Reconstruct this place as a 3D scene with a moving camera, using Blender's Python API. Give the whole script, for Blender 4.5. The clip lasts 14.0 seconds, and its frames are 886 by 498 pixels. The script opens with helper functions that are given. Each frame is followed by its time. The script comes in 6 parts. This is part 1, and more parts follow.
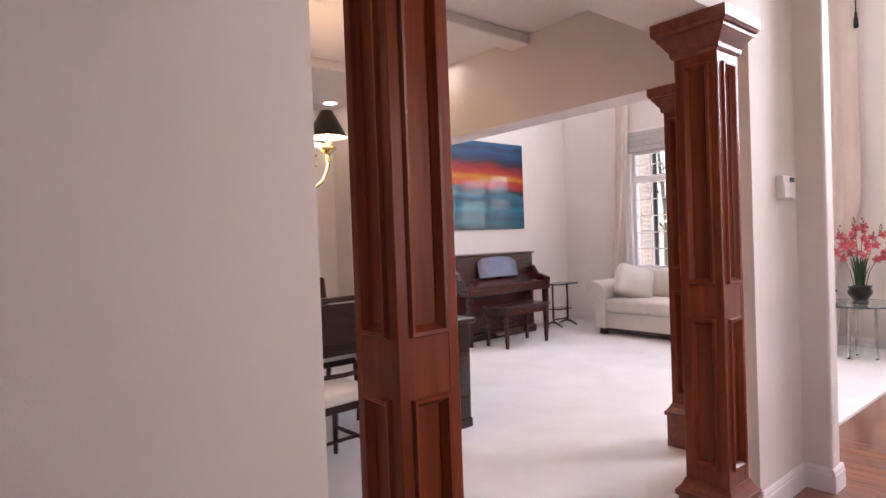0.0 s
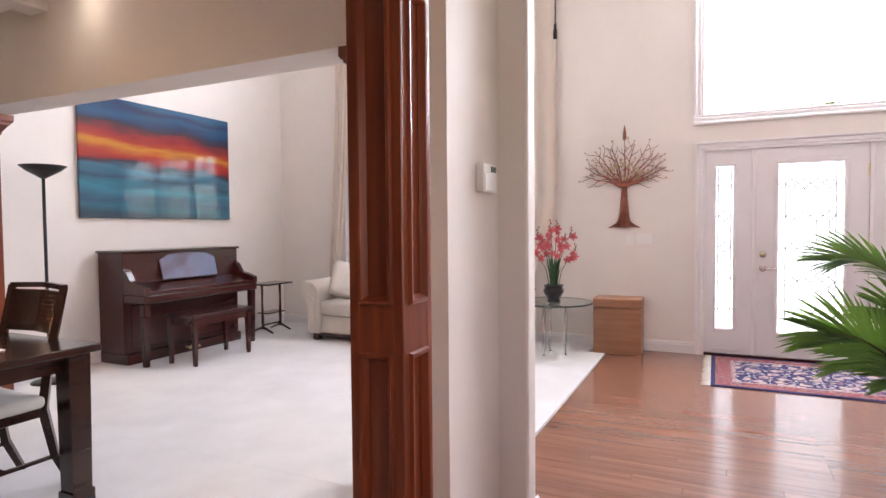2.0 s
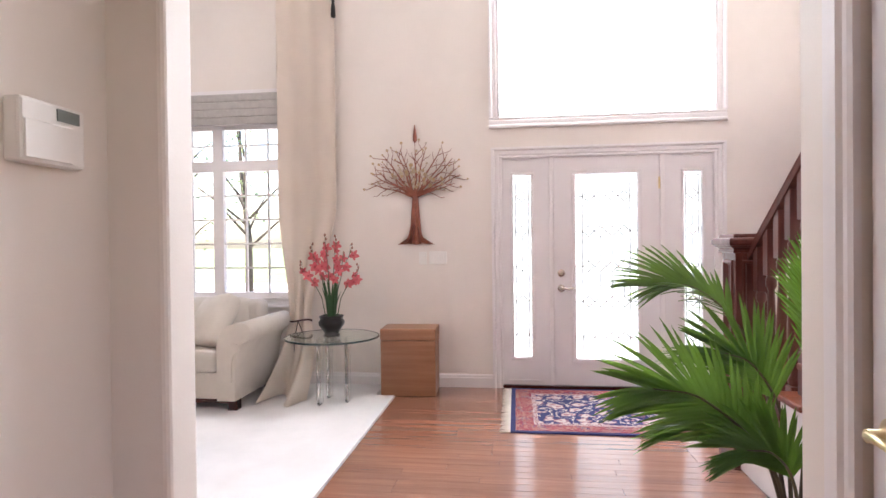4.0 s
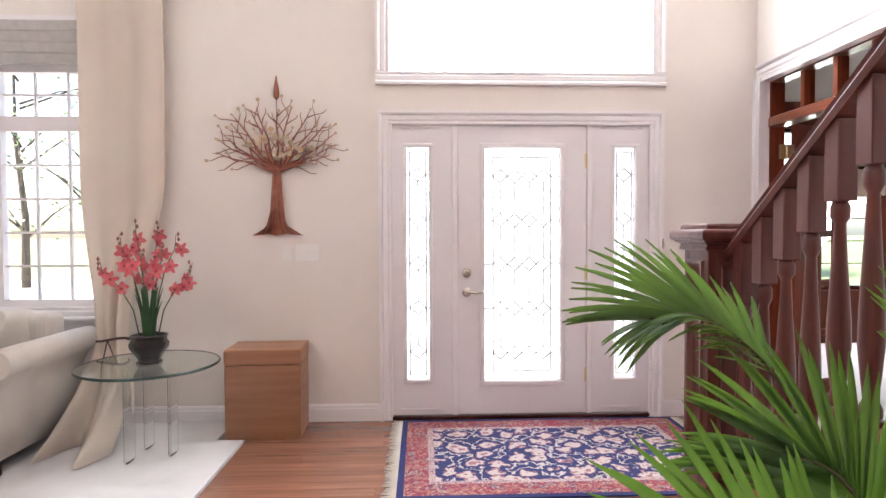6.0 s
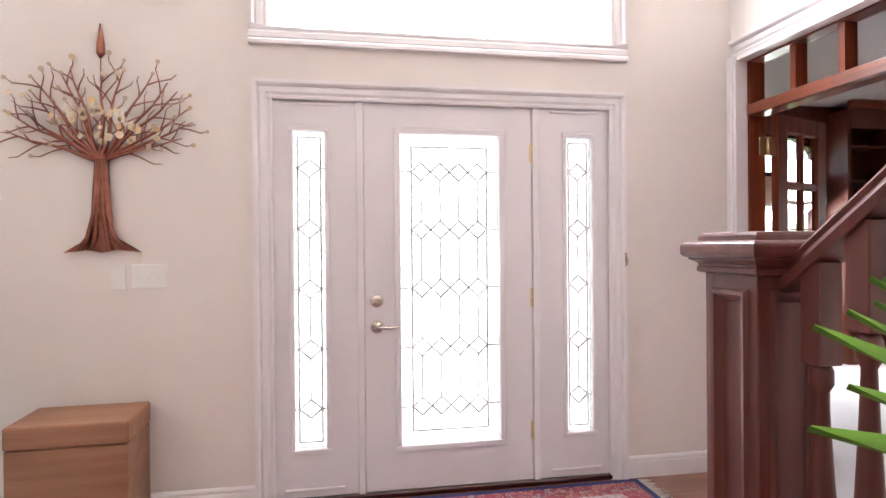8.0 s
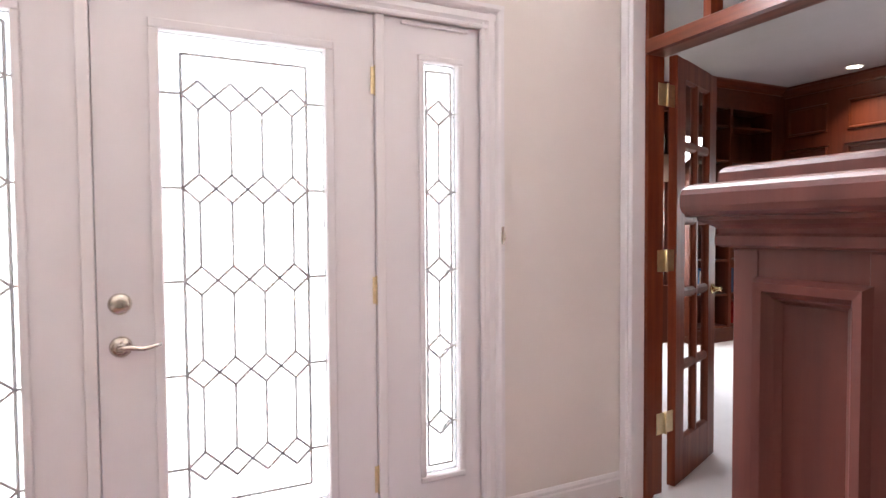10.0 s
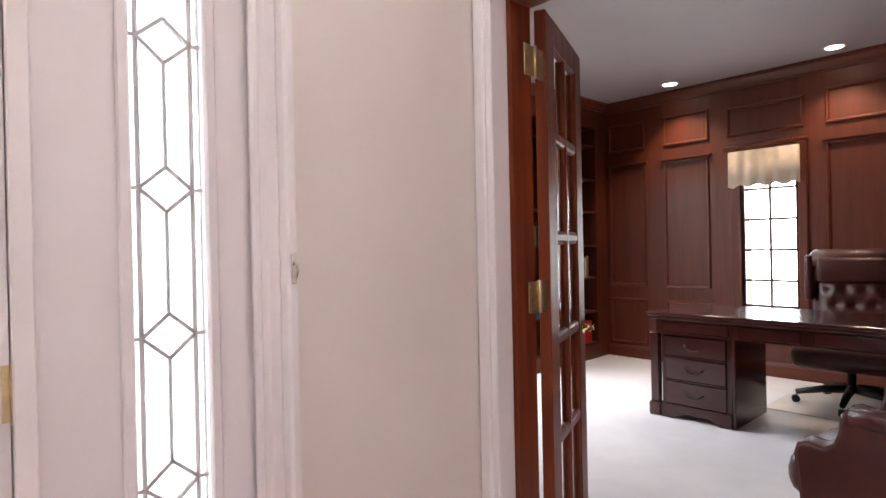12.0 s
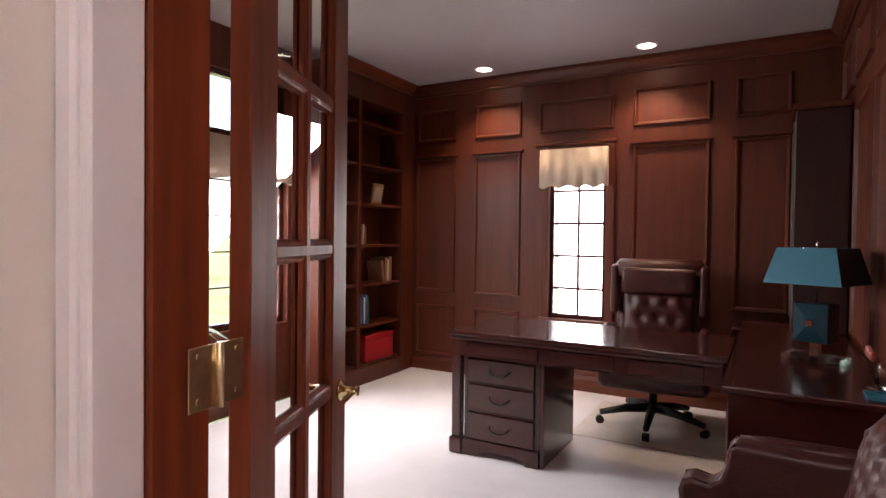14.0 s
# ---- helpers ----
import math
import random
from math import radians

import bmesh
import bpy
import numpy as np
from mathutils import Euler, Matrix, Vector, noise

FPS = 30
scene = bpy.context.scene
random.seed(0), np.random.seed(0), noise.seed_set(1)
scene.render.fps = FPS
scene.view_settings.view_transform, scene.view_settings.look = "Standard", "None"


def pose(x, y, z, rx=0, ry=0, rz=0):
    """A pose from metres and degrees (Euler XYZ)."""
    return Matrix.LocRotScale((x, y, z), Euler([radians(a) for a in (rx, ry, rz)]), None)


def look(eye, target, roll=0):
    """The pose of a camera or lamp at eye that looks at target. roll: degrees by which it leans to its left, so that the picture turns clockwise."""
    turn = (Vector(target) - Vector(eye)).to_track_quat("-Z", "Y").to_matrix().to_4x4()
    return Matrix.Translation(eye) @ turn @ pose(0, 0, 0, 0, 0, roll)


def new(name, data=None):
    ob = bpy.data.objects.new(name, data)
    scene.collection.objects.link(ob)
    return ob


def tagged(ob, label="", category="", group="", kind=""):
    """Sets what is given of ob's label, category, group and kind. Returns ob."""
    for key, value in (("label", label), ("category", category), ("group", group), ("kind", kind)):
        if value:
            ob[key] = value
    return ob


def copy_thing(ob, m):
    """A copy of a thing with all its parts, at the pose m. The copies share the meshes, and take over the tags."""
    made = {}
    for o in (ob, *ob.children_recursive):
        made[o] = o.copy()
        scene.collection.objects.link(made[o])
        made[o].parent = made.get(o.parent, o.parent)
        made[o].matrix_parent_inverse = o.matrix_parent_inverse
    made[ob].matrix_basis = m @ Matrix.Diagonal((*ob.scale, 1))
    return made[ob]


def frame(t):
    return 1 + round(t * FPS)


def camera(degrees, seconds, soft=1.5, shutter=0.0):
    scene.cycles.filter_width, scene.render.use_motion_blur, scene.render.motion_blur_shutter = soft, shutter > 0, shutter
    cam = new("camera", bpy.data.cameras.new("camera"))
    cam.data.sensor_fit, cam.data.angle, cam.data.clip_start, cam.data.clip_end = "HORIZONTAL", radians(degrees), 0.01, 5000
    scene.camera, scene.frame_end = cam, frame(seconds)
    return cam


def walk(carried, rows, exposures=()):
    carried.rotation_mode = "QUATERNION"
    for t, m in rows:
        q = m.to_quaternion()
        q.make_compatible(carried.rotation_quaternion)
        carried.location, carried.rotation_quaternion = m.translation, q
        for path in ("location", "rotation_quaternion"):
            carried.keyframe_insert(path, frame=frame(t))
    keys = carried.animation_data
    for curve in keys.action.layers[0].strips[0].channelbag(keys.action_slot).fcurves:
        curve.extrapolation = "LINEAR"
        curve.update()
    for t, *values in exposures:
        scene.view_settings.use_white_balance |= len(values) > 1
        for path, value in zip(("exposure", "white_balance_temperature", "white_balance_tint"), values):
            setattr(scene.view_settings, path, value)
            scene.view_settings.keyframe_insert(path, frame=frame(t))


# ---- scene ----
cam = camera(74.8, 14.0)
PATH = [
    (0, (0.707, 1.19, 1.308), (1.982, 2.73, 1.277), -2.1),
    (0.5, (0.871, 1.289, 1.3), (2.344, 2.64, 1.243), -1.2),
    (1, (1.086, 1.361, 1.308), (2.698, 2.541, 1.232), -0.8),
    (1.5, (1.327, 1.42, 1.305), (3.048, 2.436, 1.22), -0.5),
    (2, (1.609, 1.462, 1.308), (3.418, 2.313, 1.234), -0.5),
    (2.5, (1.906, 1.472, 1.304), (3.784, 2.158, 1.251), -1.2),
    (3, (2.204, 1.481, 1.299), (4.134, 2.004, 1.264), -1.5),
    (3.5, (2.5, 1.467, 1.296), (4.465, 1.841, 1.278), -1.4),
    (3.7, (2.625, 1.456, 1.295), (4.599, 1.777, 1.278), -1.1),
    (6, (3.989, 1.362, 1.293), (5.986, 1.286, 1.241), -0.2),
    (6.5, (4.281, 1.333, 1.283), (6.276, 1.193, 1.235), -0.8),
    (7, (4.553, 1.315, 1.304), (6.542, 1.117, 1.267), -0.8),
    (7.2, (4.645, 1.302, 1.304), (6.633, 1.082, 1.281), -0.8),
    (9.3, (5.607, 1.052, 1.27), (7.489, 0.377, 1.213), -0.0),
    (9.5, (5.712, 1.018, 1.263), (7.573, 0.286, 1.201), -0.1),
    (10, (5.943, 0.903, 1.248), (7.749, 0.048, 1.179), -0.4),
    (10.5, (6.183, 0.771, 1.252), (7.926, -0.208, 1.184), -0.4),
    (11, (6.398, 0.648, 1.257), (8.066, -0.454, 1.211), -0.7),
    (11.5, (6.589, 0.505, 1.249), (8.16, -0.732, 1.233), -0.8),
    (12, (6.749, 0.333, 1.262), (8.215, -1.027, 1.254), -1.2),
    (12.5, (6.89, 0.146, 1.276), (8.225, -1.344, 1.268), -1.1),
    (13, (6.984, -0.058, 1.276), (8.184, -1.658, 1.258), -0.7),
    (13.5, (7.073, -0.29, 1.292), (8.161, -1.968, 1.266), -0.0),
    (14, (7.151, -0.541, 1.317), (8.135, -2.282, 1.278), 0.7),
]
# seconds, stops, kelvin, tint
EXPOSURES = [(0, 2.37, 6500, 21), (1.5, 2.36, 6400, 15), (3, 2.41, 6400, 12.5), (6, 2.42, 6430, 9.5), (10, 2.47, 6450, 10.5), (12.5, 2.40, 6700, 12), (14, 2.3, 7150, 20)]
walk(cam, [(t, look(eye, target, roll)) for t, eye, target, roll in PATH], EXPOSURES)

# ---- world, sun, large lights, exposure ----
world = bpy.data.worlds.new("sky")
scene.world = world
world.use_nodes = True
wn = world.node_tree.nodes
sky = wn.new("ShaderNodeTexSky")
sky.sky_type = "NISHITA"
sky.sun_disc = False
sky.sun_elevation, sky.sun_rotation = radians(45), radians(-10)
sky.air_density, sky.dust_density = 1.0, 2.5
world.node_tree.links.new(sky.outputs[0], wn["Background"].inputs[0])
wn["Background"].inputs[1].default_value = 0.15

sun = bpy.data.lights.new("sun", "SUN")
sun.energy, sun.angle, sun.color = 4.5, radians(12), (1.0, 0.95, 0.88)
sun_ob = new("sun", sun)
sun_ob.matrix_world = look((-8, 45, 45), (0, 0, 0))


def window_light(name, eye, target, width, height, watts, color=(0.93, 0.96, 1.0)):
    """The sky's light in a window's opening; the hall side's opening is made up."""
    lamp = bpy.data.lights.new(name, "AREA")
    lamp.shape, lamp.size, lamp.size_y, lamp.energy, lamp.color = "RECTANGLE", width, height, watts, color
    ob = new(name, lamp)
    ob.matrix_world = look(eye, target)
    return ob


window_light("transom_daylight", (8.30, 0.65, 3.4), (4.4, 0.65, 0.5), 1.9, 2.0, 42)
window_light("front_door_daylight", (8.30, 0.65, 1.10), (0, 0.65, 1.10), 2.2, 2.16, 28)
window_light("upper_living_daylight", (8.30, 4.7, 4.45), (5.0, 4.7, 0.6), 2.2, 1.3, 32, (0.86, 0.93, 1.0))
# unseen fill lamp, added to brighten the hall walls and columns
window_light("hall_side_fill", (2.35, 0.46, 1.5), (2.6, 4, 1.3), 1.1, 1.1, 3.2, (1.0, 0.82, 0.71))
window_light("study_back_daylight", (8.61, -5.75, 1.2), (8.61, 0, 1.0), 0.5, 1.9, 5)
window_light("study_side_daylight", (10.72, -3.1, 1.6), (9.6, -3.1, 0.0), 1.6, 1.8, 19)


def spot_light(x, y, z, watts, size=0.09):
    lamp = bpy.data.lights.new("recessed_light", "SPOT")
    lamp.energy, lamp.spot_size, lamp.spot_blend, lamp.shadow_soft_size, lamp.color = watts, radians(105), 0.6, 0.04, (1.0, 0.79, 0.60)
    ob = new("recessed_light", lamp)
    ob.matrix_world = look((x, y, z), (x, y, 0))

# ---- materials ----


def material(name, color, rough=0.5, metal=0.0, var=0.12, scale=6.0, stretch=(1, 1, 1), bump=0.0, fine=60.0, coat=0.0,
             color2=None, transmission=0.0, ior=1.45, sheen=0.0, piece=0.0, rough_var=0.1):
    m = bpy.data.materials.new(name)
    m.use_nodes = True
    nt = m.node_tree
    b = nt.nodes["Principled BSDF"]
    b.inputs["Roughness"].default_value = rough
    b.inputs["Metallic"].default_value = metal
    b.inputs["IOR"].default_value = ior
    b.inputs["Transmission Weight"].default_value = transmission
    b.inputs["Coat Weight"].default_value = coat
    b.inputs["Coat Roughness"].default_value = 0.12
    b.inputs["Sheen Weight"].default_value = sheen
    if color2 is None:
        color2 = tuple(c * (1 - var) for c in color)
        color = tuple(min(1, c * (1 + var * 0.5)) for c in color)
    tc = nt.nodes.new("ShaderNodeTexCoord")
    mp = nt.nodes.new("ShaderNodeMapping")
    mp.inputs["Scale"].default_value = stretch
    nt.links.new(tc.outputs["Object"], mp.inputs["Vector"])
    if piece:
        info = nt.nodes.new("ShaderNodeObjectInfo")
        sc = nt.nodes.new("ShaderNodeVectorMath")
        sc.operation = "MULTIPLY_ADD"
        sc.inputs[1].default_value = (1, 1, 1)
        cmb = nt.nodes.new("ShaderNodeVectorMath")
        cmb.operation = "SCALE"
        cmb.inputs[0].default_value = (17.3, 9.1, 5.7)
        nt.links.new(info.outputs["Random"], cmb.inputs["Scale"])
        nt.links.new(mp.outputs[0], sc.inputs[0])
        nt.links.new(cmb.outputs[0], sc.inputs[2])
        vec = sc.outputs[0]
    else:
        vec = mp.outputs[0]
    n1 = nt.nodes.new("ShaderNodeTexNoise")
    n1.inputs["Scale"].default_value, n1.inputs["Detail"].default_value = scale, 5
    n1.inputs["Roughness"].default_value = 0.62
    nt.links.new(vec, n1.inputs["Vector"])
    mix = nt.nodes.new("ShaderNodeMix")
    mix.data_type = "RGBA"
    mix.inputs["A"].default_value, mix.inputs["B"].default_value = (*color, 1), (*color2, 1)
    ramp = nt.nodes.new("ShaderNodeMapRange")
    ramp.inputs["From Min"].default_value, ramp.inputs["From Max"].default_value = 0.3, 0.7
    nt.links.new(n1.outputs["Fac"], ramp.inputs["Value"])
    nt.links.new(ramp.outputs[0], mix.inputs["Factor"])
    out = mix.outputs["Result"]
    if piece:
        hsv = nt.nodes.new("ShaderNodeHueSaturation")
        mr = nt.nodes.new("ShaderNodeMapRange")
        mr.inputs["To Min"].default_value, mr.inputs["To Max"].default_value = 1 - piece, 1 + piece
        nt.links.new(info.outputs["Random"], mr.inputs["Value"])
        nt.links.new(mr.outputs[0], hsv.inputs["Value"])
        nt.links.new(out, hsv.inputs["Color"])
        out = hsv.outputs[0]
    nt.links.new(out, b.inputs["Base Color"])
    n2 = nt.nodes.new("ShaderNodeTexNoise")
    n2.inputs["Scale"].default_value, n2.inputs["Detail"].default_value = fine, 3
    nt.links.new(vec, n2.inputs["Vector"])
    rr = nt.nodes.new("ShaderNodeMapRange")
    rr.inputs["To Min"].default_value, rr.inputs["To Max"].default_value = max(0, rough - rough_var * rough), min(1, rough + rough_var * rough)
    nt.links.new(n1.outputs["Fac"], rr.inputs["Value"])
    nt.links.new(rr.outputs[0], b.inputs["Roughness"])
    if bump:
        bp = nt.nodes.new("ShaderNodeBump")
        bp.inputs["Strength"].default_value, bp.inputs["Distance"].default_value = min(1, bump), 0.004
        nt.links.new(n2.outputs["Fac"], bp.inputs["Height"])
        nt.links.new(bp.outputs[0], b.inputs["Normal"])
    return m


def wood(name, light, dark, rough=0.3, along="z", scale=5.0, bump=0.06, coat=0.25, piece=0.0):
    k = {"x": (0.06, 1, 1), "y": (1, 0.06, 1), "z": (1, 1, 0.06)}[along]
    return material(name, light, rough, color2=dark, scale=scale * 5, stretch=k, bump=bump, fine=scale * 34, coat=coat, piece=piece, rough_var=0.25)


PAINT = material("wall_paint", (0.772, 0.705, 0.657), 0.62, var=0.05, scale=1.3, bump=0.08, fine=180)
CEIL = material("ceiling_paint", (0.78, 0.73, 0.70), 0.8, var=0.04, scale=1.5, bump=0.05, fine=120)
# base colour lowered to carry the dimness of the study ceiling
STUDY_CEIL = material("study_ceiling_dimmed", (0.44, 0.395, 0.405), 0.8, var=0.05, scale=1.5)
TRIM = material("white_trim", (0.79, 0.745, 0.745), 0.38, var=0.04, scale=3, bump=0.03, fine=60)
DOORP = material("door_paint", (0.76, 0.715, 0.725), 0.35, var=0.04, scale=2.5, bump=0.04, fine=40)
CARPET = material("carpet", (0.75, 0.715, 0.715), 0.95, var=0.10, scale=2.2, bump=1.0, fine=260, sheen=0.3)
OAK = wood("oak_floor", (0.290, 0.132, 0.084), (0.175, 0.071, 0.045), 0.22, "y", 5, 0.04, 0.6, piece=0.10)
OAKGAP = material("oak_gap", (0.10, 0.035, 0.02), 0.6)
MAHOG_Z = wood("mahogany_upright", (0.235, 0.050, 0.017), (0.115, 0.022, 0.008), 0.34, "z", coat=0.10)
MAHOG_Z.node_tree.nodes["Principled BSDF"].inputs["Specular IOR Level"].default_value = 0.3
DOORW = wood("french_door_wood", (0.250, 0.054, 0.020), (0.125, 0.025, 0.009), 0.42, "z", coat=0.0)
DOORW.node_tree.nodes["Principled BSDF"].inputs["Specular IOR Level"].default_value = 0.3
MAHOG_X = wood("mahogany_along", (0.225, 0.054, 0.023), (0.10, 0.022, 0.010), 0.3, "x")
MAHOG_Y = wood("mahogany_across", (0.225, 0.054, 0.023), (0.10, 0.022, 0.010), 0.3, "y")
PANEL_Z = wood("study_panel_wood", (0.112, 0.0212, 0.0070), (0.074, 0.0134, 0.0047), 0.5, "z", 4, coat=0.05)
PANEL_X = wood("study_rail_wood", (0.122, 0.024, 0.0079), (0.080, 0.0150, 0.0053), 0.42, "x", 4, coat=0.1)
NEWEL = wood("newel_wood", (0.128, 0.034, 0.026), (0.070, 0.018, 0.014), 0.36, "z", coat=0.1)
ESPRESSO = wood("espresso_wood", (0.036, 0.0148, 0.0105), (0.026, 0.0104, 0.0078), 0.22, "x")
PIANO = wood("piano_wood", (0.060, 0.0125, 0.010), (0.042, 0.0088, 0.0075), 0.24, "x", coat=0.35)
DESKW = wood("desk_wood", (0.056, 0.0115, 0.0088), (0.043, 0.0088, 0.0068), 0.2, "x", coat=0.5)
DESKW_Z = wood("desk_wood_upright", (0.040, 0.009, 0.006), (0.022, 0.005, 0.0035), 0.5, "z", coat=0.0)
BOXW = wood("box_veneer", (0.36, 0.17, 0.095), (0.25, 0.11, 0.055), 0.42, "y", 4, coat=0.0)
BLACK = material("black_metal", (0.012, 0.011, 0.011), 0.35, var=0.2)
BRASS = material("brass", (0.74, 0.60, 0.36), 0.34, 1.0, var=0.15, scale=30)
POLISHED = material("polished_brass", (0.83, 0.62, 0.30), 0.14, 1.0, var=0.12, scale=30)
NICKEL = material("nickel", (0.66, 0.60, 0.52), 0.25, 1.0, var=0.1, scale=30)
CHROME = material("chrome", (0.8, 0.8, 0.8), 0.08, 1.0, var=0.03)
GLASS = material("clear_glass", (1, 1, 1), 0.0, transmission=1.0, ior=1.05, var=0.0, rough_var=0)
RIMG = material("table_glass_edge", (0.020, 0.040, 0.036), 0.12, var=0.0)
# grey tint holds back the lamp behind, so the lead lines stay visible
LEADGLASS = material("dimming_leaded_glass", (0.22, 0.22, 0.22), 0.0, transmission=1.0, ior=1.05, var=0.0, rough_var=0)
# grey noise in the colour stands in for garden shapes seen through
BEVELGLASS = material("bevelled_glass", (0.92, 0.93, 0.92), 0.0, transmission=1.0, ior=1.3, color2=(0.55, 0.57, 0.56), scale=14, rough_var=0)
TGLASS = material("table_glass", (0.86, 0.95, 0.91), 0.02, transmission=1.0, ior=1.4, var=0.0, rough_var=0)
ACRYL = material("clear_acrylic", (0.97, 0.98, 0.97), 0.02, transmission=1.0, ior=1.06, var=0.0, rough_var=0)
LEAD = material("lead_came", (0.52, 0.50, 0.50), 0.45, 0.3)
SOFA = material("sofa_fabric", (0.60, 0.535, 0.47), 0.9, var=0.08, scale=5, bump=0.5, fine=300, sheen=0.2)
SEATF = material("seat_fabric", (0.62, 0.575, 0.53), 0.9, var=0.08, scale=8, bump=0.4, fine=300)
CURTAIN = material("curtain_cloth", (0.82, 0.72, 0.635), 0.85, var=0.06, scale=3, bump=0.25, fine=220)
VALANCE = material("valance_cloth", (0.62, 0.50, 0.38), 0.85, var=0.12, scale=12, bump=0.3, fine=220)
# daylight glows through the curtain cloth
ct = CURTAIN.node_tree
tr_n, mx_n = ct.nodes.new("ShaderNodeBsdfTranslucent"), ct.nodes.new("ShaderNodeMixShader")
tr_n.inputs["Color"].default_value = (0.80, 0.72, 0.64, 1)
mx_n.inputs[0].default_value = 0.35
ct.links.new(ct.nodes["Principled BSDF"].outputs[0], mx_n.inputs[1])
ct.links.new(tr_n.outputs[0], mx_n.inputs[2])
ct.links.new(mx_n.outputs[0], ct.nodes["Material Output"].inputs[0])
SHADEC = material("roman_shade_cloth", (0.46, 0.43, 0.41), 0.9, var=0.1, scale=20)
LEATHER = material("oxblood_leather", (0.056, 0.0105, 0.008), 0.40, var=0.3, scale=9, bump=0.35, fine=120, coat=0.06)
COPPER = material("copper_sheet", (0.30, 0.115, 0.08), 0.35, 0.85, var=0.35, scale=14)
PLASTIC = material("white_plastic", (0.78, 0.75, 0.72), 0.4, var=0.03)
SCREEN = material("lcd_grey", (0.16, 0.18, 0.17), 0.2)
CERAMIC = material("dark_ceramic", (0.018, 0.013, 0.014), 0.3, var=0.3, scale=12)
PETAL = material("pink_petal", (0.70, 0.19, 0.20), 0.6, color2=(0.55, 0.07, 0.10), scale=22)
LIP = material("orchid_lip", (0.45, 0.025, 0.045), 0.5, var=0.3, scale=40)
BUD = material("orchid_bud", (0.30, 0.13, 0.09), 0.6, var=0.3, scale=40)
STALK = material("orchid_leaf", (0.030, 0.085, 0.028), 0.5, var=0.3, scale=20)
PALM = material("palm_leaf", (0.058, 0.118, 0.022), 0.40, color2=(0.022, 0.055, 0.014), scale=5, bump=0.1, fine=60, piece=0.25)
pt = PALM.node_tree
tr_n, mx_n = pt.nodes.new("ShaderNodeBsdfTranslucent"), pt.nodes.new("ShaderNodeMixShader")
tr_n.inputs["Color"].default_value = (0.17, 0.31, 0.035, 1)
mx_n.inputs[0].default_value = 0.36
pt.links.new(pt.nodes["Principled BSDF"].outputs[0], mx_n.inputs[1])
pt.links.new(tr_n.outputs[0], mx_n.inputs[2])
pt.links.new(mx_n.outputs[0], pt.nodes["Material Output"].inputs[0])
PALMSTEM = material("palm_stem", (0.10, 0.075, 0.03), 0.5, color2=(0.035, 0.02, 0.015), scale=12)
SOIL = material("soil", (0.03, 0.02, 0.015), 0.95, bump=1, fine=40)
TEAL = material("teal_shade", (0.02, 0.16, 0.235), 0.55, var=0.12, scale=6)
TEALD = material("dark_teal_lacquer", (0.008, 0.040, 0.058), 0.18, var=0.2, scale=8)
DARKSH = material("black_shade", (0.012, 0.013, 0.015), 0.5)
IVORY = material("ivory_keys", (0.7, 0.68, 0.62), 0.3, var=0.03)
GLOWM = bpy.data.materials.new("lamp_glow")
GLOWM.use_nodes = True
GLOWM.node_tree.nodes["Principled BSDF"].inputs["Emission Color"].default_value = (1.0, 0.9, 0.75, 1)
GLOWM.node_tree.nodes["Principled BSDF"].inputs["Emission Strength"].default_value = 4.0
CANDLE = GLOWM.copy()
CANDLE.name = "candle_glow"
CANDLE.node_tree.nodes["Principled BSDF"].inputs["Emission Color"].default_value = (1.0, 0.72, 0.42, 1)
CANDLE.node_tree.nodes["Principled BSDF"].inputs["Emission Strength"].default_value = 12.0


# ---- mesh helpers ----


def add_box(bm, x0, x1, y0, y1, z0, z1, bevel=0.0, seg=1):
    v = [bm.verts.new((x, y, z)) for z in (z0, z1) for y in (y0, y1) for x in (x0, x1)]
    fs = [bm.faces.new([v[i] for i in q]) for q in ((0, 2, 3, 1), (4, 5, 7, 6), (0, 1, 5, 4), (2, 6, 7, 3), (0, 4, 6, 2), (1, 3, 7, 5))]
    if bevel:
        es = list({e for f in fs for e in f.edges})
        bmesh.ops.bevel(bm, geom=es, offset=bevel, segments=seg, profile=0.5, affect="EDGES")
    return v


def box(*a, **k):
    bm = bmesh.new()
    add_box(bm, *a, **k)
    return bm


def add_lathe(bm, profile, seg=20, cx=0.0, cy=0.0, cap=True):
    """A turned shape from (radius, z) pairs, bottom to top."""
    rings = []
    for r, z in profile:
        rings.append([bm.verts.new((cx + r * math.cos(2 * math.pi * i / seg), cy + r * math.sin(2 * math.pi * i / seg), z)) for i in range(seg)])
    for a, b in zip(rings, rings[1:]):
        for i in range(seg):
            f = bm.faces.new((a[i], a[(i + 1) % seg], b[(i + 1) % seg], b[i]))
            f.smooth = True
    if cap:
        bm.faces.new(rings[0][::-1])
        bm.faces.new(rings[-1])
    return bm


def lathe(profile, seg=20, cx=0.0, cy=0.0):
    return add_lathe(bmesh.new(), profile, seg, cx, cy)


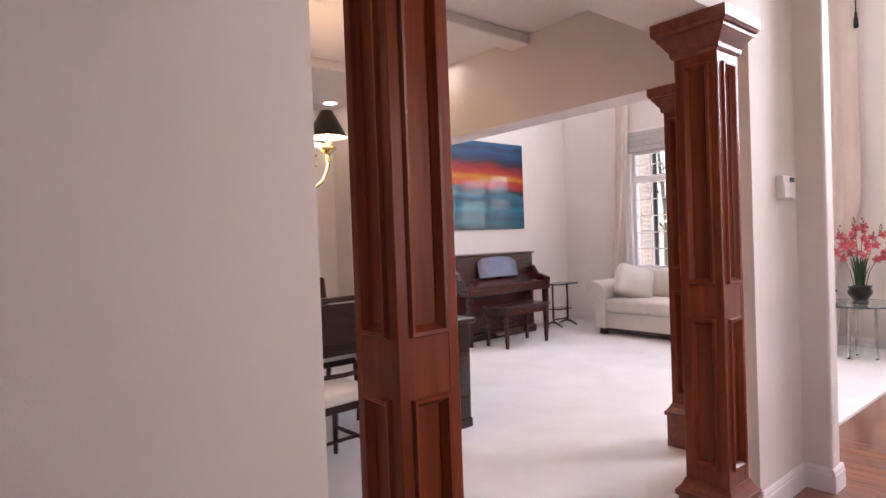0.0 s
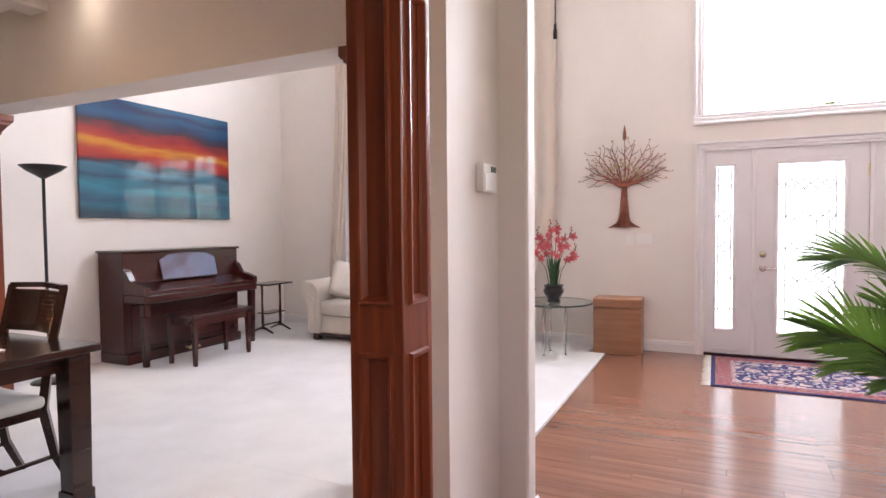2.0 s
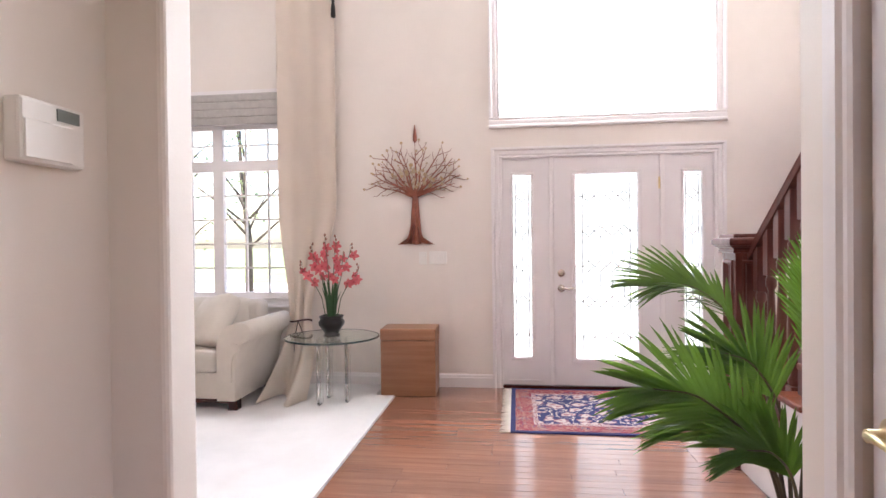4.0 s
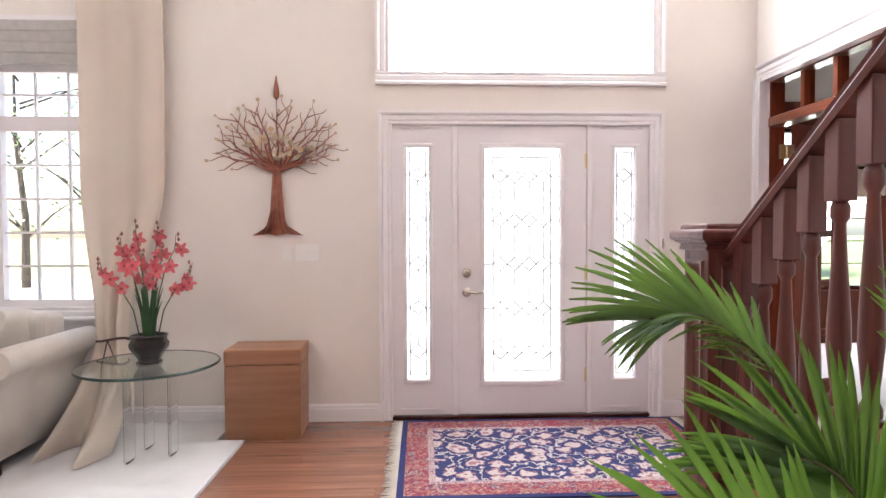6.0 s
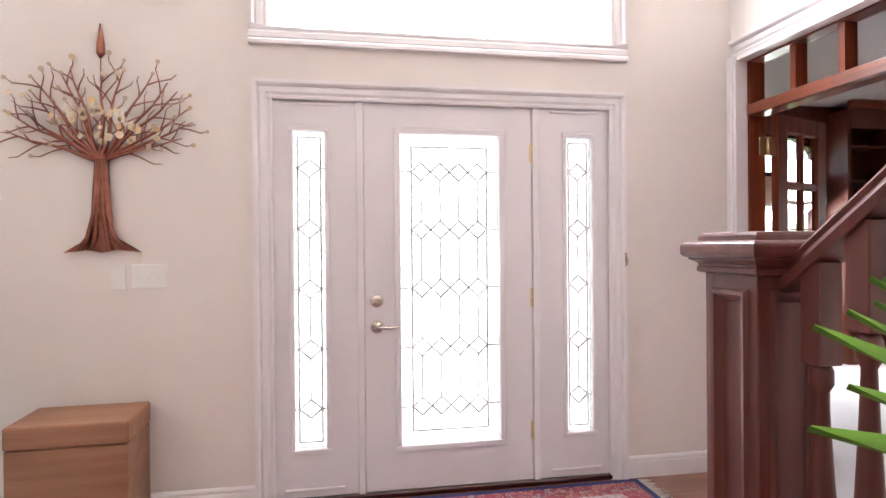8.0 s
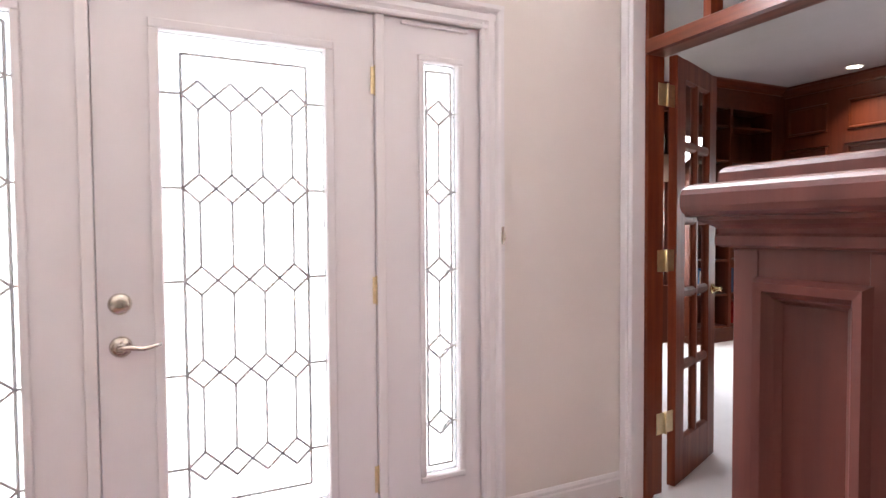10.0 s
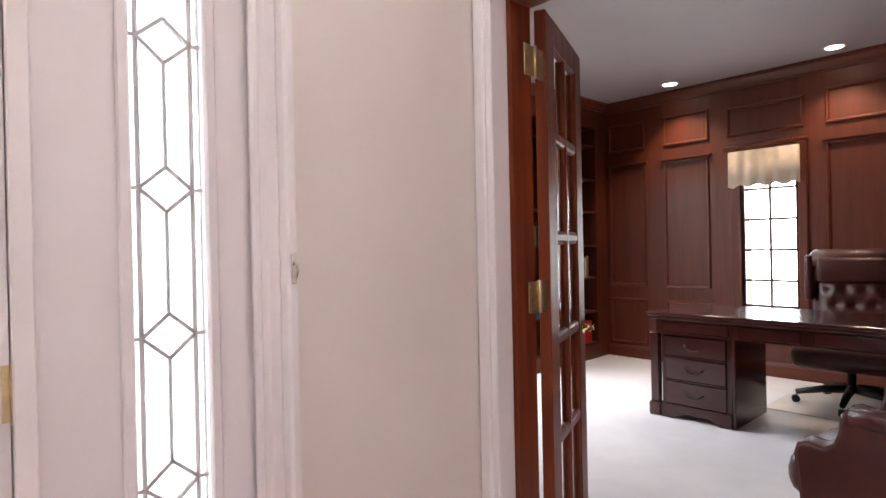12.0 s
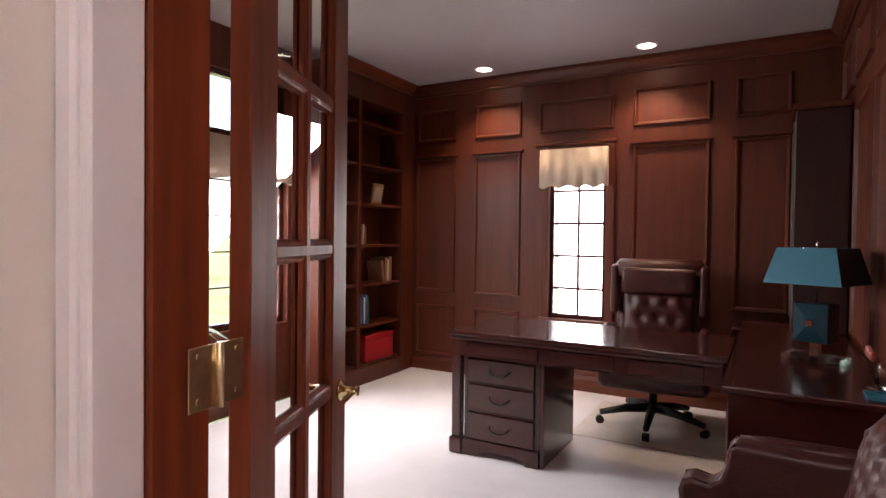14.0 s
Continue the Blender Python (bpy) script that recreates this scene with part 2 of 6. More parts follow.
def add_tube(bm, pts, radii, seg=8, square=False):
    """A tube along points; radii one number or one each."""
    pts = [Vector(p) for p in pts]
    if not hasattr(radii, "__len__"):
        radii = [radii] * len(pts)
    rings = []
    side = None
    for i, p in enumerate(pts):
        d = (pts[min(i + 1, len(pts) - 1)] - pts[max(i - 1, 0)]).normalized()
        if side is None:
            side = d.orthogonal().normalized()
            if abs(d.z) < 0.9:
                side = d.cross(Vector((0, 0, 1))).normalized()
        side = (side - d * side.dot(d)).normalized()
        up = d.cross(side)
        ring = []
        for k in range(seg):
            a = 2 * math.pi * (k + (0.5 if square else 0)) / seg
            ring.append(bm.verts.new(p + (side * math.cos(a) + up * math.sin(a)) * radii[i]))
        rings.append(ring)
    for a, b in zip(rings, rings[1:]):
        for k in range(seg):
            f = bm.faces.new((a[k], a[(k + 1) % seg], b[(k + 1) % seg], b[k]))
            f.smooth = not square
    bm.faces.new(rings[0][::-1])
    bm.faces.new(rings[-1])
    return bm


def tube(pts, radii, seg=8, square=False):
    return add_tube(bmesh.new(), pts, radii, seg, square)


def add_profile(bm, profile, p0, p1, out, up=(0, 0, 1)):
    """A moulding: (out, up) pairs swept from p0 to p1."""
    p0, p1, out, up = Vector(p0), Vector(p1), Vector(out), Vector(up)
    a = [bm.verts.new(p0 + out * o + up * u) for o, u in profile]
    b = [bm.verts.new(p1 + out * o + up * u) for o, u in profile]
    n = len(profile)
    for i in range(n):
        bm.faces.new((a[i], a[(i + 1) % n], b[(i + 1) % n], b[i]))
    bm.faces.new(a[::-1])
    bm.faces.new(b)
    return bm


def moulding(*a, **k):
    bm = add_profile(bmesh.new(), *a, **k)
    return bm


def part(name, bm, mat, parent=None, label="", m=None):
    bmesh.ops.recalc_face_normals(bm, faces=bm.faces)
    me = bpy.data.meshes.new(name)
    bm.to_mesh(me)
    bm.free()
    me.materials.append(mat)
    ob = new(name, me)
    if parent:
        ob.parent = parent
    if m:
        ob.matrix_basis = m
    if label:
        ob["label"] = label
    return ob


def thing(name, label, category, m=None, group=""):
    ob = tagged(new(name), label, category, group)
    ob.empty_display_size = 0.1
    if m:
        ob.matrix_basis = m
    return ob


def structure(name, bm, mat, label, category="", parent=None):
    return tagged(part(name, bm, mat, parent), label, category, kind="structure")


def wall_cells(bm, axis, p0, p1, a0, a1, z0, z1, holes=()):
    """A wall with openings (a0, a1, z0, z1); axis is the one it runs along."""
    cuts = sorted({a0, a1, *[h[0] for h in holes], *[h[1] for h in holes]})
    cuts = [c for c in cuts if a0 <= c <= a1]
    for s, e in zip(cuts, cuts[1:]):
        mid = (s + e) / 2
        z = z0
        for h in sorted((h for h in holes if h[0] < mid < h[1]), key=lambda h: h[2]):
            if h[2] > z:
                add_box(bm, s, e, p0, p1, z, h[2]) if axis == "x" else add_box(bm, p0, p1, s, e, z, h[2])
            z = h[3]
        if z < z1:
            add_box(bm, s, e, p0, p1, z, z1) if axis == "x" else add_box(bm, p0, p1, s, e, z, z1)
    return bm


def wall(name, axis, p0, p1, a0, a1, z0, z1, holes=(), mat=PAINT, label="cream painted plaster wall"):
    return structure(name, wall_cells(bmesh.new(), axis, p0, p1, a0, a1, z0, z1, holes), mat, label, "wall")

# ---- large structure ----
# ground outside
structure("ground", box(-300, 300, -300, 300, -0.4, -0.3), material("lawn", (0.15, 0.19, 0.08), 0.9, var=0.4, scale=0.8, bump=1, fine=8), "green lawn around the house", "ground")

# front wall with door unit, transom window and living windows
wall("wall_front", "y", 8.0, 8.22, -1.0, 7.2, 0, 5.5,
     [(-0.26, 1.58, 0, 2.08), (-0.27, 1.58, 2.39, 4.4), (3.5, 5.80, 0.80, 2.45), (3.5, 5.80, 3.80, 5.1)])
wall("wall_picture", "x", 6.95, 7.15, -0.8, 8.0, 0, 5.5)
wall("wall_hall", "x", 2.24, 2.54, -2.2, 1.254, 0, 2.78)
wall("wall_alarm", "x", 2.30, 2.56, 3.43, 3.95, 0, 2.78)
structure("wall_pilaster", box(3.945, 4.06, 2.17, 2.60, 0, 2.78, bevel=0.014, seg=3), PAINT, "cream painted pilaster with rounded corners", "wall")
wall("wall_header", "x", 2.25, 2.54, 1.254, 3.43, 2.17, 2.78)
wall("wall_beam", "y", 3.93, 4.17, 2.60, 6.95, 2.17, 5.5)
wall("wall_stub", "y", 3.93, 4.17, 6.62, 6.95, 0, 2.17)
wall("wall_dining_west", "y", -0.8, -0.6, 2.54, 6.95, 0, 2.78)
wall("wall_over_hall", "y", 3.8, 4.0, 0.5, 2.6, 2.88, 5.5)
wall("wall_hall_end", "y", -2.4, -2.2, 0.5, 2.54, 0, 2.78)
# the first opening is made up, only to pass the hall fill lamp
wall("wall_closet", "x", 0.615, 0.815, -2.2, 4.18, 0, 2.78, [(1.75, 2.95, 0.9, 2.1), (3.035, 3.955, 0, 2.05)])
wall("wall_closet_return", "y", 3.98, 4.18, -1.0, 0.615, 0, 2.2)
wall("wall_over_closet", "y", 3.98, 4.179, -1.0, 0.60, 4.6, 5.5)
wall("wall_study_entry", "x", -1.15, -1.0, 2.4, 8.22, 0, 5.5, [(6.70, 7.955, 0, 2.36)])
wall("wall_stair_top", "y", 2.4, 2.6, -1.0, 0.52, 0, 5.5)
structure("ceiling_hall", box(-2.2, 4.0, 0.5, 2.54, 2.78, 2.88), CEIL, "white painted flat ceiling", "ceiling")
structure("ceiling_foyer", box(2.4, 8.2, -1.2, 7.1, 5.5, 5.6), CEIL, "high white painted ceiling", "ceiling")
structure("ceiling_dining", box(-0.8, 3.93, 2.3, 7.1, 2.78, 2.88), CEIL, "white painted dining ceiling", "ceiling")
for y in (4.1, 5.4):
    structure("ceiling_beam", box(-0.6, 3.93, y - 0.09, y + 0.09, 2.70, 2.779, bevel=0.008), CEIL, "shallow white coffer beam", "beam")
for x in (0.6, 2.3):
    for y0, y1 in ((2.54, 4.009), (4.191, 5.309), (5.491, 6.95)):
        structure("ceiling_beam", box(x - 0.09, x + 0.09, y0, y1, 2.702, 2.779, bevel=0.008), CEIL, "shallow white coffer beam", "beam")

# floors
structure("floor", box(-2.2, 8.0, -1.2, 2.47, -0.12, -0.006), OAKGAP, "reddish brown oak strip floor, glossy", "floor")
bm = box(4.0, 7.62, 2.475, 6.95, -0.12, 0.012)
add_box(bm, 7.62, 8.0, 2.64, 6.95, -0.12, 0.012)
structure("carpet_living", bm, CARPET, "off-white wall-to-wall carpet", "carpet")
structure("carpet_dining", box(-0.6, 3.999, 2.38, 6.95, -0.12, 0.0118), CARPET, "off-white wall-to-wall carpet", "carpet")
structure("carpet_study", box(6.73, 10.5, -5.46, -1.1, -0.12, 0.012), CARPET, "cream wall-to-wall carpet", "carpet")

# baseboards
BASEP = [(0, 0), (0.016, 0), (0.016, 0.085), (0.012, 0.092), (0.012, 0.105), (0.006, 0.116), (0, 0.118)]


def baseboard(p0, p1, out):
    structure("baseboard", moulding(BASEP, p0, p1, out), TRIM, "white moulded baseboard", "baseboard")


baseboard((8.0, 1.64, 0), (8.0, 6.95, 0), (-1, 0, 0))
baseboard((8.0, -0.98, 0), (8.0, -0.32, 0), (-1, 0, 0))
baseboard((4.17, 6.95, 0.012), (8.0, 6.95, 0.012), (0, -1, 0))
baseboard((-2.2, 2.24, 0), (1.254, 2.24, 0), (0, -1, 0))
baseboard((3.43, 2.30, 0), (3.945, 2.30, 0), (0, -1, 0))
baseboard((3.945, 2.17, 0), (3.945, 2.284, 0), (-1, 0, 0))
baseboard((3.929, 2.17, 0), (4.076, 2.17, 0), (0, -1, 0))
baseboard((4.06, 2.17, 0), (4.06, 2.60, 0), (1, 0, 0))
baseboard((3.43, 2.284, 0.012), (3.43, 2.56, 0.012), (-1, 0, 0))
baseboard((-0.6, 6.95, 0.012), (3.93, 6.95, 0.012), (0, -1, 0))

# study shell
wall("wall_study_back", "x", -5.70, -5.47, 6.5, 10.7, 0, 2.9, [(8.36, 8.86, 0.62, 2.08)], PANEL_Z, "mahogany panelled study wall")
wall("wall_study_right", "y", 6.50, 6.73, -5.47, -1.15, 0, 2.9, (), PANEL_Z, "mahogany panelled study wall")
wall("wall_study_left", "y", 10.55, 10.75, -5.47, -1.2, 0, 2.9, [(-4.0, -2.2, 0.62, 2.5)], PANEL_Z, "mahogany study wall with window")
wall("wall_study_north", "x", -1.2, -1.0, 8.22, 10.75, 0, 2.9, (), PANEL_Z, "mahogany study wall")
structure("ceiling_study", box(6.5, 10.75, -5.7, -1.15, 2.802, 2.95), STUDY_CEIL, "study ceiling, grey lowered for the room's dimness", "ceiling")

# ---- columns between hall, dining room and living room ----


def frustum(bm, h0, z0, h1, z1, cx=0.0, cy=0.0):
    v = [bm.verts.new((cx + sx * h, cy + sy * h, z)) for h, z in ((h0, z0), (h1, z1)) for sx, sy in ((-1, -1), (1, -1), (1, 1), (-1, 1))]
    for q in ((3, 2, 1, 0), (4, 5, 6, 7), (0, 1, 5, 4), (1, 2, 6, 5), (2, 3, 7, 6), (3, 0, 4, 7)):
        bm.faces.new([v[i] for i in q])


def panel_ring(w, h, width=0.018, proud=0.010):
    """A moulded picture-frame ring in the xz plane, facing -y."""
    bm = bmesh.new()
    prof = [(0.0, 0.004), (0.25, -proud), (0.55, -proud * 0.9), (0.8, 0.0), (1.0, 0.008)]
    rings = []
    for f, y in prof:
        i = f * width
        rings.append([bm.verts.new(p) for p in ((-w / 2 + i, y, i), (w / 2 - i, y, i), (w / 2 - i, y, h - i), (-w / 2 + i, y, h - i))])
    for a, b in zip(rings, rings[1:]):
        for k in range(4):
            bm.faces.new((a[k], a[(k + 1) % 4], b[(k + 1) % 4], b[k]))
    return bm


def column(m, label):
    t = thing("column", label, "column", m, "panelled columns")
    s = 0.09
    core = box(-s + 0.014, s - 0.014, -s + 0.014, s - 0.014, 0.2, 2.05)
    for sx in (-1, 1):
        for sy in (-1, 1):
            x, y = sx * (s - 0.017), sy * (s - 0.017)
            add_box(core, x - 0.017, x + 0.017, y - 0.017, y + 0.017, 0.2, 2.05, bevel=0.003)
    for z0, z1 in ((0.2, 0.335), (0.948, 1.09), (1.98, 2.05)):
        add_box(core, -s + 0.001, s - 0.001, -s + 0.001, s - 0.001, z0, z1, bevel=0.002)
    part("shaft", core, MAHOG_Z, t)
    for k in range(4):
        for z0, z1 in ((0.33, 0.953), (1.085, 1.985)):
            ring = panel_ring(2 * s - 0.060, z1 - z0, 0.028, 0.013)
            part("panel_moulding", ring, MAHOG_Z, t, m=pose(0, 0, 0, 0, 0, 90 * k) @ pose(0, -s + 0.003, z0))
    b = box(-s - 0.025, s + 0.025, -s - 0.025, s + 0.025, 0, 0.20, bevel=0.004)
    frustum(b, s + 0.034, 0.20, s + 0.034, 0.222)
    frustum(b, s + 0.030, 0.222, s + 0.012, 0.248)
    frustum(b, s + 0.012, 0.248, s + 0.003, 0.27)
    part("base", b, MAHOG_X, t)
    c = bmesh.new()
    frustum(c, s + 0.004, 2.02, s + 0.012, 2.03)
    frustum(c, s + 0.012, 2.03, s + 0.012, 2.045)
    frustum(c, s + 0.012, 2.045, s + 0.045, 2.095)
    frustum(c, s + 0.05, 2.095, s + 0.05, 2.11)
    frustum(c, s + 0.058, 2.11, s + 0.066, 2.125)
    frustum(c, s + 0.066, 2.125, s + 0.066, 2.168)
    part("capital", c, MAHOG_X, t)


COLTXT = "reddish mahogany square column with recessed panels and stepped capital"
column(pose(1.53, 2.335, 0), COLTXT)
column(pose(3.11, 2.340, 0), COLTXT)
column(pose(4.07, 2.93, 0), COLTXT)
column(pose(4.03, 6.35, 0), COLTXT)

# ---- front entrance ----


def slab_with_hole(bm, x0, x1, y0, y1, z0, z1, hy0, hy1, hz0, hz1):
    wall_cells(bm, "y", x0, x1, y0, y1, z0, z1, [(hy0, hy1, hz0, hz1)])


def came(bm, p, q, x, w=0.0049):
    """A flat lead strip from p to q, both (y, z)."""
    a, b = Vector((x, *p)), Vector((x, *q))
    add_tube(bm, (a, b), w, 4, True)


def leaded(y0, y1, z0, z1, inset, count, rows, x, half_h, edge):
    bm = bmesh.new()
    a, b = y0 + inset, y1 - inset
    for y in (a, b):
        came(bm, (y, z0 + edge), (y, z1 - edge), x)
    for z in (z0 + edge, z1 - edge):
        came(bm, (a, z), (b, z), x)
    w = (b - a) / count
    for z in rows:
        came(bm, (y0, z), (a, z), x)
        came(bm, (b, z), (y1, z), x)
        for i in range(count):
            c = a + (i + 0.5) * w
            for sy in (-1, 1):
                for sz in (-1, 1):
                    came(bm, (c + sy * w / 2, z), (c, z + sz * half_h), x)
    for z, n in zip(rows, rows[1:]):
        for i in range(count):
            c = a + (i + 0.5) * w
            came(bm, (c, z + half_h), (c, n - half_h), x, 0.0038)
    return bm


def bead(bm, x, y0, y1, z0, z1, w=0.022, d=0.012):
    for a in ((y0 - w, y1 + w, z0 - w, z0), (y0 - w, y1 + w, z1, z1 + w), (y0 - w, y0, z0, z1), (y1, y1 + w, z0, z1)):
        add_box(bm, x - d, x, a[0], a[1], a[2], a[3], bevel=0.004)


def clear_pane(name, bm, parent, mat=None):
    ob = part(name, bm, mat or GLASS, parent)
    ob.visible_shadow = False
    return ob


DOOR_ROWS = [0.455, 0.768, 1.08, 1.388, 1.695]
SIDE_ROWS = [0.473, 0.778, 1.087, 1.394, 1.705]


def bevel_piece(parent, y, z, hy, hz, x=8.0335):
    """A bevelled diamond of thick glass set between the lead strips."""
    bm = bmesh.new()
    ring = lambda d, k: [bm.verts.new((d, y + sy * hy * k, z + sz * hz * k)) for sy, sz in ((-1, 0), (0, -1), (1, 0), (0, 1))]
    outer, inner = ring(x, 0.93), ring(x - 0.004, 0.55)
    for k in range(4):
        bm.faces.new((outer[k], outer[(k + 1) % 4], inner[(k + 1) % 4], inner[k]))
    bm.faces.new(inner)
    clear_pane("bevelled_glass", bm, parent, BEVELGLASS)


door = tagged(thing("door_1", "", ""), "white painted front door with leaded glass, closed", "door", kind="structure")
bm = bmesh.new()
slab_with_hole(bm, 8.015, 8.06, 0.203, 1.107, 0.03, 2.045, 0.388, 0.919, 0.262, 1.890)
leaf = part("door_leaf", bm, DOORP, door)
bm = bmesh.new()
bead(bm, 8.0155, 0.388, 0.919, 0.262, 1.890, 0.032, 0.016)
part("glazing_bead", bm, DOORP, leaf)
clear_pane("pane", box(8.034, 8.040, 0.388, 0.919, 0.262, 1.890), leaf, LEADGLASS)
for z in DOOR_ROWS:
    for k in range(4):
        bevel_piece(leaf, 0.388 + 0.062 + 0.10175 * (k + 0.5), z, 0.0508, 0.047)
part("lead_came", leaded(0.388, 0.919, 0.262, 1.890, 0.062, 4, DOOR_ROWS, 8.032, 0.047, 0.065), LEAD, leaf, "grey leaded diamond pattern")
for z in (0.30, 1.02, 1.80):
    hb = tube([(8.008, 0.196, z - 0.055), (8.008, 0.196, z + 0.055)], 0.008, 10)
    add_box(hb, 8.010, 8.0155, 0.190, 0.215, z - 0.05, z + 0.05)
    part("hinge", hb, BRASS, door, "brass hinge")
part("deadbolt", add_lathe(lathe([(0.034, 0), (0.034, 0.008), (0.026, 0.016), (0.012, 0.018)], 20), [(0.011, 0.018), (0.009, 0.03)], 12), NICKEL, door, "brushed brass deadbolt", m=pose(8.0155, 1.045, 1.02, 0, -90, 0))
lv = lathe([(0.033, 0), (0.033, 0.008), (0.024, 0.014), (0.012, 0.02), (0.012, 0.05)], 20)
part("lever_handle", lv, NICKEL, door, "brushed brass lever handle", m=pose(8.0155, 1.045, 0.885, 0, -90, 0))
part("lever", tube([(7.968, 1.05, 0.885), (7.962, 1.02, 0.888), (7.962, 0.98, 0.882), (7.966, 0.945, 0.889), (7.97, 0.93, 0.893)], [0.009, 0.009, 0.008, 0.007, 0.005], 10), NICKEL, door)
part("threshold", box(7.985, 8.2, -0.25, 1.57, 0.0, 0.028, bevel=0.006), DESKW, door, "dark wooden door sill")

for nm, y0, y1, g0, g1 in (("window_1", -0.26, 0.1655, -0.143, 0.004), ("window_2", 1.1445, 1.58, 1.305, 1.460)):
    t = tagged(thing(nm, "", ""), "narrow white sidelight with leaded glass beside the front door", "sidelight", kind="structure")
    bm = bmesh.new()
    slab_with_hole(bm, 8.012, 8.06, y0, y1, 0.03, 2.045, g0, g1, 0.274, 1.893)
    part("window_frame", bm, DOORP, t)
    bm = bmesh.new()
    bead(bm, 8.0125, g0, g1, 0.274, 1.893, 0.024, 0.012)
    part("glazing_bead", bm, DOORP, t)
    clear_pane("pane", box(8.034, 8.040, g0, g1, 0.274, 1.893), t, LEADGLASS)
    part("lead_came", leaded(g0, g1, 0.274, 1.893, 0.020, 1, SIDE_ROWS, 8.032, 0.047, 0.03), LEAD, t)
    for z in SIDE_ROWS:
        bevel_piece(t, (g0 + g1) / 2, z, (g1 - g0) / 2 - 0.02, 0.047)
    for z in (0.062, 2.022):
        part("panel_ledge", box(8.002, 8.0125, y0 + 0.07, y1 - 0.07, z, z + 0.014, bevel=0.003), DOORP, t)

# casing of the door unit and of the transom window
frame_t = tagged(thing("door_frame", "", ""), "white moulded casing round the entrance", "door frame", kind="structure")
for y0, y1 in ((0.165, 0.2005), (1.1095, 1.145)):
    part("mullion", box(7.998, 8.10, y0, y1, 0.0285, 2.048, bevel=0.003), TRIM, frame_t)
for y0, y1 in ((0.150, 0.215), (1.095, 1.16)):
    part("stop", box(8.061, 8.10, y0, y1, 0.0285, 2.047), TRIM, frame_t)
part("head_stop", box(8.061, 8.10, -0.26, 1.58, 2.03, 2.0475), TRIM, frame_t)
part("head", box(7.999, 8.10, -0.26, 1.58, 2.048, 2.079), TRIM, frame_t)
CASP = [(0, 0), (0.010, 0), (0.015, 0.006), (0.015, 0.016), (0.009, 0.020), (0.013, 0.027), (0.019, 0.034), (0.019, 0.058), (0.014, 0.062), (0.030, 0.070), (0.036, 0.078), (0.036, 0.094), (0, 0.094)]


def casing(parent, y0, y1, z0, z1, x=8.0, bottom=False):
    part("side_casing", moulding(CASP, (x, y0, z0), (x, y0, z1 + 0.093), (-1, 0, 0), (0, -1, 0)), TRIM, parent)
    part("side_casing", moulding(CASP, (x, y1, z0), (x, y1, z1 + 0.093), (-1, 0, 0), (0, 1, 0)), TRIM, parent)
    part("head_casing", moulding(CASP, (x - 0.001, y0 - 0.0955, z1), (x - 0.001, y1 + 0.0955, z1), (-1, 0, 0), (0, 0, 1)), TRIM, parent)
    if bottom:
        part("sill_casing", moulding(CASP, (x - 0.001, y0 - 0.0955, z0), (x - 0.001, y1 + 0.0955, z0), (-1, 0, 0), (0, 0, -1)), TRIM, parent)


casing(frame_t, -0.238, 1.558, 0.0, 2.044)
hk = thing("wall_hook", "small tarnished metal hook on the door casing", "hook", pose(7.963, -0.322, 1.22))
part("plate", box(-0.004, 0.0, -0.007, 0.007, -0.036, 0.036, bevel=0.002), NICKEL, hk)
part("hook", tube([(-0.003, 0, 0.012), (-0.016, 0, 0.008), (-0.02, 0, -0.008), (-0.014, 0, -0.022)], 0.003, 8), NICKEL, hk)
tw = tagged(thing("window_3", "", ""), "large white transom window above the front door", "window", kind="structure")
casing(tw, -0.250, 1.572, 2.408, 4.4, bottom=True)
bm = bmesh.new()
slab_with_hole(bm, 8.06, 8.12, -0.27, 1.58, 2.39, 4.4, -0.262, 1.574, 2.412, 4.365)
part("window_frame", bm, TRIM, tw)
clear_pane("pane", box(8.088, 8.094, -0.262, 1.574, 2.412, 4.365), tw)

# ---- living room windows ----


def grid_window(name, label, y0, y1, z0, z1, units, cols, rows, bar=True, x=8.0):
    t = tagged(thing(name, "", ""), label, "window", kind="structure")
    w = (y1 - y0) / units
    for u in range(units):
        a, b = y0 + u * w, y0 + (u + 1) * w
        parts = [(z0, z1)] if not bar else [(z0, z0 + (z1 - z0) * 0.76), (z0 + (z1 - z0) * 0.76, z1)]
        for k, (c, d) in enumerate(parts):
            bm = bmesh.new()
            slab_with_hole(bm, x + 0.06, x + 0.12, a, b, c, d, a + 0.05, b - 0.05, c + 0.05, d - 0.05)
            sash = part("window_frame", bm, TRIM, t)
            clear_pane("pane", box(x + 0.088, x + 0.093, a + 0.05, b - 0.05, c + 0.05, d - 0.05), sash)
            mb = bmesh.new()
            r = rows if k == 0 else 2
            for i in range(1, cols):
                yy = a + 0.05 + (b - a - 0.1) * i / cols
                add_box(mb, x + 0.078, x + 0.100, yy - 0.008, yy + 0.008, c + 0.05, d - 0.05)
            for i in range(1, r):
                zz = c + 0.05 + (d - c - 0.1) * i / r
                add_box(mb, x + 0.0785, x + 0.0995, a + 0.05, b - 0.05, zz - 0.008, zz + 0.008)
            part("muntin", mb, TRIM, sash)
    return t


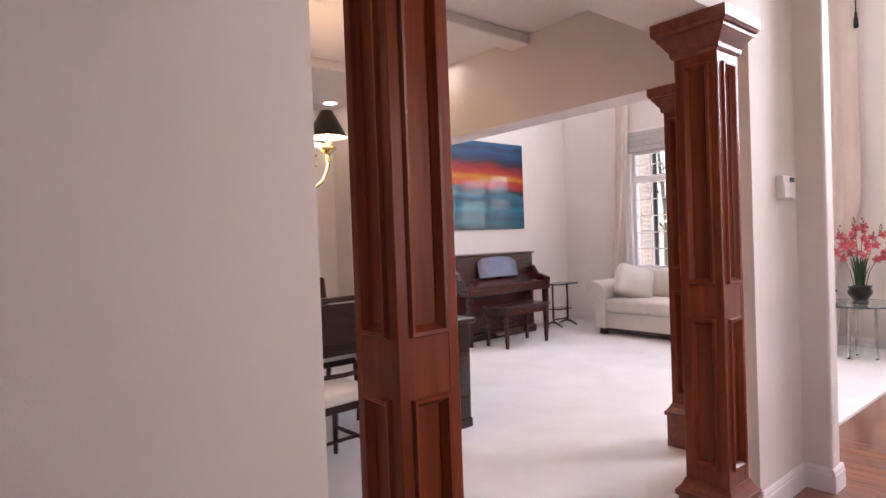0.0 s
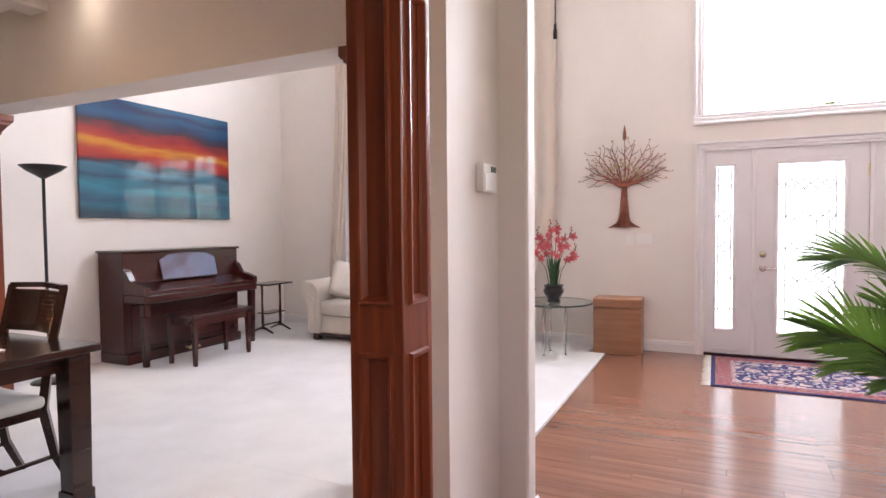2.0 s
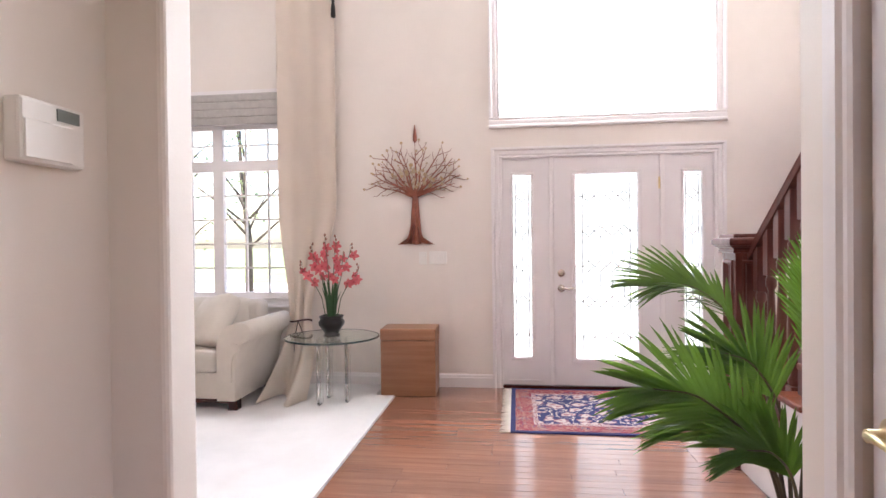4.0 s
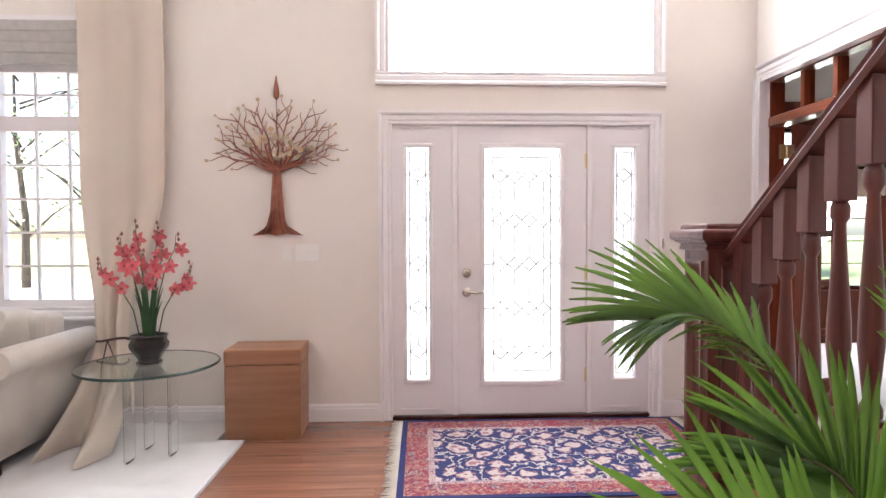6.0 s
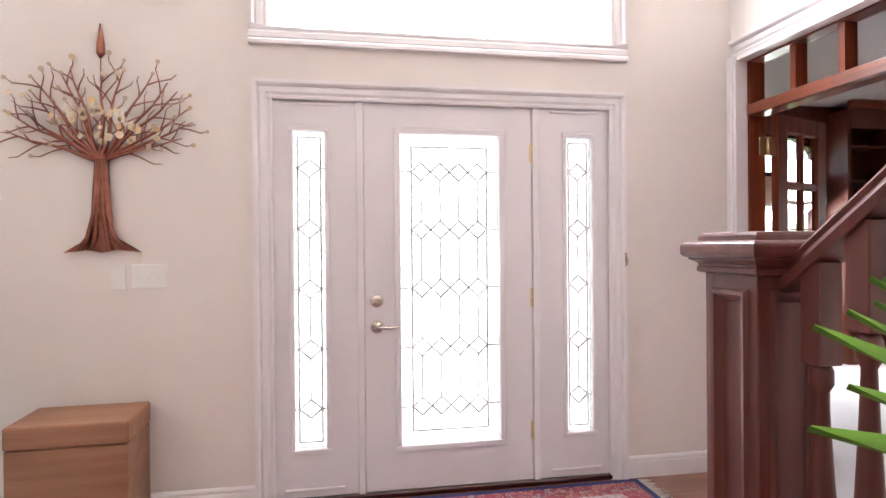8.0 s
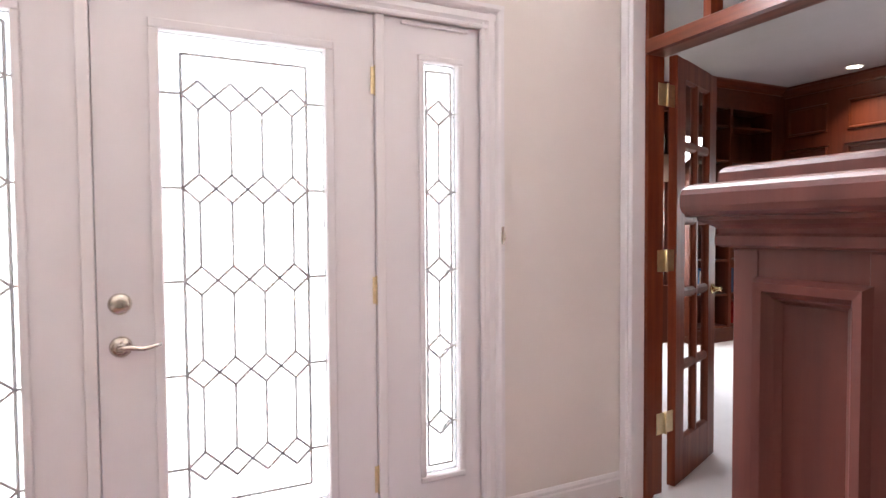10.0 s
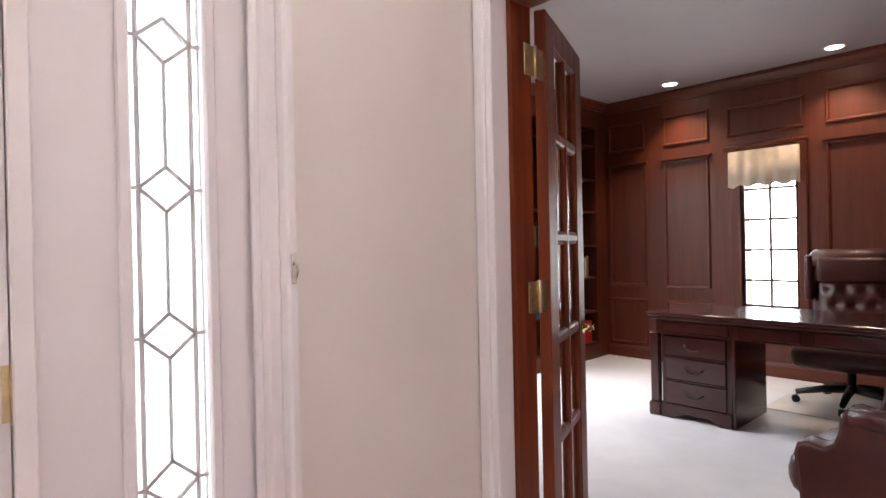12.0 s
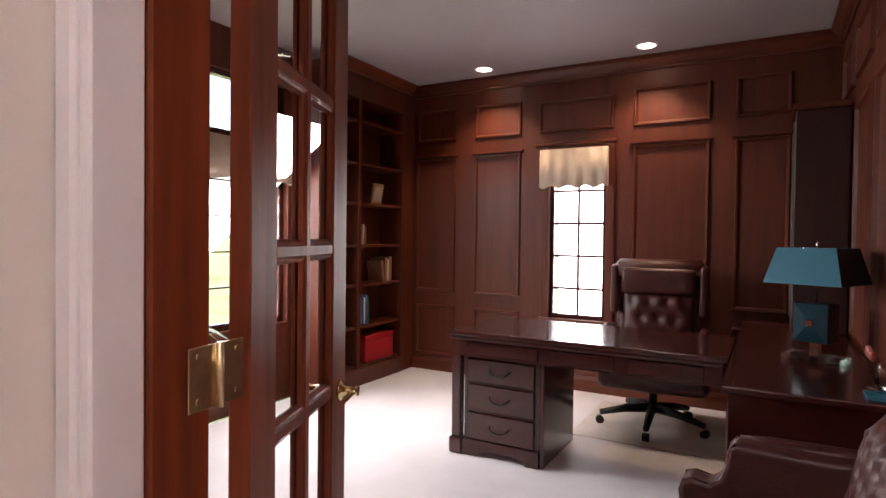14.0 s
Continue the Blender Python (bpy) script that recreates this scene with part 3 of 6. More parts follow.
lw = grid_window("window_4", "tall white living room window with muntins", 3.5, 5.80, 0.80, 2.45, 3, 3, 5)
casing(lw, 3.51, 5.79, 0.81, 2.44, bottom=True)
uw = grid_window("window_5", "upper white living room window", 3.5, 5.80, 3.80, 5.1, 3, 3, 3, bar=False)
casing(uw, 3.51, 5.79, 3.81, 5.09, bottom=True)
sh = thing("roman_shade", "folded grey roman shade above the living room window", "window shade")
for k in range(4):
    part("fold", box(7.925 - 0.006 * k, 7.965, 3.52, 5.78, 2.42 + k * 0.07, 2.495 + k * 0.07, bevel=0.012, seg=2), SHADEC, sh)
part("headrail", box(7.93, 7.97, 3.5, 5.80, 2.69, 2.74), TRIM, sh)


def curtain(name, y0, y1, x, z0, z1, waves, sweep, depth, label, puddle=False):
    """A hanging cloth; sweep pulls its lower part along y."""
    bm = bmesh.new()
    ny, nz = 70, 26
    grid = []
    for j in range(nz + 1):
        f = j / nz
        z = z1 + (z0 - z1) * f
        s = sweep * max(0, (f - 0.35) / 0.65) ** 1.6
        pinch = 1 - 0.25 * max(0, (f - 0.3) / 0.7)
        row = []
        for i in range(ny + 1):
            g = i / ny
            y = (y0 + y1) / 2 + (g - 0.5) * (y1 - y0) * pinch + s
            xx = x + depth * math.sin(g * waves * 2 * math.pi + 0.6 * math.sin(f * 4)) * (0.7 + 0.3 * f) + 0.012 * math.sin(g * waves * 4.3 * math.pi + 1)
            if puddle and f > 0.92:
                xx -= (f - 0.92) * 3.2 * (0.5 + 0.5 * math.sin(g * 9))
            row.append(bm.verts.new((xx, y, z)))
        grid.append(row)
    for a, b in zip(grid, grid[1:]):
        for i in range(ny):
            f = bm.faces.new((a[i], a[i + 1], b[i + 1], b[i]))
            f.smooth = True
    t = thing(name, label, "curtain")
    ob = part("cloth", bm, CURTAIN, t)
    so = ob.modifiers.new("thickness", "SOLIDIFY")
    so.thickness = 0.006
    return t


curtain("curtain", 5.71, 5.94, 7.86, 0.02, 5.2, 2, 0.24, 0.016, "long cream curtain panel hanging beside the window")


def tied_curtain():
    """A full panel, gathered by a cord low down and flaring out onto the carpet."""
    bm = bmesh.new()
    ny, nz = 80, 44
    tie, grid = 0.62, []
    for j in range(nz + 1):
        z = 5.2 - 5.18 * (j / nz) ** 0.8
        g = max(0.0, min(1.0, (1.7 - z) / (1.7 - tie)))
        g = g * g * (3 - 2 * g)
        low = max(0.0, (tie - z) / tie)
        width = 0.54 - 0.36 * g + 0.20 * low ** 0.8
        mid = 3.31 + 0.06 * g - 0.02 * low
        deep = 0.014 + 0.020 * g
        row = []
        for i in range(ny + 1):
            f = i / ny
            fold = math.sin(f * 5.4 * math.pi + 0.5 + 0.4 * math.sin(z * 0.9)) * (0.45 + 0.55 * math.sin(f * 2.3 + 4.2) ** 2)
            xx = 7.87 + deep * fold + 0.005 * math.sin(f * 31 + z) * g - 0.05 * g - 0.66 * low ** 1.9 * (0.72 + 0.28 * math.sin(f * 7))
            row.append(bm.verts.new((xx, mid + (f - 0.5) * width, z)))
        grid.append(row)
    for a, b in zip(grid, grid[1:]):
        for i in range(ny):
            bm.faces.new((a[i], a[i + 1], b[i + 1], b[i])).smooth = True
    t = thing("curtain", "long cream curtain panel tied low and puddling on the carpet", "curtain")
    so = part("cloth", bm, CURTAIN, t).modifiers.new("thickness", "SOLIDIFY")
    so.thickness = 0.006
    loop = [(7.815 + 0.055 * math.cos(a), 3.37 + 0.105 * math.sin(a), 0.62 + 0.01 * math.sin(2 * a)) for a in [k * math.pi / 8 for k in range(17)]]
    part("tie_cord", tube(loop, 0.008, 6), CORD, t, "brown twisted tie cord")
    for y, z, r in ((3.40, 0.22, 0.016), (3.30, 0.245, 0.019)):
        tas = bmesh.new()
        add_tube(tas, [(7.76, 3.37, 0.62), (7.735, y, z + 0.22), (7.735, y, z + 0.06)], 0.004, 5)
        add_lathe(tas, [(r, z - 0.05), (r * 0.95, z), (r * 0.5, z + 0.045), (r * 0.62, z + 0.055), (0.005, z + 0.07)], 10, 7.735, y)
        part("tassel", tas, CORD, t, "dark brown tassel")


CORD = material("tassel_thread", (0.055, 0.028, 0.025), 0.9, var=0.3, scale=60)
tied_curtain()
rod = thing("curtain_rod", "black metal curtain rod high above the window", "curtain rod")
part("pole", tube([(7.86, 2.95, 5.22), (7.86, 6.3, 5.22)], 0.016, 10), BLACK, rod)
for y in (3.3, 6.1):
    part("bracket", box(7.86, 8.0, y - 0.01, y + 0.01, 5.21, 5.235), BLACK, rod)
ts = thing("tassel_cord", "black cord with tassel hanging by the curtain", "cord")
part("cord", tube([(7.86, 3.045, 5.21), (7.865, 3.045, 3.50)], 0.006, 6), BLACK, ts)
part("tassel", lathe([(0.008, 3.33), (0.022, 3.335), (0.02, 3.42), (0.012, 3.46), (0.015, 3.48), (0.006, 3.505)], 10, 7.865, 3.045), BLACK, ts)

# ---- living room things ----


def painting_material():
    m = bpy.data.materials.new("abstract_paint")
    m.use_nodes = True
    nt = m.node_tree
    b = nt.nodes["Principled BSDF"]
    b.inputs["Roughness"].default_value = 0.55
    b.inputs["Specular IOR Level"].default_value = 0.2
    b.inputs["Coat Weight"].default_value, b.inputs["Coat Roughness"].default_value = 1.0, 0.02
    b.inputs["Coat IOR"].default_value = 1.75
    tc = nt.nodes.new("ShaderNodeTexCoord")
    mp = nt.nodes.new("ShaderNodeMapping")
    mp.inputs["Scale"].default_value = (0.75, 1, 4.5)
    nz = nt.nodes.new("ShaderNodeTexNoise")
    nz.inputs["Scale"].default_value, nz.inputs["Detail"].default_value = 1.6, 6
    sx = nt.nodes.new("ShaderNodeSeparateXYZ")
    nt.links.new(tc.outputs["Object"], sx.inputs[0])
    nt.links.new(tc.outputs["Object"], mp.inputs["Vector"])
    nt.links.new(mp.outputs[0], nz.inputs["Vector"])
    h = nt.nodes.new("ShaderNodeMath")
    h.operation = "MULTIPLY_ADD"
    h.inputs[1].default_value = 0.24
    nt.links.new(nz.outputs["Fac"], h.inputs[0])
    slope = nt.nodes.new("ShaderNodeMath")
    slope.operation = "MULTIPLY_ADD"
    slope.inputs[1].default_value = 0.03
    nt.links.new(sx.outputs["X"], slope.inputs[0])
    zf = nt.nodes.new("ShaderNodeMath")
    zf.operation = "MULTIPLY_ADD"
    zf.inputs[1].default_value, zf.inputs[2].default_value = 1 / 1.2, -0.12
    nt.links.new(sx.outputs["Z"], zf.inputs[0])
    nt.links.new(zf.outputs[0], slope.inputs[2])
    nt.links.new(slope.outputs[0], h.inputs[2])
    cr = nt.nodes.new("ShaderNodeValToRGB")
    e = cr.color_ramp.elements
    stops = [(0.0, (0.006, 0.045, 0.075)), (0.08, (0.008, 0.11, 0.17)), (0.15, (0.010, 0.07, 0.13)), (0.24, (0.012, 0.16, 0.24)), (0.33, (0.006, 0.05, 0.10)), (0.40, (0.02, 0.13, 0.21)),
             (0.45, (0.015, 0.012, 0.03)), (0.49, (0.28, 0.010, 0.012)), (0.54, (0.36, 0.028, 0.010)), (0.60, (0.52, 0.19, 0.016)), (0.65, (0.36, 0.030, 0.010)), (0.70, (0.26, 0.010, 0.014)),
             (0.76, (0.035, 0.008, 0.022)), (0.80, (0.004, 0.022, 0.075)), (0.88, (0.004, 0.065, 0.17)), (0.94, (0.003, 0.025, 0.085)), (1.0, (0.006, 0.09, 0.20))]
    for i, (p, c) in enumerate(stops):
        el = e[i] if i < 2 else e.new(p)
        el.position, el.color = p, (*c, 1)
    nt.links.new(h.outputs[0], cr.inputs[0])
    nt.links.new(cr.outputs[0], b.inputs["Base Color"])
    bp = nt.nodes.new("ShaderNodeBump")
    bp.inputs["Strength"].default_value, bp.inputs["Distance"].default_value = 0.25, 0.004
    nt.links.new(nz.outputs["Fac"], bp.inputs["Height"])
    nt.links.new(bp.outputs[0], b.inputs["Normal"])
    wr = nt.nodes.new("ShaderNodeTexNoise")
    wr.inputs["Scale"].default_value, wr.inputs["Detail"].default_value = 14, 3
    nt.links.new(tc.outputs["Object"], wr.inputs["Vector"])
    wb = nt.nodes.new("ShaderNodeBump")
    wb.inputs["Strength"].default_value, wb.inputs["Distance"].default_value = 0.35, 0.004
    nt.links.new(wr.outputs["Fac"], wb.inputs["Height"])
    nt.links.new(wb.outputs[0], b.inputs["Coat Normal"])
    return m


pic = thing("painting", "large abstract canvas in blue, red and orange bands", "painting", pose(6.06, 6.93, 1.43))
part("canvas", box(-0.935, 0.935, -0.02, 0.004, 0.0, 1.20, bevel=0.004), painting_material(), pic)
for x0, x1, z0, z1 in ((-0.925, -0.885, 0.01, 1.19), (0.885, 0.925, 0.01, 1.19), (-0.884, 0.884, 0.01, 0.05), (-0.884, 0.884, 1.15, 1.19)):
    part("stretcher_bar", box(x0, x1, 0.0045, 0.02, z0, z1), BOXW, pic, "pine stretcher bar behind the canvas")

pn = thing("piano", "dark mahogany upright piano with music desk", "piano", pose(6.02, 6.925, 0.012))
part("body", box(-0.73, 0.73, -0.36, 0.0, 0.10, 1.075, bevel=0.006), PIANO, pn)
part("lid", box(-0.75, 0.75, -0.38, 0.01, 1.075, 1.098, bevel=0.006), PIANO, pn)
part("plinth", box(-0.73, 0.73, -0.40, 0.0, 0.0, 0.10, bevel=0.006), PIANO, pn)
part("key_bed", box(-0.73, 0.73, -0.66, -0.36, 0.60, 0.68, bevel=0.008), PIANO, pn)
part("fallboard", moulding([(0, 0), (0.26, 0), (0.27, 0.03), (0.12, 0.07), (0.02, 0.10), (0, 0.10)], (-0.67, -0.362, 0.682), (0.67, -0.362, 0.682), (0, -1, 0)), PIANO, pn)
part("key_slip", box(-0.67, 0.67, -0.645, -0.63, 0.68, 0.715, bevel=0.003), PIANO, pn)
for s in (-1, 1):
    cheek = moulding([(0, 0), (0.30, 0), (0.30, 0.07), (0.22, 0.10), (0.10, 0.13), (0.04, 0.22), (0, 0.24)], (s * 0.73, -0.361, 0.681), (s * 0.67, -0.361, 0.681), (0, -1, 0))
    part("cheek", cheek, PIANO, pn)
    x = s * 0.69
    lg = bmesh.new()
    add_box(lg, x - 0.035, x + 0.035, -0.64, -0.57, 0.47, 0.60, bevel=0.008)
    frustum(lg, 0.022, 0.0, 0.03, 0.47, x, -0.605)
    part("leg", lg, PIANO, pn)
part("lower_panel", box(-0.66, 0.66, -0.372, -0.358, 0.14, 0.57, bevel=0.006), PIANO, pn)
md = bmesh.new()
pts = [(-0.35, 0.0), (0.35, 0.0), (0.35, 0.20), (0.25, 0.25), (0, 0.268), (-0.25, 0.25), (-0.35, 0.20)]
a = [md.verts.new((x, 0, z)) for x, z in pts]
b = [md.verts.new((x, 0.018, z)) for x, z in pts]
md.faces.new(a), md.faces.new(b[::-1])
for i in range(7):
    md.faces.new((a[i], b[i], b[(i + 1) % 7], a[(i + 1) % 7]))
# lavender base colour paints in the window mirrored by the lacquer
part("music_desk", md, material("music_desk_reflection", (0.13, 0.085, 0.11), 0.06, coat=1.0), pn, "shiny music desk with the window's reflection in its colour", m=pose(0.02, -0.425, 0.80, -14))
for x in (-0.06, 0.0, 0.06):
    part("pedal", tube([(x, -0.40, 0.06), (x, -0.47, 0.055)], [0.008, 0.014], 8), BRASS, pn)

bn = thing("piano_bench", "dark reddish wooden piano bench with straight legs", "bench", pose(5.88, 6.07, 0.012))
part("seat", box(-0.39, 0.39, -0.20, 0.20, 0.455, 0.49, bevel=0.008, seg=2), PIANO, bn)
part("apron", box(-0.35, 0.35, -0.165, 0.165, 0.38, 0.455), PIANO, bn)
for sx in (-1, 1):
    for sy in (-1, 1):
        lg = bmesh.new()
        frustum(lg, 0.015, 0.0, 0.026, 0.44, sx * 0.345, sy * 0.16)
        part("leg", lg, PIANO, bn)

st = thing("side_table", "small dark side table with trestle feet", "side table", pose(7.30, 6.55, 0.012))
part("tabletop", box(-0.23, 0.23, -0.16, 0.16, 0.60, 0.62, bevel=0.006), DESKW, st)
for s in (-1, 1):
    part("leg", tube([(s * 0.16, 0, 0.05), (s * 0.16, 0, 0.2), (s * 0.165, 0, 0.4), (s * 0.16, 0, 0.6)], [0.014, 0.018, 0.012, 0.016], 8), DESKW, st)
    part("foot", tube([(s * 0.16, -0.16, 0.012), (s * 0.16, -0.07, 0.05), (s * 0.16, 0, 0.075), (s * 0.16, 0.07, 0.05), (s * 0.16, 0.16, 0.012)], [0.011, 0.014, 0.018, 0.014, 0.011], 8), DESKW, st)
part("shelf", box(-0.16, 0.16, -0.09, 0.09, 0.24, 0.255, bevel=0.004), DESKW, st)
part("stretcher", tube([(-0.16, 0, 0.1), (0.16, 0, 0.1)], 0.011, 8), DESKW, st)


def soft_box(x0, x1, y0, y1, z0, z1, r=0.05, puff=0.0):
    bm = box(x0, x1, y0, y1, z0, z1, bevel=r, seg=4)
    bmesh.ops.subdivide_edges(bm, edges=[e for e in bm.edges if e.calc_length() > 0.15], cuts=3, use_grid_fill=True)
    c = Vector(((x0 + x1) / 2, (y0 + y1) / 2, (z0 + z1) / 2))
    h = Vector(((x1 - x0) / 2, (y1 - y0) / 2, (z1 - z0) / 2))
    for v in bm.verts:
        d = v.co - c
        u = Vector((d.x / h.x, d.y / h.y, d.z / h.z))
        if puff:
            small = min(range(3), key=lambda k: h[k])
            o = [k for k in range(3) if k != small]
            v.co[small] += puff * (1 if d[small] > 0 else -1) * max(0, 1 - u[o[0]] ** 2) * max(0, 1 - u[o[1]] ** 2)
        v.co += noise.noise_vector(v.co * 4.0) * 0.006
    for f in bm.faces:
        f.smooth = True
    return bm


sf = thing("sofa", "cream fabric sofa with rolled arms and loose pillows", "sofa", pose(7.0, 4.66, 0.012))
part("base", box(0.06, 0.84, -1.02, 1.02, 0.085, 0.30, bevel=0.02, seg=2), SOFA, sf)
part("plinth", box(0.08, 0.82, -1.0, 1.0, 0.05, 0.09), DESKW, sf, "dark wooden plinth")
part("seat_cushion", soft_box(0.0, 0.66, -0.925, 0.925, 0.30, 0.465, 0.05, 0.02), SOFA, sf)
for k, y in enumerate((-0.46, 0.46)):
    part("back_cushion", soft_box(-0.11, 0.11, y - 0.45, y + 0.45, -0.02, 0.39, 0.09, 0.06), SOFA, sf, m=pose(0.63, 0, 0.44, 0, 12, 0))
part("back", box(0.62, 0.84, -1.0, 1.0, 0.28, 0.80, bevel=0.06, seg=4), SOFA, sf)
ROLL = [(0, 0.09), (0.145, 0.09), (0.15, 0.36), (0.165, 0.46), (0.20, 0.53)] + [(0.205 + 0.075 * math.cos(a), 0.615 + 0.075 * math.sin(a)) for a in [-0.9 + k * 0.35 for k in range(9)]] + [(0.08, 0.665), (0.02, 0.60), (0, 0.5)]
for s in (-1, 1):
    ab = moulding(ROLL, (0.0, s * 0.93, 0), (0.84, s * 0.93, 0), (0, s, 0))
    ab.normal_update()
    for f in ab.faces:
        f.smooth = abs(f.normal.x) < 0.5
    part("arm", ab, SOFA, sf)
    rim = moulding([(0.5 * (o - 0.1) + 0.1, 0.5 * (u - 0.38) + 0.38) for o, u in ROLL], (-0.012, s * 0.93, 0), (0.0, s * 0.93, 0), (0, s, 0))
    part("arm_front", rim, SOFA, sf)
    for x in (0.10, 0.76):
        part("foot", box(x - 0.04, x + 0.04, s * 1.02 - 0.04, s * 1.02 + 0.04, 0.0, 0.092, bevel=0.006), DESKW, sf)
for y, roll, rz in ((0.70, 24, 62), (-0.72, -10, -42)):
    part("pillow", soft_box(-0.07, 0.07, -0.24, 0.24, -0.22, 0.22, 0.05, 0.07), SOFA, sf, m=pose(0.33, y, 0.66, roll, 30, rz))

fl = thing("floor_lamp", "black torchiere floor lamp standing beside the piano", "floor lamp", pose(4.63, 6.62, 0.012))
part("base", lathe([(0.14, 0), (0.14, 0.012), (0.11, 0.025), (0.02, 0.035)], 28), BLACK, fl)
part("pole", tube([(0, 0, 0.03), (0, 0, 1.76)], 0.013, 10), BLACK, fl)
part("bowl", lathe([(0.02, 1.74), (0.05, 1.76), (0.12, 1.80), (0.175, 1.845), (0.172, 1.85), (0.11, 1.815), (0.02, 1.785)], 28), BLACK, fl)

# ---- dining room ----
tb = thing("dining_table", "glossy espresso wooden dining table with square legs", "table", pose(2.50, 4.65, 0.012))
part("tabletop", box(-0.93, 0.93, -0.50, 0.50, 0.715, 0.752, bevel=0.006, seg=2), ESPRESSO, tb)
part("apron", box(-0.84, 0.84, -0.43, 0.43, 0.635, 0.715), ESPRESSO, tb)
for sx in (-1, 1):
    for sy in (-1, 1):
        lg = bmesh.new()
        frustum(lg, 0.046, 0.06, 0.052, 0.714, sx * 0.83, sy * 0.43)
        frustum(lg, 0.054, 0.0, 0.054, 0.06, sx * 0.83, sy * 0.43)
        part("leg", lg, ESPRESSO, tb)


def dining_chair(m):
    """Faces +y; origin under the seat's middle."""
    t = thing("dining_chair", "espresso wooden dining chair with cream upholstered seat", "chair", m, "chairs round the dining table")
    part("seat", soft_box(-0.23, 0.23, -0.21, 0.24, 0.43, 0.49, 0.025, 0.015), SEATF, t, "cream fabric seat pad")
    fr = box(-0.225, 0.225, -0.20, 0.23, 0.385, 0.43, bevel=0.008)
    for k in range(3):
        add_box(fr, -0.229, 0.229, -0.204, 0.234, 0.391 + k * 0.013, 0.397 + k * 0.013)
    part("seat_frame", fr, ESPRESSO, t)
    for s in (-1, 1):
        part("leg", tube([(s * 0.205, 0.205, 0.40), (s * 0.205, 0.215, 0.2), (s * 0.21, 0.23, 0.0)], [0.026, 0.022, 0.017], 4, True), ESPRESSO, t)
        part("back_post", tube([(s * 0.215, -0.33, 0.0), (s * 0.21, -0.25, 0.18), (s * 0.205, -0.205, 0.42), (s * 0.21, -0.235, 0.65), (s * 0.22, -0.315, 1.01)],
                               [0.020, 0.024, 0.028, 0.026, 0.022], 4, True), ESPRESSO, t)
        part("stretcher", tube([(s * 0.205, 0.2, 0.17), (s * 0.208, -0.24, 0.17)], 0.012, 4, True), ESPRESSO, t)
    part("stretcher", tube([(-0.205, -0.02, 0.17), (0.205, -0.02, 0.17)], 0.012, 4, True), ESPRESSO, t)
    for k in range(9):
        z = 0.79 + k * 0.0235
        y = -0.262 - (z - 0.755) * 0.21
        part("slat", tube([(-0.215, y, z), (0, y - 0.035, z), (0.215, y, z)], 0.0165, 4, True), ESPRESSO, t)
    part("top_rail", tube([(-0.225, -0.317, 1.01), (0, -0.355, 1.015), (0.225, -0.317, 1.01)], 0.019, 4, True), ESPRESSO, t)
    part("lower_rail", tube([(-0.21, -0.225, 0.60), (0, -0.255, 0.60), (0.21, -0.225, 0.60)], 0.014, 4, True), ESPRESSO, t)
    return t


ch = dining_chair(pose(3.12, 4.66, 0.012, 0, 0, 90))
copy_thing(ch, pose(2.24, 4.15, 0.012, 0, 0, 3))
copy_thing(ch, pose(1.42, 4.62, 0.012, 0, 0, -90))
copy_thing(ch, pose(2.15, 5.22, 0.012, 0, 0, 180))
copy_thing(ch, pose(2.78, 5.24, 0.012, 0, 0, 180))
MATP = material("place_mat_paper", (0.75, 0.70, 0.62), 0.7, var=0.1, scale=20)
for i, (x, y, r) in enumerate(((3.0, 4.62, 86), (2.25, 4.40, 3), (2.25, 4.92, -4), (2.85, 4.95, 2))):
    pm = thing("place_setting", "cream placemat with folded papers on the dining table", "placemat", pose(x, y, 0.764, 0, 0, r), "place settings")
    part("placemat", box(-0.22, 0.22, -0.15, 0.15, 0.0, 0.006, bevel=0.002), MATP, pm)
    part("napkin", box(-0.12, 0.10, -0.09, 0.08, 0.0065, 0.022, bevel=0.004), SEATF, pm, m=pose(0, 0, 0, 0, 0, 14))
    part("booklet", box(-0.08, 0.09, -0.06, 0.07, 0.0225, 0.034, bevel=0.002), material("gold_paper", (0.6, 0.42, 0.12), 0.5) if i == 1 else MATP, pm, m=pose(0, 0, 0, 0, 0, -9))

cd = thing("chandelier", "brass chandelier with black bell shades over the table", "chandelier", Matrix.Translation((2.265, 4.55, -0.50)) @ Matrix.Scale(1.35, 4))
part("ceiling_rose", lathe([(0.06, 2.427), (0.05, 2.375), (0.02, 2.36)][::-1], 20), POLISHED, cd)
part("chain", tube([(0, 0, 2.37), (0, 0, 2.05)], 0.006, 8), POLISHED, cd)
part("stem", lathe([(0.003, 1.52), (0.014, 1.53), (0.030, 1.55), (0.048, 1.58), (0.026, 1.60), (0.010, 1.63), (0.022, 1.66), (0.040, 1.70), (0.018, 1.74), (0.012, 1.80), (0.028, 1.85), (0.036, 1.885), (0.012, 1.91), (0.008, 1.97), (0.022, 2.03), (0.006, 2.06)], 20), POLISHED, cd)
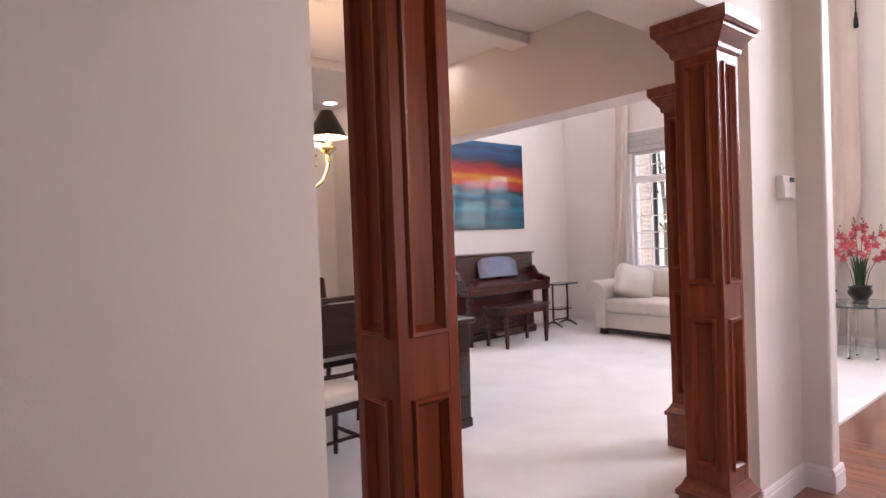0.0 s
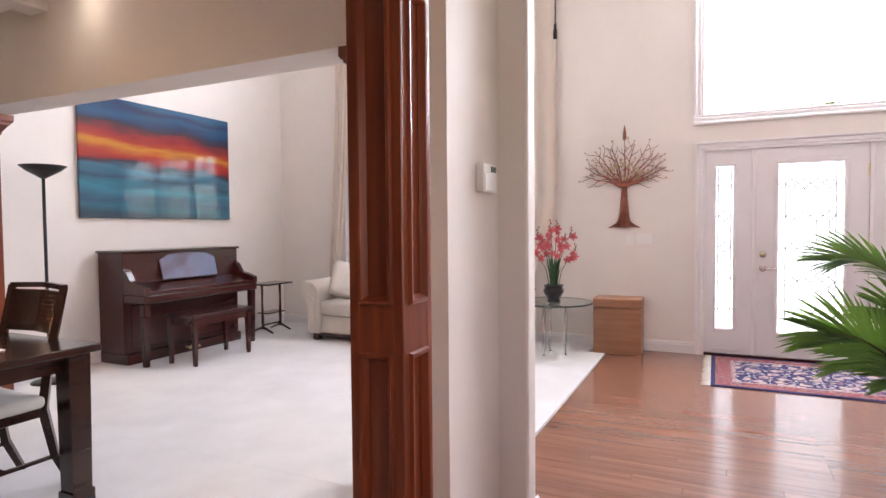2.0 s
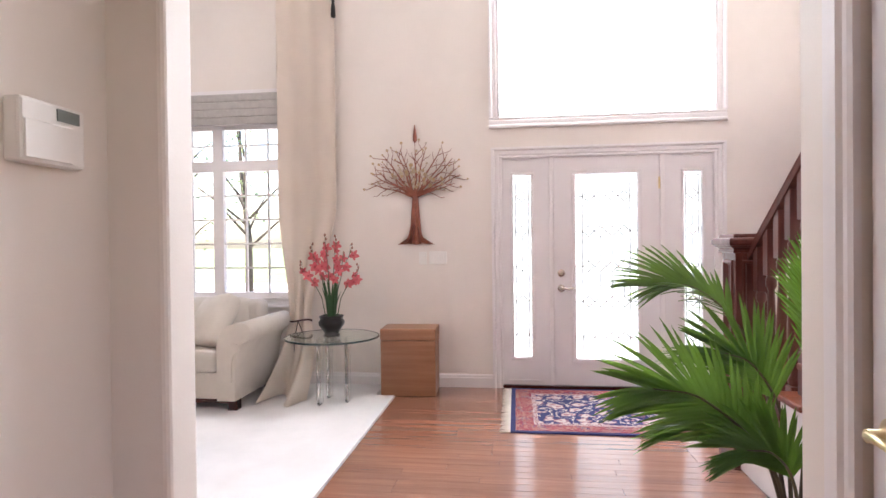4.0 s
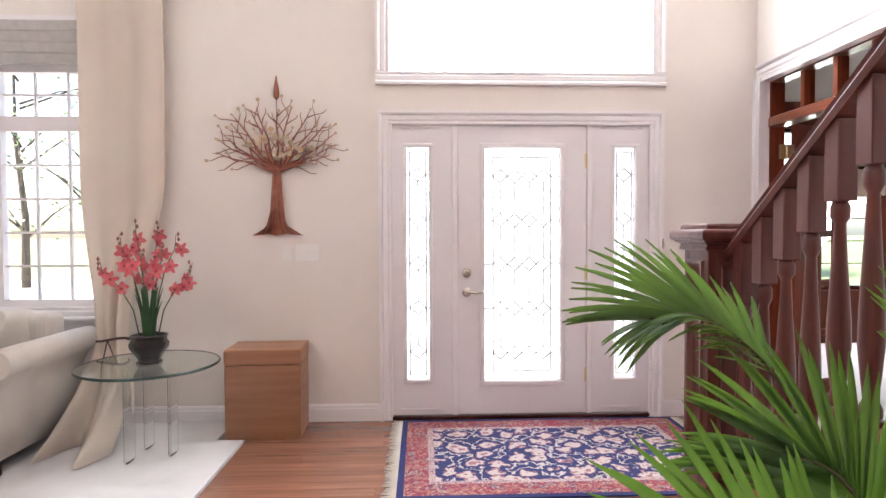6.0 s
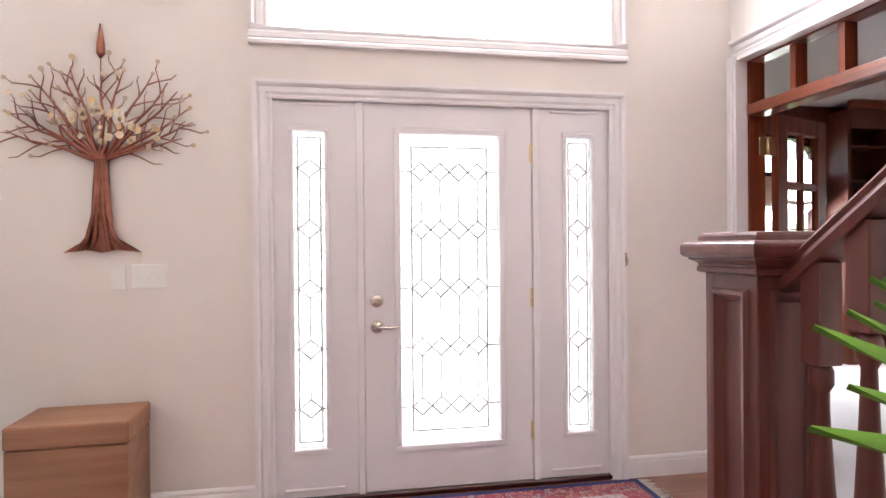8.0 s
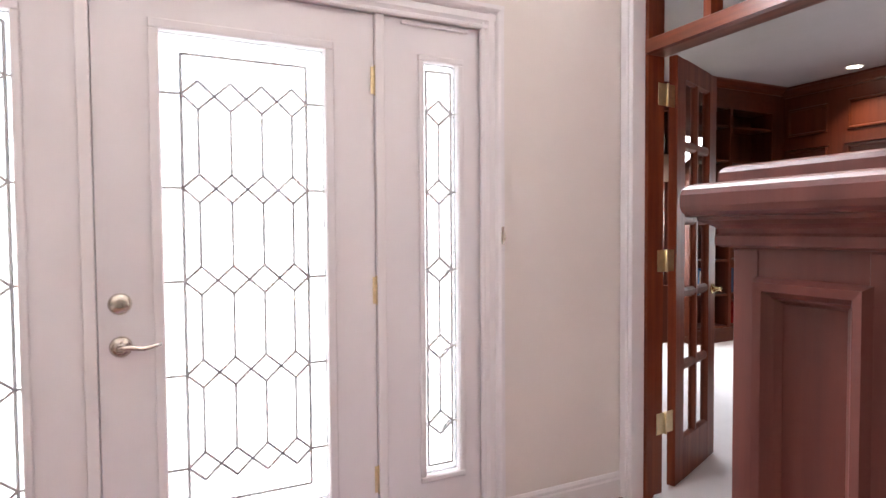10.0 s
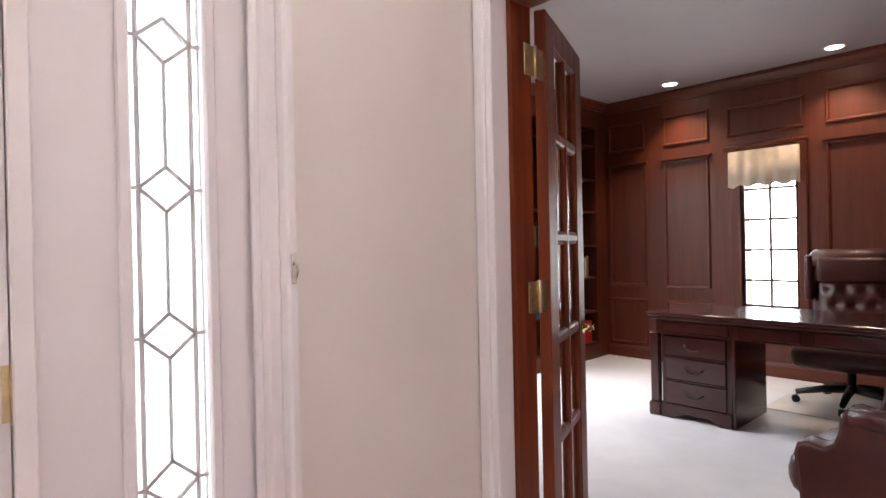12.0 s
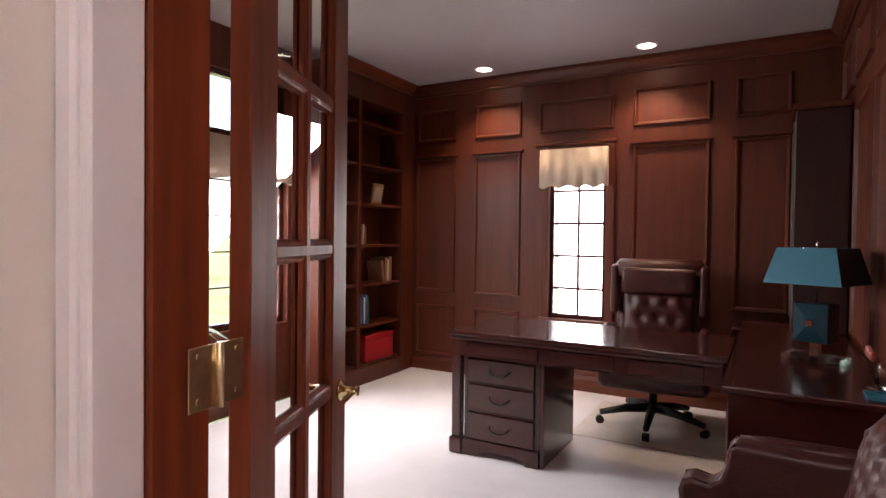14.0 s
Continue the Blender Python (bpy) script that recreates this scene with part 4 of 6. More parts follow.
for k in range(5):
    a = 2 * math.pi * k / 5 - 1.96
    c, s = math.cos(a), math.sin(a)
    ray = lambda r, z: (r * c, r * s, z)
    arm = part("arm", tube([ray(0.02, 1.68), ray(0.06, 1.61), ray(0.115, 1.592), ray(0.165, 1.63), ray(0.188, 1.69), ray(0.19, 1.765)], 0.0075, 8), POLISHED, cd)
    part("scroll", tube([ray(0.10 + 0.032 * (1 - k / 16) * math.cos(0.55 * k), 1.695 + 0.032 * (1 - k / 16) * math.sin(0.55 * k)) for k in range(13)] , 0.0055, 6), POLISHED, arm)
    part("candle_cup", lathe([(0.004, 1.715), (0.014, 1.725), (0.008, 1.740), (0.018, 1.755), (0.038, 1.772), (0.039, 1.780), (0.014, 1.786), (0.013, 1.845)], 16, 0.19 * c, 0.19 * s), POLISHED, arm)
    part("shade", add_lathe(bmesh.new(), [(0.090, 1.826), (0.070, 1.866), (0.048, 1.908), (0.027, 1.946)], 24, 0.19 * c, 0.19 * s, cap=False), BLACK, arm, "black cone shade")
    part("shade_lining", add_lathe(bmesh.new(), [(0.0885, 1.825), (0.0685, 1.864), (0.0465, 1.905), (0.0255, 1.942)], 24, 0.19 * c, 0.19 * s, cap=False), IVORY, arm, "white shade lining, lit from inside")
    part("bulb", lathe([(0.010, 1.845), (0.020, 1.860), (0.016, 1.880), (0.004, 1.900)], 10, 0.19 * c, 0.19 * s), CANDLE, arm, "lit candle bulb")
for k in range(4):
    a = math.pi / 2 * k + 0.4
    loop = [(0.034 * math.cos(a) * (1.2 + math.cos(g)), 0.034 * math.sin(a) * (1.2 + math.cos(g)), 2.075 + 0.020 * math.sin(g)) for g in [0.6 * n for n in range(11)]]
    part("crown_loop", tube(loop, 0.005, 6), POLISHED, cd)
glow = bpy.data.lights.new("chandelier_light", "POINT")
glow.energy, glow.color, glow.shadow_soft_size = 7, (1.0, 0.66, 0.40), 0.12
new("chandelier_light", glow).location = (2.265, 4.55, 1.90)

# mirror-backed sideboard against the far dining wall
sb = thing("sideboard", "long espresso wooden sideboard against the dining wall", "sideboard", pose(0, 0, 0.012))
part("top", box(1.42, 3.40, 6.42, 6.945, 0.905, 0.94, bevel=0.006), ESPRESSO, sb)
part("body", box(1.47, 3.35, 6.46, 6.943, 0.10, 0.905, bevel=0.004), ESPRESSO, sb)
for k in range(4):
    x = 1.50 + 0.46 * k
    dr = part("cabinet_door", box(x, x + 0.44, 6.445, 6.4598, 0.14, 0.66, bevel=0.004), ESPRESSO, sb)
    part("knob", lathe([(0.006, 0), (0.012, 0.012), (0.008, 0.02)], 10), NICKEL, dr, m=pose(x + 0.40, 6.4448, 0.45, 90))
    dr = part("drawer", box(x, x + 0.44, 6.445, 6.4598, 0.69, 0.88, bevel=0.004), ESPRESSO, sb)
    part("knob", lathe([(0.006, 0), (0.012, 0.012), (0.008, 0.02)], 10), NICKEL, dr, m=pose(x + 0.22, 6.4448, 0.785, 90))
for x in (1.51, 3.31):
    for y in (6.50, 6.90):
        part("leg", box(x - 0.03, x + 0.03, y - 0.03, y + 0.03, 0.0, 0.10, bevel=0.004), ESPRESSO, sb)
mr = thing("wall_mirror", "large mirror in a wide dark wooden frame above the sideboard", "mirror", pose(0, 0, 0.955))
part("frame", wall_cells(bmesh.new(), "x", 6.885, 6.944, 1.72, 3.10, 0.0, 1.21, [(1.86, 2.96, 0.13, 1.06)]), ESPRESSO, mr)
part("glass", box(1.86, 2.96, 6.925, 6.930, 0.13, 1.06), material("silvered_glass", (0.86, 0.86, 0.86), 0.02, 1.0, var=0.02), mr)


def downlight(x, y, z, watts, glow=GLOWM):
    t = thing("downlight", "round recessed ceiling light, lit, with white trim ring", "ceiling light", pose(x, y, z), "recessed lights")
    ring = bmesh.new()
    add_lathe(ring, [(0.062, -0.001), (0.066, -0.006), (0.080, -0.007), (0.084, -0.001)], 28, cap=False)
    part("trim_ring", ring, TRIM, t)
    part("lens", lathe([(0.063, -0.0035), (0.063, -0.002)], 28), glow, t, "glowing lens")
    spot_light(x, y, z - 0.012, watts)


downlight(3.715, 6.585, 2.78, 1.5)
downlight(3.772, 4.873, 2.78, 0.25)
downlight(1.4, 6.10, 2.78, 5)
# added downlight, never in view, brightens the near end of the dining room
downlight(1.4, 3.2, 2.78, 6)

# ---- hall and foyer things ----
al = thing("alarm_panel", "white plastic wall control panel with small screen", "control panel", pose(3.765, 2.30, 1.497))
part("case", box(-0.075, 0.075, -0.034, 0.0, -0.054, 0.058, bevel=0.006, seg=2), PLASTIC, al)
part("door_flap", box(-0.068, 0.04, -0.038, -0.034, -0.048, 0.020, bevel=0.002), PLASTIC, al)
part("screen", box(0.005, 0.058, -0.0365, -0.034, 0.028, 0.050), SCREEN, al, "small grey display")

sw = thing("light_switch", "white three-gang light switch plate on the wall", "light switch", pose(8.0, 2.139, 1.168))
part("plate", box(-0.006, 0.0, -0.08, 0.08, -0.058, 0.058, bevel=0.003), PLASTIC, sw)
for k in (-1, 0, 1):
    part("toggle", box(-0.014, -0.006, k * 0.046 - 0.005, k * 0.046 + 0.005, -0.011, 0.012, bevel=0.002), PLASTIC, sw)
s2 = thing("dimmer_switch", "small white dimmer plate on the wall", "light switch", pose(8.0, 2.277, 1.163))
part("plate", box(-0.006, 0.0, -0.036, 0.036, -0.058, 0.058, bevel=0.003), PLASTIC, s2)
part("knob", box(-0.012, -0.006, -0.018, 0.018, -0.03, 0.03, bevel=0.002), PLASTIC, s2)

# copper tree
tr = thing("tree_sculpture", "copper wire tree wall sculpture with leaf discs", "wall art", pose(7.985, 2.335, 1.285))
rnd = random.Random(5)
tk = bmesh.new()
prof = [(-0.17, 0.0), (-0.115, 0.030), (-0.066, 0.066), (-0.040, 0.13), (-0.030, 0.25), (-0.024, 0.46), (0.024, 0.46), (0.030, 0.25), (0.040, 0.13), (0.066, 0.066), (0.115, 0.030), (0.17, 0.0), (0.06, 0.012), (0.0, 0.0), (-0.06, 0.012)]
for y in (-0.10, -0.045, 0.05, 0.105):
    add_tube(tk, [(-0.016, y, 0.012), (-0.030, y * 0.55, 0.07), (-0.033, y * 0.25, 0.2), (-0.028, y * 0.15, 0.44)], [0.010, 0.011, 0.009, 0.006], 6)
a = [tk.verts.new((-0.03 if abs(y) < 0.06 else -0.012, y, z)) for y, z in prof]
b = [tk.verts.new((0.0, y, z)) for y, z in prof]
tk.faces.new(a), tk.faces.new(b[::-1])
for i in range(len(prof)):
    tk.faces.new((a[i], a[(i + 1) % len(prof)], b[(i + 1) % len(prof)], b[i]))
bmesh.ops.triangulate(tk, faces=[f for f in tk.faces if len(f.verts) > 4])
part("trunk", tk, COPPER, tr)
tips = []
for k in range(15):
    ang = radians(-102 + 204 * k / 14 + rnd.uniform(-4, 4))
    reach = rnd.uniform(0.78, 0.92)
    end = Vector((-0.012, -0.455 * math.sin(ang) * reach, 0.585 + 0.33 * math.cos(ang) * reach))
    root = Vector((-0.012, -0.014 * math.sin(ang), 0.43))
    knee = Vector((-0.03, end.y * 0.42, 0.43 + (end.z - 0.43) * rnd.uniform(0.30, 0.46) + 0.035))
    br = bmesh.new()
    p = []
    for j in range(10):
        f = j / 9
        q = root * (1 - f) ** 2 + knee * 2 * f * (1 - f) + end * f * f
        p.append(q + Vector((0, 0.008 * math.sin(f * 9 + k), 0.030 * abs(math.sin(ang)) * max(0, f - 0.75) * 4)))
    add_tube(br, p, [0.0125 - 0.0098 * j / 9 for j in range(10)], 5)
    for j in (3, 4, 6, 7, 8):
        sgn = 1 if (j + k) % 2 else -1
        d = (p[j] - p[j - 1]).normalized()
        n = Vector((0, -d.z, d.y)) * sgn
        g = rnd.uniform(0.7, 1.3)
        q = [p[j], p[j] + (d + n * 0.75) * 0.032 * g, p[j] + (d * 1.2 + n * 1.1) * 0.060 * g, p[j] + (d * 1.5 + n * 1.1) * 0.068 * g]
        add_tube(br, q, [0.0042, 0.0034, 0.0027, 0.0018], 4)
        tips.append(q[-1])
    tips.append(p[-1])
    part("branch", br, COPPER, tr)
discs = bmesh.new()
for k in range(30):
    a, r = rnd.uniform(-1.4, 1.4), rnd.uniform(0.02, 0.22)
    q = Vector((-0.028, -r * math.sin(a) * 1.2, 0.50 + r * math.cos(a)))
    add_tube(discs, [q + Vector((-0.003, 0, 0)), q], rnd.uniform(0.010, 0.021), 9)
for q in tips:
    if rnd.random() < 0.5:
        add_tube(discs, [q + Vector((-0.004, 0, 0)), q + Vector((-0.001, 0, 0))], rnd.uniform(0.008, 0.014), 8)
tagged(part("leaf_disc", discs, material("patina_disc", (0.46, 0.44, 0.40), 0.3, 0.75, color2=(0.50, 0.30, 0.12), scale=30), tr), kind="stuff")
part("top_rod", tube([(-0.012, 0, 0.45), (-0.012, 0, 0.95)], 0.003, 6), COPPER, tr)
part("finial", lathe([(0.006, 0.92), (0.02, 0.94), (0.018, 0.99), (0.004, 1.08)], 8, -0.012, 0.0), COPPER, tr)

bx = thing("wooden_box", "plain wood-veneer chest with lid on the floor", "chest", pose(7.80, 2.365, 0.0, 0, 0, 2))
part("body", box(-0.155, 0.165, -0.235, 0.235, 0.0, 0.47, bevel=0.004), BOXW, bx)
part("lid", box(-0.159, 0.167, -0.238, 0.238, 0.474, 0.57, bevel=0.006), BOXW, bx)

gt = thing("glass_table", "round clear glass table on acrylic legs", "side table", pose(7.41, 2.945, 0.012))
top = part("tabletop", lathe([(0.38, 0.522), (0.38, 0.534)], 56), TGLASS, gt)
edge = bmesh.new()
add_lathe(edge, [(0.3805, 0.520), (0.386, 0.523), (0.387, 0.528), (0.386, 0.533), (0.3805, 0.536)], 56, cap=False)
part("rim", edge, RIMG, top, "dark green polished glass edge")
for k in range(3):
    a = 2 * math.pi * k / 3 + 0.5
    x, y = 0.13 * math.cos(a), 0.13 * math.sin(a)
    part("leg", box(x - 0.045, x + 0.045, y - 0.012, y + 0.012, 0.0, 0.521, bevel=0.004), ACRYL, gt)

vs = thing("orchid_planter", "pink silk orchids in a dark ceramic vase on the glass table", "flowers", pose(7.42, 2.95, 0.5465))
part("vase", lathe([(0.070, 0), (0.072, 0.01), (0.058, 0.02), (0.075, 0.05), (0.105, 0.09), (0.108, 0.115), (0.092, 0.14), (0.10, 0.155), (0.106, 0.162), (0.098, 0.168), (0.085, 0.15)], 6), CERAMIC, vs)
part("soil", lathe([(0.085, 0.13), (0.08, 0.145)], 12), SOIL, vs)
rnd = random.Random(11)
blade = bmesh.new()
for k in range(16):
    a, ln = rnd.uniform(0, 6.28), rnd.uniform(0.22, 0.37)
    d = Vector((math.cos(a), math.sin(a), 0))
    s = Vector((-d.y, d.x, 0)) * 0.014
    base = d * 0.03 + Vector((0, 0, 0.14))
    pv = None
    for j in range(6):
        f = j / 5
        c = base + d * (0.07 * f * f) + Vector((0, 0, ln * f))
        w = s * (1 - 0.85 * f ** 2)
        cur = (blade.verts.new(c - w), blade.verts.new(c + w))
        if pv:
            blade.faces.new((pv[0], pv[1], cur[1], cur[0]))
        pv = cur
part("leaves", blade, STALK, vs)
for k in range(8):
    a = 2 * math.pi * k / 8 + rnd.uniform(-0.25, 0.25)
    r = (0.13, 0.21, 0.17, 0.23)[k % 4]
    h = (0.72, 0.58, 0.66, 0.52)[k % 4] + rnd.uniform(-0.02, 0.03)
    end = Vector((r * math.cos(a), r * math.sin(a), h))
    p = [Vector((0.2 * end.x, 0.2 * end.y, 0.14)), Vector((0.35 * end.x, 0.35 * end.y, 0.14 + (h - 0.14) * 0.45)), Vector((0.66 * end.x, 0.66 * end.y, 0.14 + (h - 0.14) * 0.80)), end, end * 1.06 + Vector((0, 0, 0.045))]
    spray = part("stem", tube(p, [0.004, 0.0035, 0.003, 0.0025, 0.0015], 6), STALK, vs)
    for j in range(4):
        q = p[2].lerp(end, -0.15 + 0.36 * j) + Vector((rnd.uniform(-0.025, 0.025), rnd.uniform(-0.04, 0.04), rnd.uniform(-0.03, 0.02)))
        nrm = Vector((-0.9, rnd.uniform(-0.8, 0.8), rnd.uniform(-0.35, 0.4))).normalized()
        u = nrm.orthogonal().normalized()
        v = nrm.cross(u)
        size = rnd.uniform(0.038, 0.047)
        fb = bmesh.new()
        for e in range(5):
            g = 2 * math.pi * e / 5 + j
            d = u * math.cos(g) + v * math.sin(g)
            t = u * -math.sin(g) + v * math.cos(g)
            wide = 0.40 if e % 2 else 0.30
            rim = [q, q + d * size * 0.45 + t * size * wide + nrm * size * 0.16, q + d * size * 0.85 + t * size * wide * 0.7 + nrm * size * 0.08, q + d * size * 1.08 - nrm * size * 0.06,
                   q + d * size * 0.85 - t * size * wide * 0.7 + nrm * size * 0.08, q + d * size * 0.45 - t * size * wide + nrm * size * 0.16]
            mid = fb.verts.new(q + d * size * 0.6 + nrm * size * 0.02)
            rim = [fb.verts.new(c) for c in rim]
            for m in range(6):
                fb.faces.new((rim[m], rim[(m + 1) % 6], mid)).smooth = True
        blossom = part("blossom", fb, PETAL, spray, "pink orchid blossom")
        part("lip", tube([q, q + nrm * size * 0.25, q + nrm * size * 0.5 - v * size * 0.12], [0.004, 0.009, 0.003], 7), LIP, spray, "crimson flower lip")
    for j in range(3):
        q = end.lerp(p[4], 0.35 * j + 0.1) + Vector((rnd.uniform(-0.012, 0.012), rnd.uniform(-0.02, 0.02), 0.006))
        part("bud", tube([q, q + Vector((0, 0, 0.012)), q + Vector((0, 0, 0.026))], [0.004, 0.009, 0.002], 7), BUD, spray, "closed reddish bud")

# rug
def carpet_pattern(name, ground, motif, accent, scale):
    m = bpy.data.materials.new(name)
    m.use_nodes = True
    nt = m.node_tree
    b = nt.nodes["Principled BSDF"]
    b.inputs["Roughness"].default_value = 0.95
    tc = nt.nodes.new("ShaderNodeTexCoord")
    vo = nt.nodes.new("ShaderNodeTexVoronoi")
    vo.inputs["Scale"].default_value = scale
    vo.inputs["Randomness"].default_value = 0.75
    nz = nt.nodes.new("ShaderNodeTexNoise")
    nz.inputs["Scale"].default_value, nz.inputs["Detail"].default_value = scale * 2.6, 2
    mixv = nt.nodes.new("ShaderNodeMix")
    mixv.data_type = "VECTOR"
    mixv.inputs["Factor"].default_value = 0.10
    nt.links.new(tc.outputs["Object"], mixv.inputs["A"])
    nt.links.new(nz.outputs["Color"], mixv.inputs["B"])
    nt.links.new(tc.outputs["Object"], nz.inputs["Vector"])
    nt.links.new(mixv.outputs["Result"], vo.inputs["Vector"])
    cr = nt.nodes.new("ShaderNodeValToRGB")
    cr.color_ramp.interpolation = "CONSTANT"
    e = cr.color_ramp.elements
    cols = [(0.0, accent), (0.17, motif), (0.34, accent), (0.40, ground), (0.60, motif), (0.68, ground)]
    for i, (p, c) in enumerate(cols):
        el = e[i] if i < 2 else e.new(p)
        el.position, el.color = p, (*c, 1)
    nt.links.new(vo.outputs["Distance"], cr.inputs[0])
    sep = nt.nodes.new("ShaderNodeTexNoise")
    sep.inputs["Scale"].default_value = 320
    hs = nt.nodes.new("ShaderNodeHueSaturation")
    nt.links.new(cr.outputs[0], hs.inputs["Color"])
    mr = nt.nodes.new("ShaderNodeMapRange")
    mr.inputs["To Min"].default_value, mr.inputs["To Max"].default_value = 0.7, 1.3
    nt.links.new(tc.outputs["Object"], sep.inputs["Vector"])
    nt.links.new(sep.outputs["Fac"], mr.inputs["Value"])
    nt.links.new(mr.outputs[0], hs.inputs["Value"])
    nt.links.new(hs.outputs[0], b.inputs["Base Color"])
    bp = nt.nodes.new("ShaderNodeBump")
    bp.inputs["Strength"].default_value, bp.inputs["Distance"].default_value = 0.8, 0.003
    nt.links.new(sep.outputs["Fac"], bp.inputs["Height"])
    nt.links.new(bp.outputs[0], b.inputs["Normal"])
    return m


rg = thing("rug", "navy and red floral oriental rug with cream fringe", "rug", pose(7.36, 0.56, 0.0))
HX, HY = 0.595, 0.93
NAVY, CREAM, RED = (0.022, 0.028, 0.12), (0.52, 0.44, 0.41), (0.26, 0.04, 0.06)


def frame_strip(o, w, z):
    bm = bmesh.new()
    x1, y1 = HX - o, HY - o
    for q in ((-x1, x1, -y1, -y1 + w), (-x1, x1, y1 - w, y1), (-x1, -x1 + w, -y1 + w, y1 - w), (x1 - w, x1, -y1 + w, y1 - w)):
        add_box(bm, *q, 0.0, z)
    return bm


part("field", box(-HX + 0.2, HX - 0.2, -HY + 0.2, HY - 0.2, 0, 0.0095), carpet_pattern("rug_field", NAVY, CREAM, (0.32, 0.15, 0.17), 8.0), rg)
part("border", frame_strip(0.035, 0.13, 0.0095), carpet_pattern("rug_border", RED, (0.42, 0.26, 0.20), NAVY, 15.0), rg)
part("inner_guard", frame_strip(0.165, 0.036, 0.0092), carpet_pattern("rug_guard", CREAM, RED, NAVY, 34.0), rg)
part("outer_guard", frame_strip(0.0, 0.036, 0.0092), material("rug_edge", NAVY, 0.95, bump=0.5, fine=300), rg)
FRINGE = material("fringe_cotton", (0.66, 0.60, 0.52), 0.9)
rnd = random.Random(3)
for s in (-1, 1):
    fb = bmesh.new()
    for k in range(110):
        x = -HX + 0.008 + (2 * HX - 0.016) * k / 109
        e = x + rnd.uniform(-0.012, 0.012)
        ln = rnd.uniform(0.055, 0.08)
        add_tube(fb, [(x, s * (HY - 0.004), 0.006), (x, s * (HY + 0.02), 0.004), (e, s * (HY + ln), 0.003)], [0.0035, 0.003, 0.002], 4)
    tagged(part("fringe", fb, FRINGE, rg, "knotted cream fringe"), kind="stuff")

# palm
pl = thing("potted_palm", "potted palm with long arching green fronds", "plant", pose(4.77, 0.56, 0.0))
part("pot", lathe([(0.085, 0.0), (0.095, 0.02), (0.118, 0.13), (0.130, 0.25), (0.141, 0.262), (0.142, 0.280), (0.130, 0.282), (0.122, 0.25)], 32), BLACK, pl, "black glazed pot")
part("soil", lathe([(0.121, 0.235), (0.118, 0.252)], 24), SOIL, pl)


def frond(pts, face, leaf, seed, start=0.42, count=28, spread=0.95, droop=0.12, ahead=0.85):
    """An arching stem through points, with two ranks of long leaflets in the plane that faces along face."""
    r = random.Random(seed)
    ctrl = [Vector(p) for p in pts]
    ctrl = [ctrl[0] * 2 - ctrl[1]] + ctrl + [ctrl[-1] * 2 - ctrl[-2]]
    path = []
    for a, b, c, d in zip(ctrl, ctrl[1:], ctrl[2:], ctrl[3:]):
        for k in range(9):
            u = k / 9
            path.append(0.5 * (2 * b + (c - a) * u + (2 * a - 5 * b + 4 * c - d) * u * u + (3 * b - a - 3 * c + d) * u ** 3))
    path.append(ctrl[-2])
    n = len(path) - 1
    stem = part("frond", tube(path, [0.0085 - 0.0068 * i / n for i in range(n + 1)], 6), PALMSTEM, pl)
    face = Vector(face).normalized()
    for s in (-1, 1):
        bm = bmesh.new()
        for k in range(count):
            g0 = k / (count - 1)
            f = start + (1 - start) * g0 * 0.998
            i = min(n - 1, int(f * n))
            q = path[i].lerp(path[i + 1], f * n - i)
            d = (path[i + 1] - path[i]).normalized()
            side = d.cross(face).normalized() * s
            nrm = side.cross(d) * s
            out = (d * (ahead + 1.5 * g0 ** 2) + side * spread * (1 - 0.45 * g0) + face * r.uniform(0.02, 0.26)).normalized()
            ln = leaf * (0.62 + 0.62 * math.sin(math.pi * (0.12 + 0.80 * g0))) * r.uniform(0.9, 1.08)
            wdir = out.cross(face).normalized() * math.cos(0.5) + face * math.sin(0.5) * s * r.uniform(0.3, 1.2)
            prev = None
            for j in range(7):
                g = j / 6
                c = q + out * ln * g + Vector((0, 0, -ln * droop * g ** 2.2))
                w = wdir * 0.0092 * (math.sin(math.pi * (0.16 + 0.84 * g)) ** 0.75 if g < 1 else 0.02)
                keel = face * -0.0035
                cur = (bm.verts.new(c - w), bm.verts.new(c + keel), bm.verts.new(c + w))
                if prev:
                    bm.faces.new((prev[0], prev[1], cur[1], cur[0])).smooth = True
                    bm.faces.new((prev[1], prev[2], cur[2], cur[1])).smooth = True
                prev = cur
        tagged(part("leaf_blade", bm, PALM, stem), kind="stuff")


FRONDS = (
    # stem points beyond the root, facing, leaflet length, start
    (((0.05, 0.06, 0.56), (0.06, 0.26, 0.76), (0.05, 0.43, 0.80)), (-0.9, 0.1, 0.35), 0.26, 0.40),
    (((0.30, -0.02, 0.78), (0.45, 0.04, 0.99), (0.44, 0.19, 1.11), (0.37, 0.34, 1.12)), (-0.45, -0.1, 0.85), 0.23, 0.50),
    (((0.04, -0.06, 0.70), (0.02, -0.12, 0.95), (-0.02, -0.10, 1.08)), (-0.6, 0.6, 0.4), 0.23, 0.50),
    (((0.08, 0.06, 0.56), (0.14, 0.16, 0.66), (0.18, 0.27, 0.66)), (-0.7, 0.2, 0.6), 0.24, 0.38),
    (((0.14, -0.02, 0.66), (0.22, 0.04, 0.84), (0.28, 0.12, 0.88)), (-0.7, 0.3, 0.5), 0.24, 0.45),
    (((0.02, 0.00, 0.50), (0.02, 0.06, 0.60), (0.00, 0.15, 0.62)), (-0.8, 0.3, 0.5), 0.20, 0.40),
    (((0.10, -0.08, 0.74), (0.18, -0.16, 1.02), (0.22, -0.20, 1.18)), (-0.9, 0.3, 0.2), 0.22, 0.55),
)
